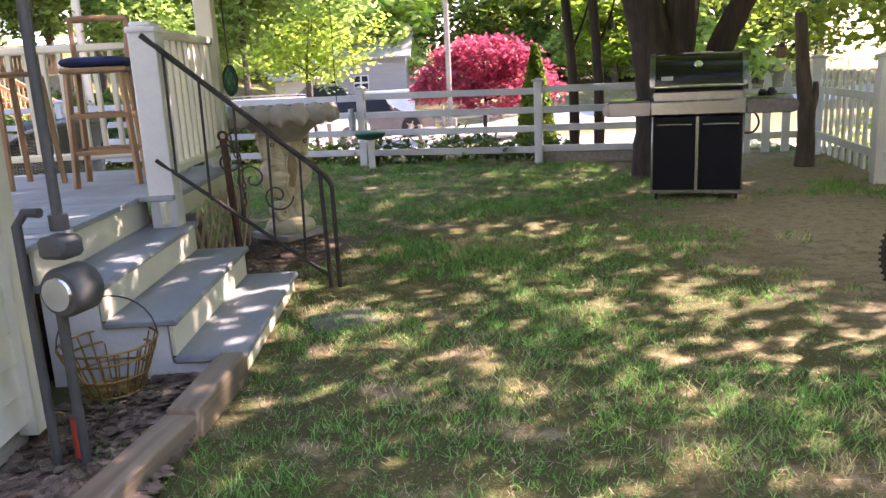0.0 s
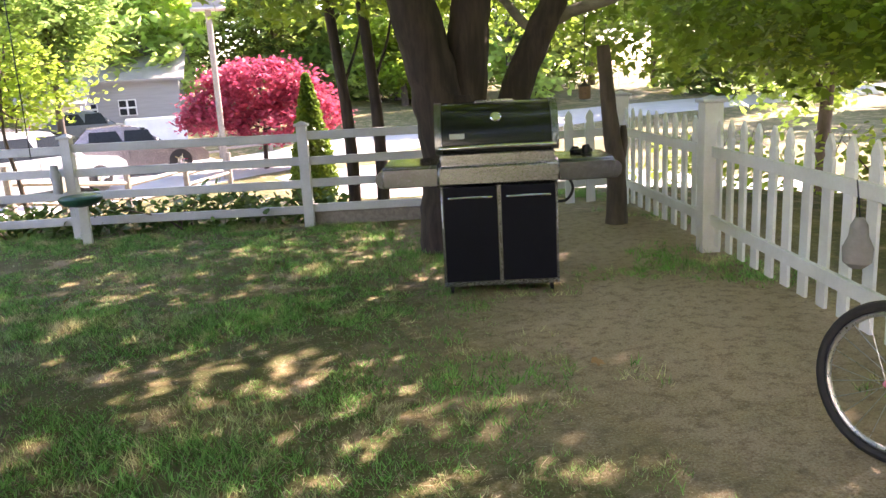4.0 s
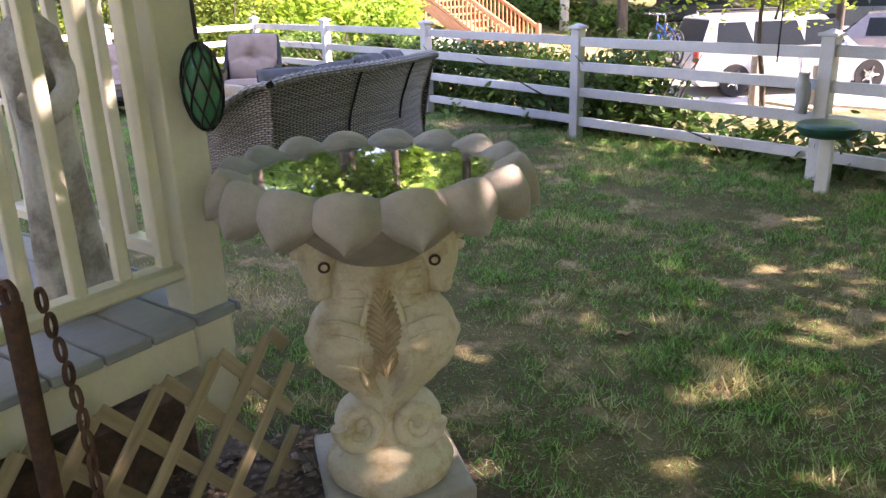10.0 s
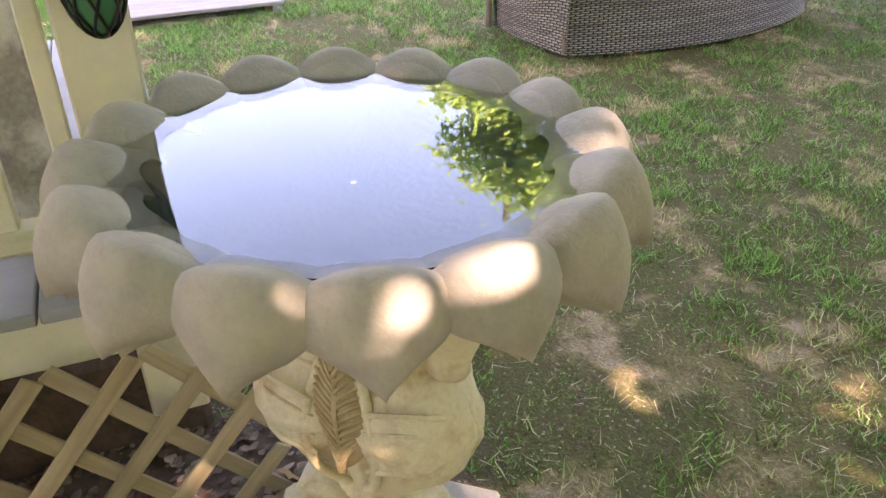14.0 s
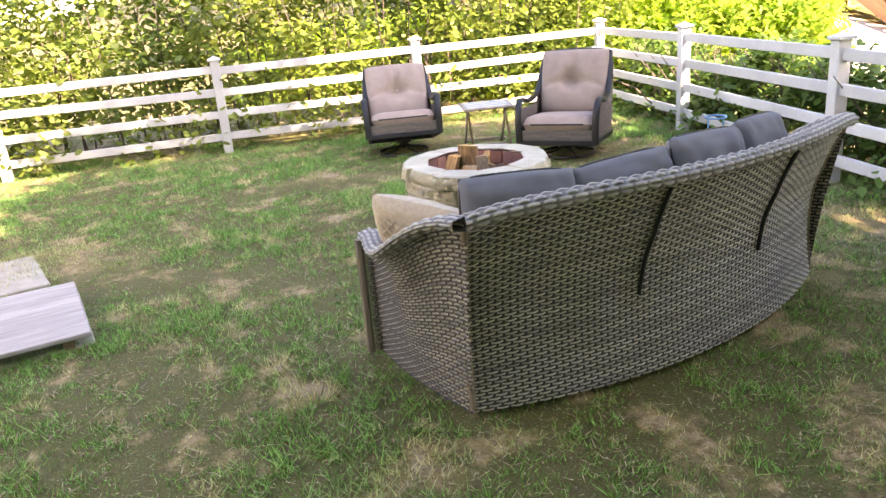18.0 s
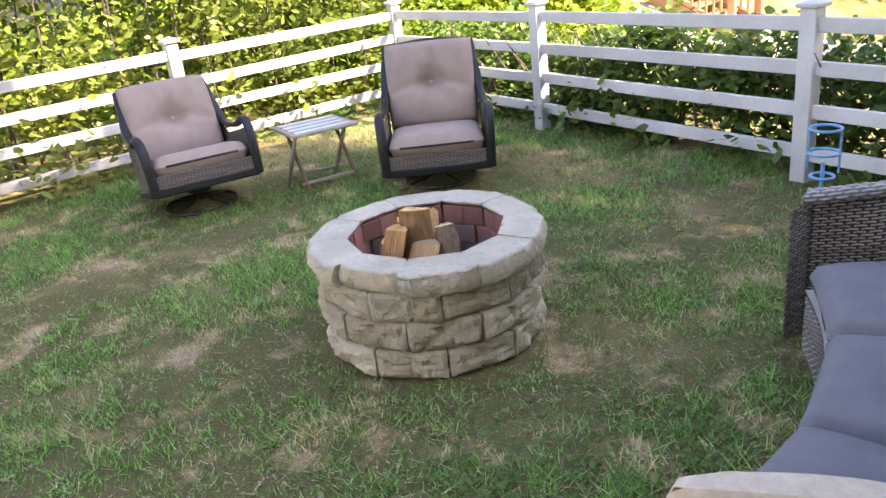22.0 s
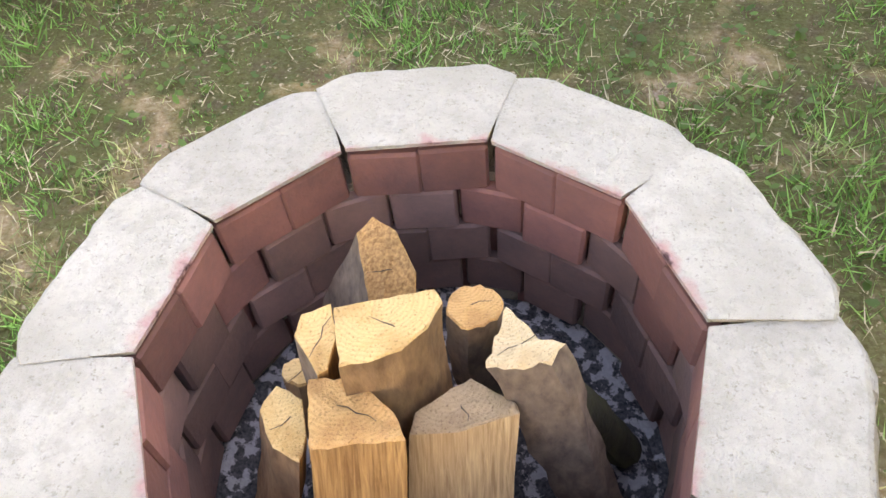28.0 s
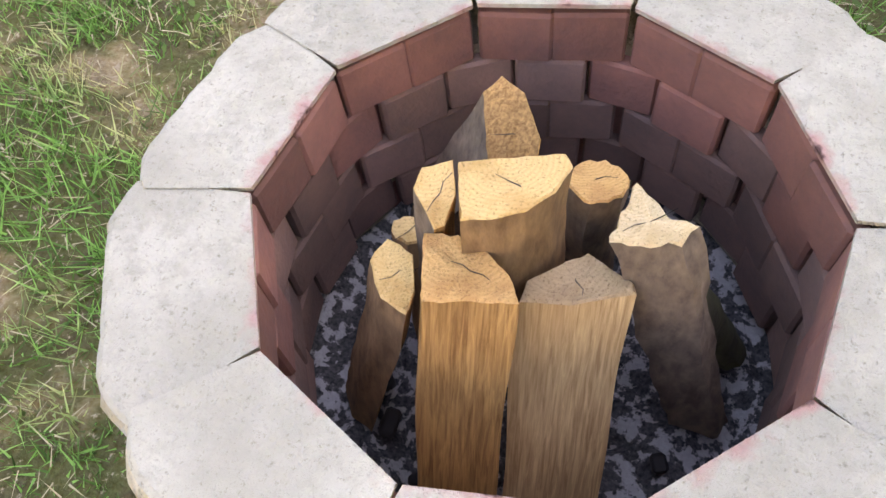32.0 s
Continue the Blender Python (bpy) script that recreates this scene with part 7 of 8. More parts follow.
lump("retaining_wall", Sh().box((6.5, 0.3, 0.8), pose(-15.0, 26.0, 1.41, 0, 0, 36), 0.03), M_STONE, "stone retaining wall on the hillside", "wall")

# ---- utility pole and wires ----
M_POLE = wood_mat("bleached_pole_wood", (0.62, 0.57, 0.51), (0.46, 0.41, 0.36), 2, 14)


def build_pole():
    o = Vector((-11.02, 25.87, gz(-11.02, 25.87)))
    t = thing("utility_pole", o, label="weathered wooden utility pole with transformer box", category="pole")
    part("pole", Sh().tube([(0, 0, -0.5), (0, 0, 9.5)], [0.15, 0.11], 12), M_POLE, t)
    part("crossarm", Sh().box((2.0, 0.1, 0.12), pose(0, 0, 9.0, 0, 0, 30), 0.01), M_GREYWOOD, t)
    part("junction_box", Sh().box((0.2, 0.2, 0.45), pose(0.15, -0.12, 4.4), 0.02), M_SIDING2, t)
    part("guy_wire", Sh().tube([(0, 0, 8.5), (-2.2, -0.5, 0.2)], 0.012, 4), M_FRAME, t)
    return o


po = build_pole()
for k, (b, z0, z1, sag) in enumerate((((-33.1, 23.9), 4.59, 5.72, 0.30), ((-33.2, 23.9), 4.19, 4.88, 0.30), ((-34, 24), 7.6, 8.0, 0.5), ((-40, 20), 8.6, 9.2, 0.6), ((-2.5, 43), 7.4, 6.5, 0.5), ((6, 47), 8.6, 9.0, 0.7), ((-3.5, 43), 5.2, 3.6, 0.3))):
    pts = []
    for i in range(25):
        u = i / 24
        pts.append((po.x + (b[0] - po.x) * u, po.y + (b[1] - po.y) * u, po.z + z0 + (z1 - z0) * u - sag * 4 * u * (1 - u)))
    lump("overhead_wire", Sh().tube(pts, 0.018, 5), M_SIDING2 if k < 2 else M_FRAME, "sagging overhead utility wire", "wire", "overhead wires")


# ---- parked cars ----
def car(name, at, rz, paint, L, H, W, label, suv=True):
    """A parked car; the nose points along +x."""
    t = thing(name, at, rz, label=label, category="car", group="parked cars")
    hw = W / 2
    if suv:
        prof = [(-L / 2, 0.35), (-L / 2 - 0.03, 0.7), (-L / 2 + 0.05, 0.95), (-L / 2 + 0.1, 1.0), (L / 2 - 1.15, 0.98), (L / 2 - 0.25, 0.86), (L / 2 - 0.03, 0.7), (L / 2, 0.4), (L / 2 - 0.1, 0.25), (-L / 2 + 0.1, 0.25)]
        cab = [(-L / 2 + 0.08, 0.98), (-L / 2 + 0.30, H - 0.06), (-L / 2 + 0.6, H), (0.15, H), (0.45, H - 0.06), (L / 2 - 1.15, 0.97)]
    else:
        prof = [(-L / 2, 0.35), (-L / 2, 0.7), (-L / 2 + 0.1, 0.88), (L / 2 - 1.1, 0.86), (L / 2 - 0.25, 0.72), (L / 2, 0.55), (L / 2, 0.3), (-L / 2 + 0.1, 0.22)]
        cab = [(-L / 2 + 0.5, 0.87), (-L / 2 + 1.1, H - 0.05), (-0.3, H), (0.25, H - 0.06), (L / 2 - 1.15, 0.85)]
    b = Sh().prism(prof, -hw, hw)
    b.v = [(x, z * (1 - 0.04 * (y > 0.8)), y) for x, y, z in b.v]
    body = part("body", b, paint, t, smooth=30)
    c = Sh()
    n = len(cab)
    for sy in (-1, 1):
        c.v += [(x, sy * (hw - 0.05 - 0.20 * (z - 0.9)), z) for x, z in cab]
    c.f = [tuple(range(n)), tuple(range(n, 2 * n))[::-1]] + [(i, n + i, n + (i + 1) % n, (i + 1) % n) for i in range(n)]
    part("cabin", c, paint, body, smooth=30)
    z0, z1 = cab[0][1] + 0.05, H - 0.14
    for sy in (-1, 1):
        xs = [(-L / 2 + 0.42, -L / 2 + 1.15), (-L / 2 + 1.22, -0.08), (0.0, L / 2 - 1.55)] if suv else [(-L / 2 + 1.1, -0.25), (-0.17, L / 2 - 1.6)]
        for x0, x1 in xs:
            g = Sh()
            yy0, yy1 = sy * (hw - 0.05 - 0.20 * (z0 - 0.9) + 0.006), sy * (hw - 0.05 - 0.20 * (z1 - 0.9) + 0.006)
            g.add([(x0, yy0, z0), (x1 + 0.12, yy0, z0), (x1 - 0.1, yy1, z1), (x0 + 0.05, yy1, z1), (x0, yy0 - sy * .02, z0), (x1 + .12, yy0 - sy * .02, z0), (x1 - .1, yy1 - sy * .02, z1), (x0 + .05, yy1 - sy * .02, z1)], [(0, 1, 2, 3), (7, 6, 5, 4), (0, 4, 5, 1), (1, 5, 6, 2), (2, 6, 7, 3), (3, 7, 4, 0)])
            part("side_window", g, M_GLASS, t, smooth=0)
        part("door_seam", Sh().box((0.012, 0.012, 0.6), pose(-0.05, sy * hw, 0.65), 0.002), M_FRAME, body)
        part("mirror", Sh().box((0.12, 0.18, 0.12), pose(L / 2 - 1.5, sy * (hw + 0.08), 1.02), 0.03), paint, body)
        part("headlight", Sh().box((0.16, 0.3, 0.14), pose(L / 2 - 0.14, sy * (hw - 0.2), 0.72), 0.03), M_CHROME, body)
        part("taillight", Sh().box((0.08, 0.18, 0.28), pose(-L / 2 + 0.01, sy * (hw - 0.11), 0.86), 0.02), plain("tail_red", (0.4, 0.02, 0.02), 0.3), body)
    i = len(cab) - 2
    for (p, q, nm) in ((cab[i], cab[i + 1], "windscreen"), (cab[0], cab[1], "rear_window")):
        g = Sh()
        d = 0.012 if nm == "windscreen" else -0.012
        w0, w1 = hw - 0.12, hw - 0.22
        a, e = (q, p) if nm == "windscreen" else (p, q)
        g.add([(a[0] * 0.97 + e[0] * 0.03 + d, -w0, a[1] + 0.04), (a[0] * 0.97 + e[0] * 0.03 + d, w0, a[1] + 0.04), (e[0] + d, w1, e[1] - 0.03), (e[0] + d, -w1, e[1] - 0.03)], [(0, 1, 2, 3)])
        g.v += [(x - d * 2, y, z - 0.01) for x, y, z in g.v[:4]]
        g.f += [(7, 6, 5, 4), (0, 4, 5, 1), (1, 5, 6, 2), (2, 6, 7, 3), (3, 7, 4, 0)]
        part(nm, g, M_GLASS, t, smooth=0)
    for x in (-L / 2 + 0.85, L / 2 - 0.85):
        for sy in (-1, 1):
            w = part("wheel", Sh().lathe([(0.20, -0.10), (0.33, -0.10), (0.35, -0.06), (0.35, 0.06), (0.33, 0.10), (0.20, 0.10)], 24, pose(x, sy * (hw - 0.08), 0.35, 90)), M_RUBBER, t)
            part("rim", Sh().lathe([(0.06, 0.105), (0.20, 0.09), (0.215, 0.10), (0.215, -0.10), (0.05, -0.09)], 20, pose(x, sy * (hw - 0.08), 0.35, -90 * sy)), M_CHROME, w)
            for k in range(5):
                g = k * 1.2566
                part("rim_spoke", Sh().tube([(x, sy * (hw + 0.025), 0.35), (x + 0.2 * math.cos(g), sy * (hw + 0.02), 0.35 + 0.2 * math.sin(g))], 0.025, 5), M_CHROME, w)
    part("bumper", Sh().box((0.14, W - 0.1, 0.22), pose(-L / 2 - 0.01, 0, 0.45), 0.04), paint, body)
    if suv:
        for sy in (-1, 1):
            part("roof_rail", Sh().tube(curve([(-L / 2 + 0.6, sy * (hw - 0.25), H), (-L / 2 + 0.7, sy * (hw - 0.25), H + 0.06), (0.1, sy * (hw - 0.25), H + 0.06), (0.2, sy * (hw - 0.25), H)], 4), 0.018, 6), M_FRAME, t)
    return t


SUV_C = (-4.05, 23.05)
car("parked_suv", (*SUV_C, gz(*SUV_C) + 0.03), 41, plain("white_car", (0.55, 0.56, 0.57), 0.25, 0, 0.5, 0.5), 4.7, 1.68, 1.85, "white sport utility car parked on the road")
car("parked_car", (-1.95, 27.6, gz(-1.95, 27.6) + 0.05), 8, plain("mauve_car", (0.30, 0.26, 0.28), 0.25, 0.5, 0.5, 0.5), 4.5, 1.5, 1.75, "grey-mauve car parked behind the white one", suv=False)
car("parked_car", (-4.4, 37.4, gz(-4.4, 37.4) + 0.05), 10, plain("slate_car", (0.16, 0.18, 0.20), 0.3, 0.4), 4.4, 1.5, 1.75, "dark grey car parked by the far house", suv=False)
car("parked_car", (-9.2, 33.0, gz(-9.2, 33.0) + 0.03), 15, plain("dark_car", (0.05, 0.055, 0.06), 0.3, 0.3), 4.4, 1.5, 1.75, "dark car parked under the trees", suv=False)


def build_trailer():
    t = thing("white_trailer", (-1.5, 33.7, gz(-1.5, 33.7)), 5, label="white enclosed utility trailer on small wheels", category="trailer")
    part("box", Sh().box((2.2, 1.4, 1.15), pose(0, 0, 0.78), 0.05), M_WHITE, t)
    for x in (-0.4, 0.4):
        part("wheel", Sh().lathe([(0.05, -0.08), (0.22, -0.08), (0.22, 0.08), (0.05, 0.08)], 16, pose(x, -0.66, 0.22, 90)), M_RUBBER, t)
    part("hitch", Sh().tube([(-1.1, 0, 0.35), (-1.8, 0, 0.35)], 0.04, 6), M_FRAME, t)


build_trailer()
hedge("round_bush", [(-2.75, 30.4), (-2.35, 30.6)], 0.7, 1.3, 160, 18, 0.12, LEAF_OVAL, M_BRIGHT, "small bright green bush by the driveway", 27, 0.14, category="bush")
lump("road_sign", Sh().box((0.32, 0.02, 0.42), pose(0, 0, 1.2), 0.004).tube([(0, 0, -0.2), (0, 0, 1.4)], 0.02, 6), M_SIDING2, "small pale sign on a thin post", "sign", m=pose(-2.0, 29.4, gz(-2, 29.4)))


def split_rail(pts, label):
    o = Vector((*pts[0], gz(*pts[0])))
    t = thing("split_rail_fence", o, label=label, category="fence")
    r = random.Random(4)
    for i, p in enumerate(pts):
        q = Vector((*p, gz(*p))) - o
        part("post", Sh().tube([(q.x, q.y, q.z - 0.2), (q.x + r.uniform(-.03, .03), q.y, q.z + 0.85)], [0.075, 0.065], 7), M_GREYWOOD, t)
        if i:
            a = Vector((*pts[i - 1], gz(*pts[i - 1]))) - o
            for z in (0.28, 0.62):
                part("rail", Sh().tube([(a.x, a.y, a.z + z + r.uniform(-.06, .06)), (q.x, q.y, q.z + z + r.uniform(-.06, .06))], [0.055, 0.045], 6), M_GREYWOOD, t)


split_rail([(-2.6, 15.4), (-2.0, 16.4), (-1.2, 18.6), (-0.1, 20.6), (0.9, 22.6)], "weathered split-rail fence beside the road")
split_rail([(-1.0, 30.2), (0.8, 30.8), (2.6, 31.4), (4.6, 32.0)], "weathered split-rail fence along the driveway")


def build_birdhouse():
    o = (0.84, 23.8, gz(0.84, 23.8))
    t = thing("birdhouse_pole", o, label="dark-roofed birdhouse box on a tall pale pole", category="birdhouse")
    part("pole", Sh().tube([(0, 0, -0.3), (0, 0, 4.60)], 0.085, 10), M_GREYWOOD, t)
    b = part("box", Sh().box((0.78, 0.6, 0.42), pose(0, 0, 4.75), 0.02), M_SIDING, t)
    part("roof", Sh().box((0.92, 0.74, 0.36), pose(0, 0, 5.14), 0.03), M_SHUTTER, b)
    part("ledge", Sh().box((0.9, 0.7, 0.05), pose(0, 0, 4.55), 0.01), M_SIDING2, b)


build_birdhouse()


def build_playground():
    t = thing("playground_set", (40.5, 34, gz(40.5, 34)), 20, label="bright blue and orange playground set in the distance", category="playground")
    blue, orange, yellow = plain("play_blue", (0.02, 0.07, 0.5), 0.4), plain("play_orange", (0.75, 0.18, 0.03), 0.4), plain("play_yellow", (0.75, 0.5, 0.05), 0.4)
    for x in (-0.6, 0.6):
        for y in (-0.6, 0.6):
            part("post", Sh().tube([(x, y, -0.2), (x, y, 2.0)], 0.06, 8), orange, t)
    part("platform", Sh().box((1.4, 1.4, 0.1), pose(0, 0, 0.9), 0.02), blue, t)
    part("roof", Sh().lathe([(1.0, 1.9), (0.05, 2.5)], 4), blue, t)
    part("slide", Sh().sheet(lambda u, v: (-0.7 - 1.8 * u, (v - 0.5) * 0.6, 0.95 * (1 - u) ** 1.3 + 0.15 + 0.25 * (2 * v - 1) ** 4), 10, 8), blue, t)
    part("panel", Sh().box((0.06, 1.1, 0.6), pose(0.6, 0, 1.25), 0.02), yellow, t)
    part("panel", Sh().box((1.1, 0.06, 0.6), pose(0, 0.6, 1.25), 0.02), orange, t)


build_playground()

# ---- bicycles by the picket fence ----
def torus_ring(r, tube, n=40, k=8):
    return Sh().tube([(r * math.cos(6.28318 * i / n), 0, r * math.sin(6.28318 * i / n)) for i in range(n)], tube, k, closed=True)


def build_wheel(parent, x, r, knob=False):
    w = part("wheel", torus_ring(r - 0.022, 0.022, 44, 8), M_RUBBER, parent, "black rubber tyre on a pale rim", m=pose(x, 0, r))
    part("rim", torus_ring(r - 0.05, 0.011, 44, 6), M_ALU, w)
    part("hub", Sh().lathe([(0.012, -0.05), (0.022, -0.04), (0.014, -0.03), (0.014, 0.03), (0.022, 0.04), (0.012, 0.05)], 12, pose(0, 0, 0, 90)), M_CHROME, w)
    for i in range(24):
        g = 6.28318 * i / 24
        q = g + (0.35 if i % 2 else -0.35)
        sy = 0.035 if i % 4 < 2 else -0.035
        part("spoke", Sh().tube([(0.02 * math.cos(q), sy, 0.02 * math.sin(q)), ((r - 0.055) * math.cos(g), 0, (r - 0.055) * math.sin(g))], 0.0013, 4, cap=False), M_ALU, w)
    if knob:
        s = Sh()
        for i in range(64):
            g = 6.28318 * i / 64
            for sy in (-0.012, 0.012):
                s.box((0.012, 0.012, 0.014), pose(0, sy, 0) @ Matrix.Rotation(-g + 0.04 * sy * 80, 4, "Y") @ pose(r - 0.002, 0, 0, 0, 90, 0), 0.002)
        part("tread", s, M_RUBBER, w, smooth=0)
    return w


M_ALU = plain("alloy", (0.62, 0.63, 0.64), 0.3, 0.9)


def build_bike(at, rz, lean, paint, label, r=0.325, wb=1.05, cruiser=True, steer=0.0):
    t = thing("bicycle", at, rz, label=label, category="bicycle", group="bicycles by the fence", rx=lean)
    build_wheel(t, 0, r, not cruiser)
    bb, rear = Vector((0.43, 0, 0.29)), Vector((0, 0, r))
    head_t, head_b = Vector((wb - 0.24, 0, 0.86)), Vector((wb - 0.19, 0, 0.66))
    seat_t = Vector((0.25, 0, 0.72))
    R = 0.017
    fr = Sh()
    if cruiser:
        fr.tube(curve([head_b, (0.66, 0, 0.42), bb], 6), R * 1.15, 10)
        fr.tube(curve([head_t - Vector((0, 0, .03)), (0.62, 0, 0.55), (0.36, 0, 0.42)], 6), R, 10)
    else:
        fr.tube([head_b, bb], R * 1.35, 10)
        fr.tube([head_t - Vector((0, 0, .04)), seat_t - Vector((0, 0, .06))], R * 1.1, 10)
    fr.tube([bb, seat_t], R, 10)
    fr.tube([head_b, head_t], R * 1.2, 12)
    for sy in (-1, 1):
        fr.tube([bb + Vector((0, sy * 0.03, 0)), (0.15, sy * 0.05, r - 0.01), rear + Vector((0, sy * 0.058, 0))], R * 0.6, 8)
        fr.tube([seat_t + Vector((0, sy * 0.02, -0.05)), (0.12, sy * 0.05, 0.55), rear + Vector((0, sy * 0.058, 0))], R * 0.55, 8)
    part("frame", fr, paint, t, smooth=60)
    # front end, turned a little
    f = part("fork", Sh().tube(curve([head_b, (wb - 0.165, 0, 0.60)], 2), R * 1.2, 10), paint, t, smooth=60)
    fk = Sh()
    for sy in (-1, 1):
        fk.tube(curve([(wb - 0.17, sy * 0.025, 0.62), (wb - 0.14, sy * 0.055, 0.56), (wb - 0.08, sy * 0.057, 0.45), (wb, sy * 0.057, r)], 5), [R * 1.05] * 11 + [R * 0.8] * 5, 9)
    part("fork_blades", fk, paint, t, smooth=60)
    build_wheel(t, wb, r, not cruiser)
    part("stem", Sh().tube([head_t, head_t + Vector((-0.02, 0, 0.10)), head_t + Vector((0.05, 0, 0.14))], 0.014, 8), M_CHROME, t)
    c = head_t + Vector((0.05, 0, 0.14))
    if cruiser:
        pts = [(c.x - 0.22, 0.33, c.z + 0.12), (c.x - 0.08, 0.30, c.z + 0.14), (c.x + 0.03, 0.16, c.z + 0.07), (c.x, 0, c.z), (c.x + 0.03, -0.16, c.z + 0.07), (c.x - 0.08, -0.30, c.z + 0.14), (c.x - 0.22, -0.33, c.z + 0.12)]
    else:
        pts = [(c.x - 0.05, 0.31, c.z + 0.04), (c.x, 0.15, c.z + 0.03), (c.x, 0, c.z), (c.x, -0.15, c.z + 0.03), (c.x - 0.05, -0.31, c.z + 0.04)]
    part("handlebar", Sh().tube(curve(pts, 6), 0.011, 8), M_CHROME, t)
    for k in (0, -1):
        a, b = Vector(pts[k]), Vector(pts[1 if k == 0 else -2])
        d = (b - a).normalized()
        part("grip", Sh().tube([a - d * 0.01, a + d * 0.02, a + d * 0.11, a + d * 0.12], [0.014, 0.018, 0.018, 0.014], 10), M_RUBBER, t)
        lv = a + d * 0.14
        part("brake_lever", Sh().tube([lv, lv + Vector((0.03, 0, -0.03)), lv - d * 0.09 + Vector((0.04, 0, -0.04))], 0.006, 6), M_FRAME, t)
    for sy in (-1, 1):
        part("cable", Sh().tube(curve([(c.x - 0.06, sy * 0.2, c.z + 0.08), (c.x + 0.10, sy * 0.12, c.z + 0.06), (c.x + 0.09, sy * 0.04, c.z - 0.14), (head_b.x + 0.02, sy * 0.02, head_b.z + 0.02)], 6), 0.003, 5), M_RUBBER, t)
    part("seat_post", Sh().tube([seat_t - Vector((0, 0, 0.02)), (0.22, 0, 0.86)], 0.013, 8), M_CHROME, t)
    part("saddle", Sh().sheet(lambda u, v: (0.08 + 0.28 * u, (0.085 * (1 - u) ** 1.4 + 0.022) * math.cos(6.28318 * v), 0.885 + 0.03 * math.sin(6.28318 * v) - 0.015 * u + 0.02 * (1 - u) ** 3), 12, 14), M_FRAME, t, "dark padded saddle", smooth=80)
    cr = part("chainring", torus_ring(0.085, 0.006, 28, 5), M_ALU, t, m=pose(bb.x, 0.045, bb.z))
    for sg in (1, -1):
        part("crank", Sh().tube([(0, sg * 0.055 - 0.045, 0), (sg * 0.15, sg * 0.06 - 0.045, -0.06 * sg)], 0.009, 6), M_ALU, cr)
        part("pedal", Sh().box((0.09, 0.08, 0.022), pose(sg * 0.15, sg * 0.11 - 0.045, -0.06 * sg), 0.005), M_FRAME, cr)
    part("chain", Sh().tube([(bb.x, 0.045, bb.z + 0.085), (0, 0.045, r + 0.035)], 0.004, 5).tube([(bb.x, 0.045, bb.z - 0.085), (0, 0.045, r - 0.035)], 0.004, 5), M_FRAME, t)
    if not cruiser:
        part("kickstand", Sh().tube([(wb, 0.06, r), (wb - 0.06, 0.12, 0.12)], 0.008, 6), M_ALU, t)
    return t


build_bike((3.16, 2.80, 0), 104, 6, M_PINK, "pink cruiser bicycle leaning on the picket fence", r=0.31, wb=1.02)
blue_bike = build_bike((2.82, 1.80, 0), 119, -19, M_BLUE, "blue mountain bicycle with knobbly tyres", r=0.35, wb=1.07, cruiser=False)
# two bicycles on the rack behind the white car
SUV_Z = gz(*SUV_C)
for k, off in enumerate((0.28, 0.46)):
    c, s_ = math.cos(radians(41)), math.sin(radians(41))
    x, y = SUV_C[0] - (2.35 + off) * c, SUV_C[1] - (2.35 + off) * s_
    copy_thing(blue_bike, pose(x + 0.5 * s_, y - 0.5 * c, SUV_Z + 0.72, 0, 0, 131))
rack = Sh()
for sy in (-0.2, 0.2):
    rack.tube([(-2.30, sy, 0.55), (-2.95, sy, 0.75)], 0.025, 6)
rack.tube([(-2.95, -0.6, 0.75), (-2.95, 0.6, 0.75)], 0.02, 6).tube([(-2.4, 0, 0.5), (-2.5, 0, 1.4)], 0.03, 6)
lump("bike_rack", rack, M_FRAME, "black bicycle rack behind the white car", "rack", m=pose(*SUV_C, SUV_Z, 0, 0, 41))


# ---- at the porch ----
def build_handrail():
    t = thing("step_handrail", (-0.62, 4.28, 0), label="black wrought-iron step handrail with scrolls", category="handrail")
    inv = Matrix.Translation((0.62, -4.28, 0))
    A, B = Vector((-1.545, 4.09, 1.55)), Vector((-0.62, 4.27, 0.70))
    part("top_bar", Sh().tube([A, B, B + Vector((0.035, 0, -0.06))], 0.016, 8), M_IRON, t, m=inv)
    C, D = Vector((-1.55, 4.09, 0.86)), Vector((-0.64, 4.28, 0.07))
    part("lower_bar", Sh().tube([C, D], 0.012, 8), M_IRON, t, m=inv)
    for p, q in ((B + Vector((0.035, 0, -.06)), Vector((-0.585, 4.28, -0.03))), (B + Vector((-0.03, 0, 0.02)), Vector((-0.64, 4.28, 0.0)))):
        part("post", Sh().tube([p, q], 0.014, 8), M_IRON, t, m=inv)
    for k in range(5):
        u = (k + 0.6) / 5.4
        part("baluster", Sh().tube([A.lerp(B, u), C.lerp(D, u)], 0.008, 6), M_IRON, t, m=inv)
    for k, u in enumerate((0.42, 0.56, 0.7)):
        c = A.lerp(B, u) * 0.45 + C.lerp(D, u) * 0.55
        pts = []
        for i in range(34):
            g = i / 33 * 8.5
            q = 0.012 + 0.010 * g
            pts.append((c.x + q * math.cos(g + k * 2), c.y, c.z + q * math.sin(g + k * 2)))
        part("scroll", Sh().tube(pts, 0.006, 6), M_IRON, t, m=inv)
    return t


build_handrail()


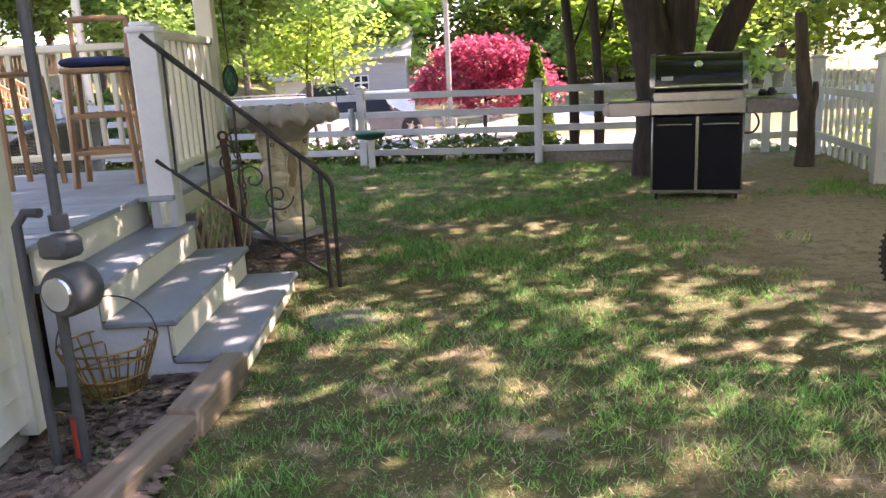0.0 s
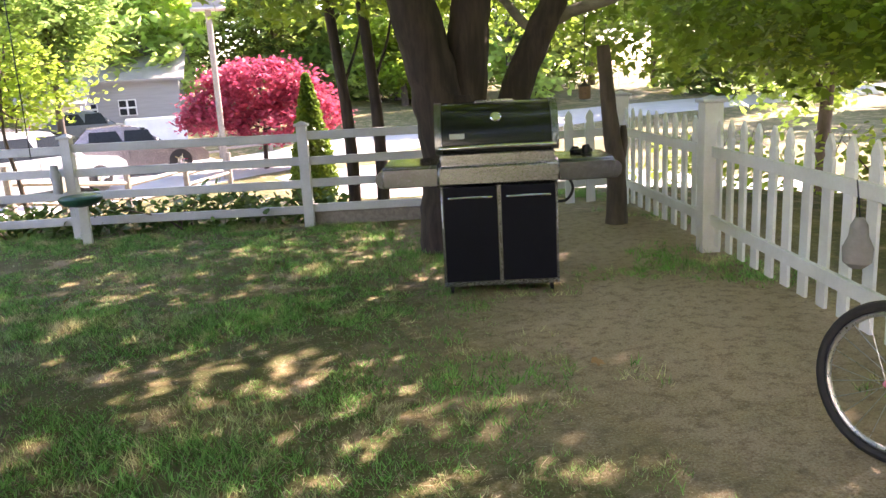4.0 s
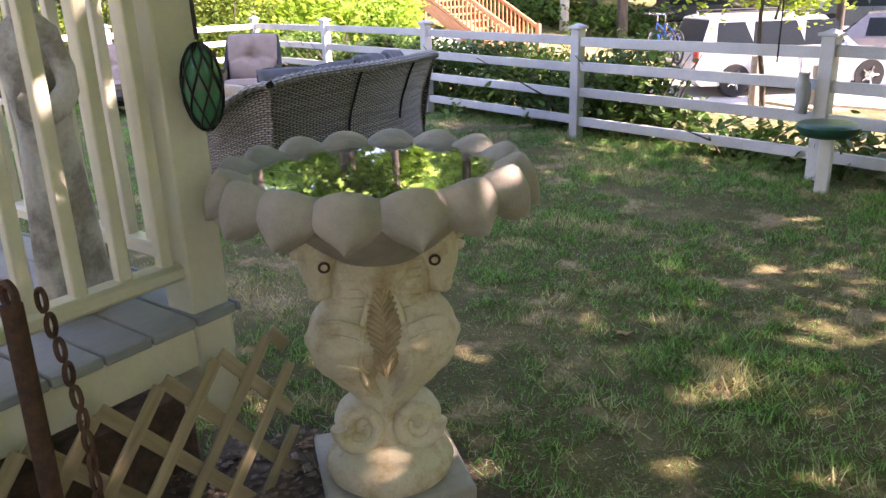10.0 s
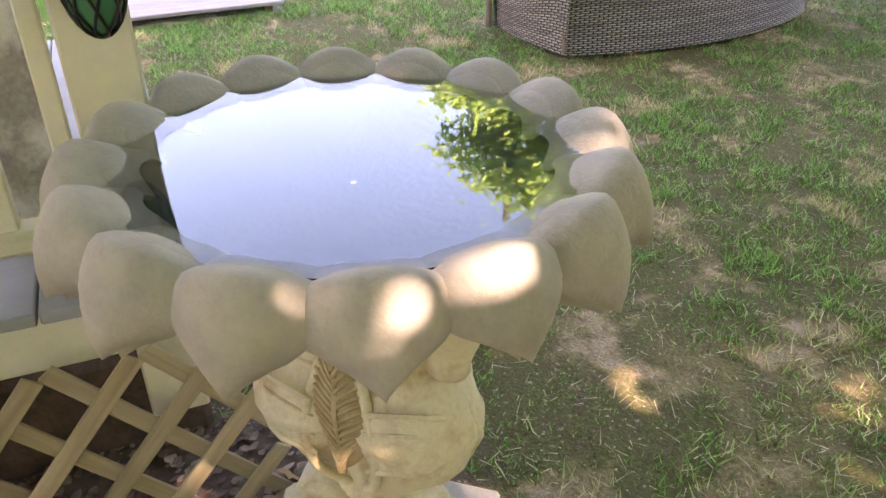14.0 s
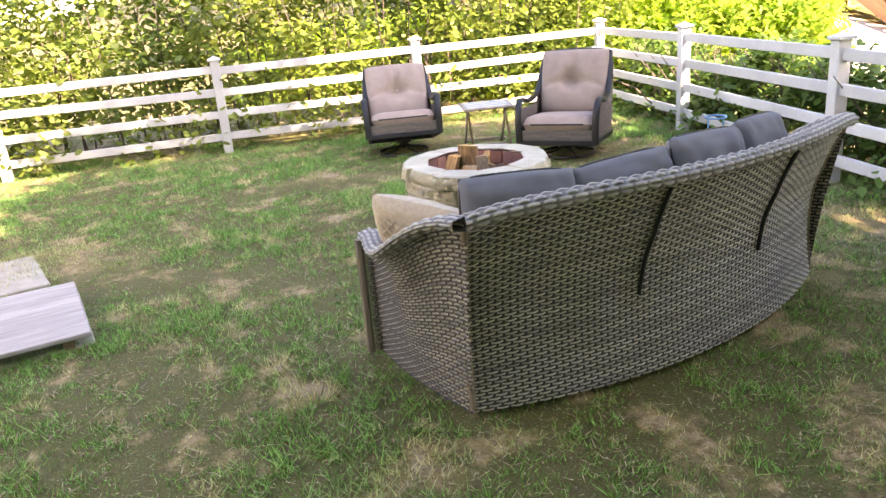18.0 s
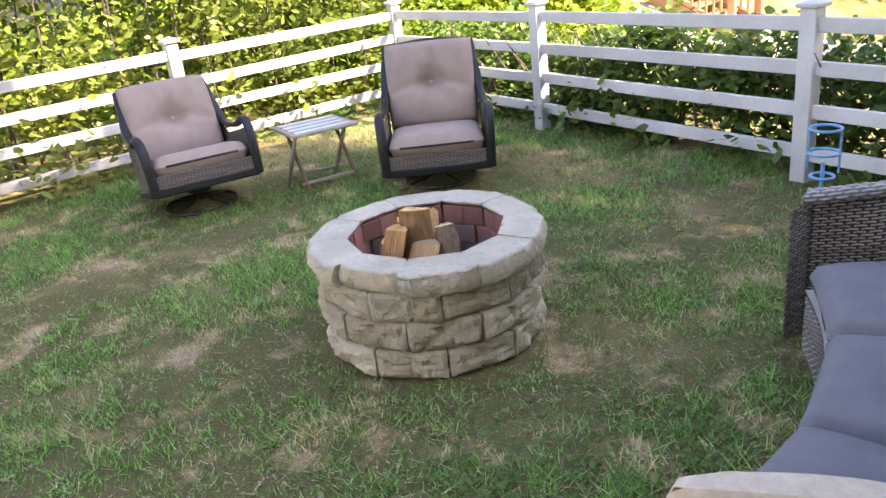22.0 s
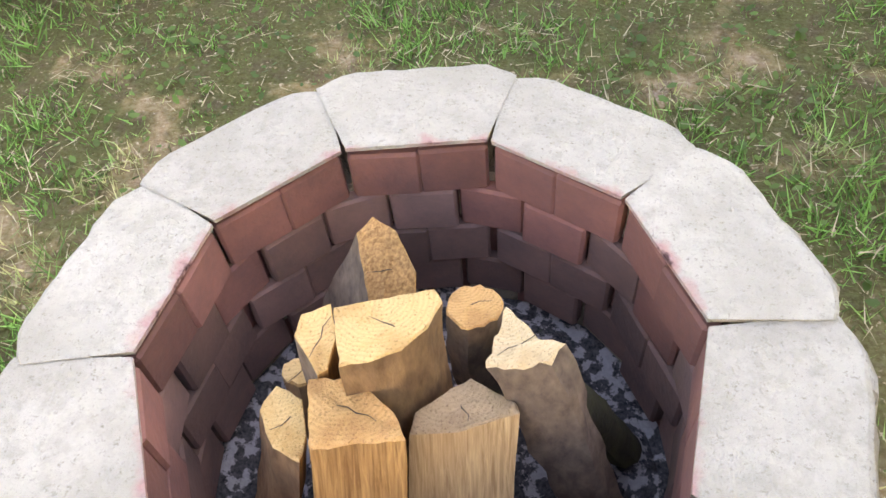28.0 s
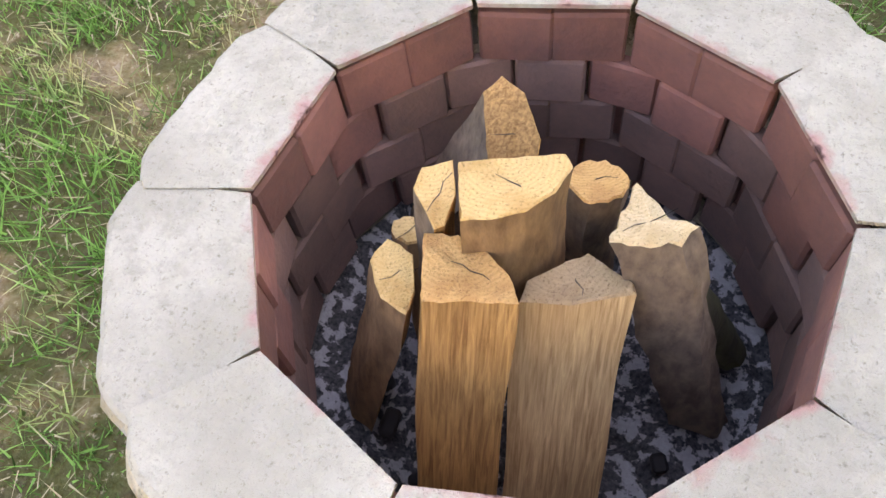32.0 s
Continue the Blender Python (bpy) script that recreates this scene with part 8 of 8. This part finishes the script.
def build_stool():
    t = thing("bar_stool", (-2.10, 4.83, DZ), 12, label="tall wooden bar stool with a navy tied cushion", category="stool")
    for sx in (-1, 1):
        for sy in (-1, 1):
            top = 1.12 if sy > 0 else 0.72
            sh, m = bar((sx * 0.19, sy * 0.19, 0), (sx * 0.16, sy * 0.155, 0.72), 0.035, 0.035)
            part("leg", sh, M_STOOL, t, m=m)
            if sy > 0:
                sh, m = bar((sx * 0.16, 0.155, 0.72), (sx * 0.18, 0.25, 1.08), 0.035, 0.03)
                part("back_post", sh, M_STOOL, t, m=m)
    for z in (0.22, 0.45):
        for a, b in (((-.18, -.18), (.18, -.18)), ((-.18, .18), (.18, .18)), ((-.18, -.18), (-.18, .18)), ((.18, -.18), (.18, .18))):
            sh, m = bar((*a, z), (*b, z), 0.022, 0.03)
            part("stretcher", sh, M_STOOL, t, m=m)
    part("seat", Sh().box((0.40, 0.38, 0.035), pose(0, 0, 0.735), 0.01), M_STOOL, t)
    part("cushion", cushion_shape(0.40, 0.38, 0.07, 4, tuft=0.015), M_NAVYCLOTH, t, "tufted navy cushion", m=pose(0, 0, 0.785), smooth=80)
    part("back_rail", Sh().tube(curve([(-0.18, 0.25, 1.07), (0, 0.29, 1.08), (0.18, 0.25, 1.07)], 5), 0.022, 8), M_STOOL, t)
    return t


M_STOOL = wood_mat("stool_wood", (0.40, 0.24, 0.13), (0.26, 0.15, 0.08), 1, 20)
M_NAVYCLOTH = mat("navy_cloth", (0.02, 0.035, 0.13), (0.012, 0.02, 0.07), 12, 220, 0.9, 0.3)
build_stool()
c2 = thing("bar_stool", (-2.75, 4.9, DZ), -30, label="tall wooden bar stool deeper on the porch", category="stool")
for sx in (-1, 1):
    for sy in (-1, 1):
        sh, m = bar((sx * 0.19, sy * 0.19, 0), (sx * 0.16, sy * 0.155, 0.72), 0.035, 0.035)
        part("leg", sh, M_STOOL, c2, m=m)
part("seat", Sh().lathe([(0.19, 0.72), (0.2, 0.735), (0.19, 0.75)], 20), M_STOOL, c2)


def build_basket():
    t = thing("wire_basket", (-1.37, 2.72, 0.03), 20, label="rusty golden wire egg basket on the mulch", category="basket")
    gold = mat("gold_wire", (0.42, 0.27, 0.07), (0.22, 0.12, 0.04), 20, 90, 0.45, 0.2, metal=0.7)
    for z, r in ((0.22, 0.195), (0.17, 0.178), (0.09, 0.148), (0.01, 0.115)):
        part("hoop", Sh().tube([(r * math.cos(g), r * math.sin(g), z) for g in np.linspace(0, 6.283, 28, endpoint=False)], 0.005, 6, closed=True), gold, t)
    for i in range(22):
        g = 6.283 * i / 22
        c, s = math.cos(g), math.sin(g)
        part("wire", Sh().tube([(0.195 * c, 0.195 * s, 0.22), (0.148 * c, 0.148 * s, 0.09), (0.115 * c, 0.115 * s, 0.01), (0.02 * c, 0.02 * s, 0.015)], 0.0036, 5), gold, t)
    part("handle", Sh().tube([(0.195 * math.cos(g), 0.10 * math.sin(g), 0.22 + 0.17 * math.sin(g)) for g in np.linspace(0, math.pi, 16)], 0.0035, 5), M_IRON, t)
    return t


build_basket()


def build_meter():
    t = thing("gas_meter", (-1.22, 2.08, 0.06), -18, label="grey gas meter on painted pipes against the house", category="meter")
    grey = mat("meter_grey", (0.10, 0.105, 0.11), (0.06, 0.063, 0.066), 10, 80, 0.55, 0.15)
    part("pipe", Sh().tube([(0.0, 0, -0.1), (0.0, 0, 0.62)], 0.018, 10), grey, t)
    part("pipe", Sh().tube([(-0.10, -0.02, -0.1), (-0.10, -0.02, 0.80), (-0.08, 0.0, 0.84), (-0.02, 0.0, 0.84)], 0.016, 10), grey, t)
    part("pipe", Sh().tube([(0.02, 0.03, 0.80), (0.0, 0.05, 1.3), (-0.06, 0.10, 2.4)], 0.017, 10), grey, t)
    part("collar", Sh().lathe([(0.03, 0), (0.03, 0.05)], 10, pose(0.02, 0.03, 0.78)), grey, t)
    b = part("meter_body", Sh().lathe([(0.03, -0.065), (0.07, -0.06), (0.08, -0.045), (0.08, 0.045), (0.07, 0.06), (0.03, 0.065)], 26, pose(0.08, -0.02, 0.60, 90)), grey, t)
    part("dial", Sh().lathe([(0.0, 0.0), (0.052, 0.0), (0.056, -0.008)], 22, pose(0.08, -0.094, 0.60, 90)), M_CHROME, b, "round glass-fronted dial")
    part("regulator", Sh().box((0.11, 0.10, 0.07), pose(0.05, -0.01, 0.735), 0.015), grey, t)
    part("warning_sleeve", Sh().tube([(-0.015, 0.0, 0.0), (-0.012, 0, 0.14)], 0.021, 10), plain("red_paint", (0.45, 0.06, 0.03), 0.6), t)
    return t


build_meter()
# house wall behind the porch
M_CLAP = mat("cream_siding", (0.76, 0.75, 0.64), (0.64, 0.63, 0.53), 1.0, 30, 0.7, 0.15)


def build_house_wall():
    t = thing("wall_house", (-1.50, 0, 0), label="cream clapboard wall of the house", category="wall", kind="structure")
    for i in range(26):
        z = 0.18 + i * 0.115
        part("clapboard", Sh().box((0.022, 4.2, 0.125), pose(0, 0.15, z, 0, -5, 0), 0.003), M_CLAP, t)
        part("clapboard", Sh().box((0.022, 8.0, 0.125), pose(-1.95, 5.9 - 0.05, z, 0, -5, 0), 0.003), M_CLAP, t) if z > DZ and z < 0.5 else None
    part("corner_board", Sh().box((0.10, 0.10, 3.1), pose(0.0, 2.29, 1.62), 0.006), M_CREAM, t)
    # unseen bulk of the house, added to block sky light
    part("house_body", Sh().cube(-8.0, -8.0, 0.0, -2.05, 1.6, 5.6, 0.02), M_CLAP, t)
    part("wall_core", Sh().cube(-1.9, -2.3, 0.1, -0.014, 2.25, 3.2, 0.01), M_CLAP, t)
    part("foundation", Sh().cube(-1.9, -2.35, -0.2, -0.02, 2.30, 0.13, 0.01), M_CONCRETE, t)
    return t


build_house_wall()
# bed edging, mulch, slab
for (a, b, h) in (((-0.90, 2.86), (-0.95, 2.28), 0.125), ((-0.94, 2.40), (-1.11, 1.5), 0.10), ((-1.09, 1.6), (-1.22, 0.5), 0.09)):
    sh, m = bar((*a, h - 0.07), (*b, h - 0.07), 0.125, 0.14, 0.01)
    lump("bed_timber", sh, M_TIMBER, "square weathered landscape timber edging the bed", "edging", "bed timbers", m=m)


def patch(name, cx, cy, rx, ry, material, label, category, h=0.02, seed=1, chips=0, chip=0.03):
    s = Sh()
    n, k = 26, 7
    for i in range(k + 1):
        for j in range(n):
            g = 6.28318 * j / n
            e = 1 + 0.22 * noise.noise((math.cos(g) * 1.5, math.sin(g) * 1.5, seed))
            r = i / k
            s.v.append((cx + rx * r * e * math.cos(g), cy + ry * r * e * math.sin(g), h * (1 - r ** 4) + 0.008 * noise.noise((r * 9 + seed, g * 3, 2)) - 0.012 * r ** 6))
    s.f = [(i * n + j, (i + 1) * n + j, (i + 1) * n + (j + 1) % n, i * n + (j + 1) % n) for i in range(k) for j in range(n)]
    t = thing(name, (0, 0, 0), label=label, category=category, kind="stuff")
    part("bed", s, material, t)
    if chips:
        r = np.random.default_rng(seed)
        a = r.uniform(0, 6.283, chips)
        q = np.sqrt(r.random(chips)) * 0.95
        c = np.stack([cx + rx * q * np.cos(a), cy + ry * q * np.sin(a), np.full(chips, h + 0.006)], 1)
        part("bark_chips", leaves("bark_chips", c, chip, LEAF_OVAL, M_CHIP, 0.15, 0.3, seed), None, t)
    return t


patch("mulch_bed", -1.25, 2.1, 0.36, 0.95, M_MULCH, "dark bark mulch beside the steps", "mulch", 0.03, 3, 2600, 0.055)
patch("mulch_bed", -1.30, 5.05, 0.60, 1.05, M_MULCH, "dark bare mulch round the bird bath foot", "mulch", 0.012, 5, 2600, 0.035)
lump("stepping_slab", Sh().box((0.36, 0.30, 0.05), None, 0.02), mat("mossy_slab", (0.22, 0.22, 0.19), (0.12, 0.12, 0.09), 8, 60, 0.9, 0.3), "flat grey stepping slab in the grass", "slab", m=pose(-0.49, 3.60, -0.012, 0, 0, 20))


# diagonal lattice leaning under the porch edge
def build_lattice():
    t = thing("lattice_panel", (-1.445, 5.02, 0), label="leaning panel of weathered diagonal wood lattice", category="lattice")
    inv = pose(0, 0, 0.0, 0, 2, 0)
    W, H, rise = 1.44, 0.54, 1.25
    for sg in (1, -1):
        for k in range(-4, 12):
            y0 = -W / 2 + k * 0.185
            lo, hi = max(-W / 2, y0), min(W / 2, y0 + H / rise)
            if hi - lo < 0.05:
                continue
            za, zb = (lo - y0) * rise, (hi - y0) * rise
            ya, yb = (lo, hi) if sg > 0 else (-lo, -hi)
            sh, m = bar((0.008 * sg, ya, za), (0.008 * sg, yb, zb), 0.010, 0.042, 0.002)
            part("slat", sh, M_LATTICE, t, m=inv @ m)
    return t


build_lattice()
# dark mulch-coloured block added to give the shade behind the lattice
lump("under_porch_shade", Sh().cube(-3.3, 2.2, -0.02, -1.75, 5.6, 0.30, 0.02), M_MULCH, "dark block put in for the shade under the porch floor", "earth", kind="structure")


def build_statue():
    s = Sh()
    s.lathe([(0.17, 0.0), (0.18, 0.03), (0.16, 0.08), (0.15, 0.30), (0.13, 0.55), (0.115, 0.72), (0.13, 0.85), (0.15, 0.98), (0.12, 1.08), (0.06, 1.13), (0.06, 1.18), (0.085, 1.24), (0.085, 1.32), (0.04, 1.39)], 30, None, lambda a, z: 1 + 0.07 * math.sin(a * 7 + z * 3) * max(0, 1 - z) + 0.05 * math.sin(a * 2))
    s.tube(curve([(0.12, -0.05, 1.02), (0.17, -0.08, 0.88), (0.10, -0.15, 0.80), (-0.02, -0.15, 0.82)], 5), [0.05] * 16, 10)
    return lump("statue", s, mat("mottled_stone", (0.62, 0.61, 0.57), (0.24, 0.22, 0.19), 7, 80, 0.85, 0.4, lo=0.42, hi=0.58), "mottled grey stone statue standing on the porch", "statue", m=pose(-1.84, 5.33, DZ, 0, 0, 40) @ Matrix.Diagonal((0.58, 0.58, 0.73, 1)))


build_statue()


def build_net_ball():
    t = thing("hanging_float", (-1.43, 5.55, 1.745), label="green glass float hanging in a dark net", category="ornament")
    gg, n_, l_, p_ = nodes_of("green_glass")
    p_.inputs["Base Color"].default_value, p_.inputs["Roughness"].default_value = (0.04, 0.20, 0.11, 1), 0.1
    part("float", Sh().lathe([(0.050 * math.sin(g), -0.46 - 0.110 * math.cos(g)) for g in np.linspace(0.08, 3.06, 18)], 22), gg, t, "dark green glass")
    for k in range(8):
        g0 = 6.283 * k / 8
        for sg in (1, -1):
            pts = [(0.053 * math.sin(a) * math.cos(g0 + sg * a * 0.8), 0.053 * math.sin(a) * math.sin(g0 + sg * a * 0.8), -0.46 - 0.113 * math.cos(a)) for a in np.linspace(0.06, 3.06, 16)]
            part("net_cord", Sh().tube(pts, 0.003, 5), M_FRAME, t)
    part("rope", Sh().tube([(0, 0, -0.34), (-0.01, 0.0, 0.4), (-0.03, 0, 1.5)], 0.006, 6), M_FRAME, t)
    return t


build_net_ball()


def build_chain_post():
    t = thing("rusty_anchor", (-1.34, 4.93, 0.12), 0, label="rusty iron stake with a heavy chain", category="iron stake", ry=-3, rx=-2)
    part("stake", Sh().tube([(0, 0, -0.2), (0, 0, 0.78)], 0.024, 10), M_RUST, t)
    part("ring", torus_ring(0.028, 0.010, 20, 6), M_RUST, t, m=pose(0, 0, 0.80))
    for i in range(11):
        u = i / 10
        z = 0.78 - 0.56 * u
        link = Sh().tube([(0.012 * math.cos(g), 0, 0.026 * math.sin(g)) for g in np.linspace(0, 6.283, 14, endpoint=False)], 0.006, 6, closed=True)
        part("chain_link", link, M_RUST, t, m=pose(0.03 + 0.05 * math.sin(u * 3), 0.05 + 0.03 * u, z, 0, 0, 90 * (i % 2) + 20))
    return t


build_chain_post()


# ---- about the lawn ----
def build_feeder_post():
    t = thing("post_feeder", (-0.75, 10.62, 0), label="dark green round feeder tray on a short white post", category="bird feeder")
    part("post", Sh().box((0.09, 0.09, 0.40), pose(0, -0.30, 0.20), 0.006), M_WHITE, t)
    part("tray", Sh().lathe([(0.02, 0.40), (0.17, 0.43), (0.21, 0.47), (0.215, 0.50), (0.19, 0.52), (0.10, 0.525), (0.0, 0.527)], 28, pose(0, -0.36, 0)), plain("dark_green_plastic", (0.012, 0.085, 0.06), 0.35), t, "dark green plastic tray")
    return t


build_feeder_post()
s = Sh().tube(curve([(0, 0, 0), (0.01, 0, 0.10), (0, 0, 0.22), (0.0, 0, 0.30)], 4), [0.05] * 5 + [0.055] * 4 + [0.04] * 4, 12)
lump("hanging_jar", s, plain("grey_plastic", (0.40, 0.42, 0.45), 0.4), "grey jar hanging on the fence post", "jar", m=pose(-1.02, 10.62, 0.52))
lump("feeder_rope", Sh().tube([(-1.2, 10.5, 5.0), (-1.19, 10.5, 2.2), (-1.2, 10.52, 0.9)], 0.006, 5), M_FRAME, "thin dark rope hanging from a maple limb", "rope")


def build_hook():
    t = thing("tiki_holder", (-5.15, 10.33, 0), label="light blue wire stand with two rings", category="garden stake")
    teal = plain("sky_blue_paint", (0.10, 0.33, 0.62), 0.4)
    part("stake", Sh().tube([(0, 0, -0.05), (0, 0, 0.68)], 0.008, 6), teal, t)
    for z, r in ((0.72, 0.06), (0.82, 0.06), (0.62, 0.045)):
        part("ring", Sh().tube([(r * math.cos(g), r * math.sin(g), z) for g in np.linspace(0, 6.283, 22, endpoint=False)], 0.006, 6, closed=True), teal, t)
    part("upright", Sh().tube([(0.06, 0, 0.64), (0.06, 0, 0.82)], 0.005, 5), teal, t)
    part("upright", Sh().tube([(-0.06, 0, 0.64), (-0.06, 0, 0.82)], 0.005, 5), teal, t)
    return t


build_hook()


def build_ramp():
    t = thing("board_walk", (-6.36, 6.04, 0), 4, label="low grey platform of grooved boards on a slab", category="platform")
    for k in range(9):
        part("board", Sh().box((0.098, 1.34, 0.03), pose(-0.42 + k * 0.105, 0, 0.085, 0, 4), 0.006), M_PALEBOARD, t)
    for y in (-0.55, 0.55):
        part("bearer", Sh().box((0.92, 0.06, 0.05), pose(0, y, 0.045), 0.004), M_BROWNWOOD, t)
    part("slab", Sh().box((0.94, 1.36, 0.04), pose(-0.04, 0.0, 0.0), 0.008), M_CONCRETE, t)
    part("slab", Sh().box((0.80, 1.2, 0.05), pose(-1.15, -0.10, 0.0, 0, 0, 5), 0.008), M_CONCRETE, t)
    return t


M_PALEBOARD = wood_mat("pale_grooved_board", (0.46, 0.42, 0.42), (0.30, 0.27, 0.27), 1, 40)
build_ramp()


def build_log_post():
    t = thing("log_post", (4.36, 8.42, 0), label="bare weathered tree post by the fence corner", category="post", ry=-2)
    s = Sh()
    limb(s, [(0, 0, -0.1), (0.02, 0, 0.5), (-0.03, 0, 1.1), (-0.07, 0, 1.72)], 0.115, 0.06, 12)
    limb(s, [(0.02, 0, 0.45), (0.12, 0.02, 0.75), (0.13, 0.02, 0.95)], 0.06, 0.03, 8)
    part("stem", s, M_BARK2, t, smooth=60)
    return t


build_log_post()


def build_lantern():
    t = thing("hanging_feeder", (4.0, 8.35, 1.36), label="small brown bird feeder hanging on a wire", category="bird feeder")
    part("body", Sh().lathe([(0.03, -0.13), (0.055, -0.12), (0.055, -0.02), (0.06, -0.01)], 14), M_BROWNWOOD, t)
    part("cap", Sh().lathe([(0.06, -0.01), (0.02, 0.02), (0.006, 0.05)], 14), M_IRON, t)
    part("wire", Sh().tube([(-0.05, 0, -0.02), (0, 0, 0.17), (0.05, 0, -0.02)], 0.004, 5).tube([(0, 0, 0.17), (0.02, 0, 1.2)], 0.004, 5), M_IRON, t)
    return t


build_lantern()


def build_grill_tools():
    t = thing("burner_grate", (3.14, 6.64, 0.925), -18, label="dark cast burner parts lying on the grill shelf", category="grill part")
    part("knob", Sh().lathe([(0.03, 0), (0.035, 0.02), (0.025, 0.06), (0.015, 0.065)], 12), M_FRAME, t)
    part("knob", Sh().lathe([(0.035, 0), (0.04, 0.02), (0.02, 0.05)], 12, pose(-0.07, 0.05, 0)), M_FRAME, t)
    part("bracket", Sh().box((0.16, 0.05, 0.03), pose(-0.03, 0.02, 0.02, 0, 0, 25), 0.006), M_FRAME, t)
    return t


build_grill_tools()


def build_bird_ornament():
    t = thing("hanging_gourd", (3.56, 4.62, 0.64), label="grey gourd-shaped holder hanging on the pickets", category="ornament")
    part("gourd", Sh().lathe([(0.03, -0.15), (0.065, -0.12), (0.07, -0.05), (0.045, 0.01), (0.04, 0.06), (0.02, 0.10)], 16), mat("gourd_grey", (0.30, 0.29, 0.28), (0.2, 0.19, 0.18), 12, 80, 0.8, 0.3), t)
    part("cord", Sh().tube([(0, 0, 0.10), (0.0, 0.03, 0.28)], 0.004, 5), M_FRAME, t)
    return t


build_bird_ornament()
# clover patches and a few fallen leaves
r = np.random.default_rng(77)
cl = np.concatenate([np.stack([r.normal(x, s, n), r.normal(y, s, n), r.uniform(0.015, 0.04, n)], 1) for (x, y, s, n) in ((-5.2, 9.0, 0.35, 900), (-5.6, 8.6, 0.30, 700), (-5.3, 10.2, 0.3, 400), (-6.0, 10.6, 0.35, 300), (-7.4, 10.5, 0.25, 200))])
tagged(new("clover", leaves("clover", cl, 0.026, LEAF_OVAL, M_GREEN, 0.3, 0.4, 5)), "patches of small round clover leaves", "clover", kind="stuff")
for i in range(14):
    x, y = rnd.uniform(-3.5, 2.5), rnd.uniform(3.0, 9.0)
    lump("fallen_leaf", leaves("fallen_leaf", np.array([(0, 0, 0.0)]), 0.07, LEAF_MAPLE, M_DRYLEAF, 0.2, 0.3, i), None, "curled dry fallen leaf on the grass", "leaf", "fallen leaves", m=pose(x, y, 0.03))

# ---- grass ----
def inside_yard(x, y):
    if y < -2.5:
        return False
    for (a, b) in list(zip(FENCE_N[:-1], FENCE_N[1:])) + [((3.4, 9.35), (1.36, 9.93)), ((4.66, 9.25), (3.4, 9.35))]:
        if min(a[0], b[0]) <= x <= max(a[0], b[0]):
            if y > a[1] + (b[1] - a[1]) * (x - a[0]) / (b[0] - a[0]) + 0.35:
                return False
    k = (y - 13.36) / (1.25 - 13.36)
    if x < -10.36 + (-12.24 + 10.36) * k - 0.7:
        return False
    for (a, b) in zip(PICKET_LINE[:-1], PICKET_LINE[1:]):
        if b[1] <= y <= a[1] and x > b[0] + (a[0] - b[0]) * (y - b[1]) / (a[1] - b[1]) + 0.5:
            return False
    if PX - 1.9 < x < PX and PY0 - 4 < y < PY1:
        return False
    if -1.7 < x < STEP_X + 0.02 and STEP_Y0 - 0.05 < y < STEP_Y1 + 0.03:
        return False
    if math.hypot(x - PIT[0], y - PIT[1]) < 0.53:
        return False
    return True


def build_grass():
    r = np.random.default_rng(3)
    cl = []
    cand = r.uniform((-12.6, -2.5), (5.2, 13.7), (185000, 2))
    for x, y in cand:
        if not inside_yard(x, y):
            continue
        a = noise.noise((x * 1.1, y * 1.1, 0.0)) + 0.6 * noise.noise((x * 4.0, y * 4.0, 7.0))
        bare = max(0.0, 1 - math.hypot(x - 3.2, y - 5.3) / 1.9, 1 - math.hypot(x - 3.8, y - 8.2) / 2.3, 1 - math.hypot(x - 3.0, y - 3.2) / 1.6, 1.5 - 1.5 * math.hypot(x + 1.22, y - 5.45) / 0.85)
        d = 0.70 + 0.8 * a - 1.6 * bare
        if r.random() < d:
            cl.append((x, y, (0.55 + 0.75 * max(-0.5, a)) * (1.0 + 0.7 * max(0.0, noise.noise((x * 7, y * 7, 3.0))))))
    cl = np.array(cl)
    k = 8
    n = len(cl)
    base = cl[:, None, :2] + r.normal(0, 0.018, (n, k, 2))
    h = (cl[:, None, 2] * r.uniform(0.022, 0.072, (n, k)))[..., None]
    g = r.uniform(0, 2 * np.pi, (n, k))
    w = r.uniform(0.0018, 0.0042, (n, k))
    lean = r.normal(0, 0.75, (n, k, 2)) * h
    side = np.stack([np.cos(g), np.sin(g)], -1) * w[..., None]
    z0 = np.full((n, k, 1), -0.006)
    v = np.stack([np.concatenate([base - side, z0], -1), np.concatenate([base + side, z0], -1), np.concatenate([base + lean, h], -1)], 2)
    tagged(new("grass", raw_mesh("grass", v.reshape(-1, 3), 3, M_GRASS)), "short patchy green and straw-coloured grass", "grass", kind="stuff")

    # dry straws lying among the blades
    keep = cl[r.random(n) < 0.42][:, :2]
    m = len(keep) * 2
    p = np.repeat(keep, 2, 0) + r.normal(0, 0.03, (m, 2))
    g = r.uniform(0, 2 * np.pi, m)
    ln = r.uniform(0.03, 0.075, m)[:, None]
    d = np.stack([np.cos(g), np.sin(g)], -1)
    s = np.stack([-np.sin(g), np.cos(g)], -1) * r.uniform(0.0011, 0.0022, m)[:, None]
    z0, z1 = r.uniform(0.004, 0.03, (m, 1)), r.uniform(0.008, 0.045, (m, 1))
    v = np.stack([np.concatenate([p - s, z0], -1), np.concatenate([p + s, z0], -1), np.concatenate([p + d * ln, z1], -1)], 1)
    tagged(new("dry_grass", raw_mesh("dry_grass", v.reshape(-1, 3), 3, mat("dry_straw", (0.55, 0.49, 0.33), (0.34, 0.28, 0.16), 9, 120, 0.8, 0.1))), "pale dry grass straws lying in the lawn", "grass", kind="stuff")


build_grass()
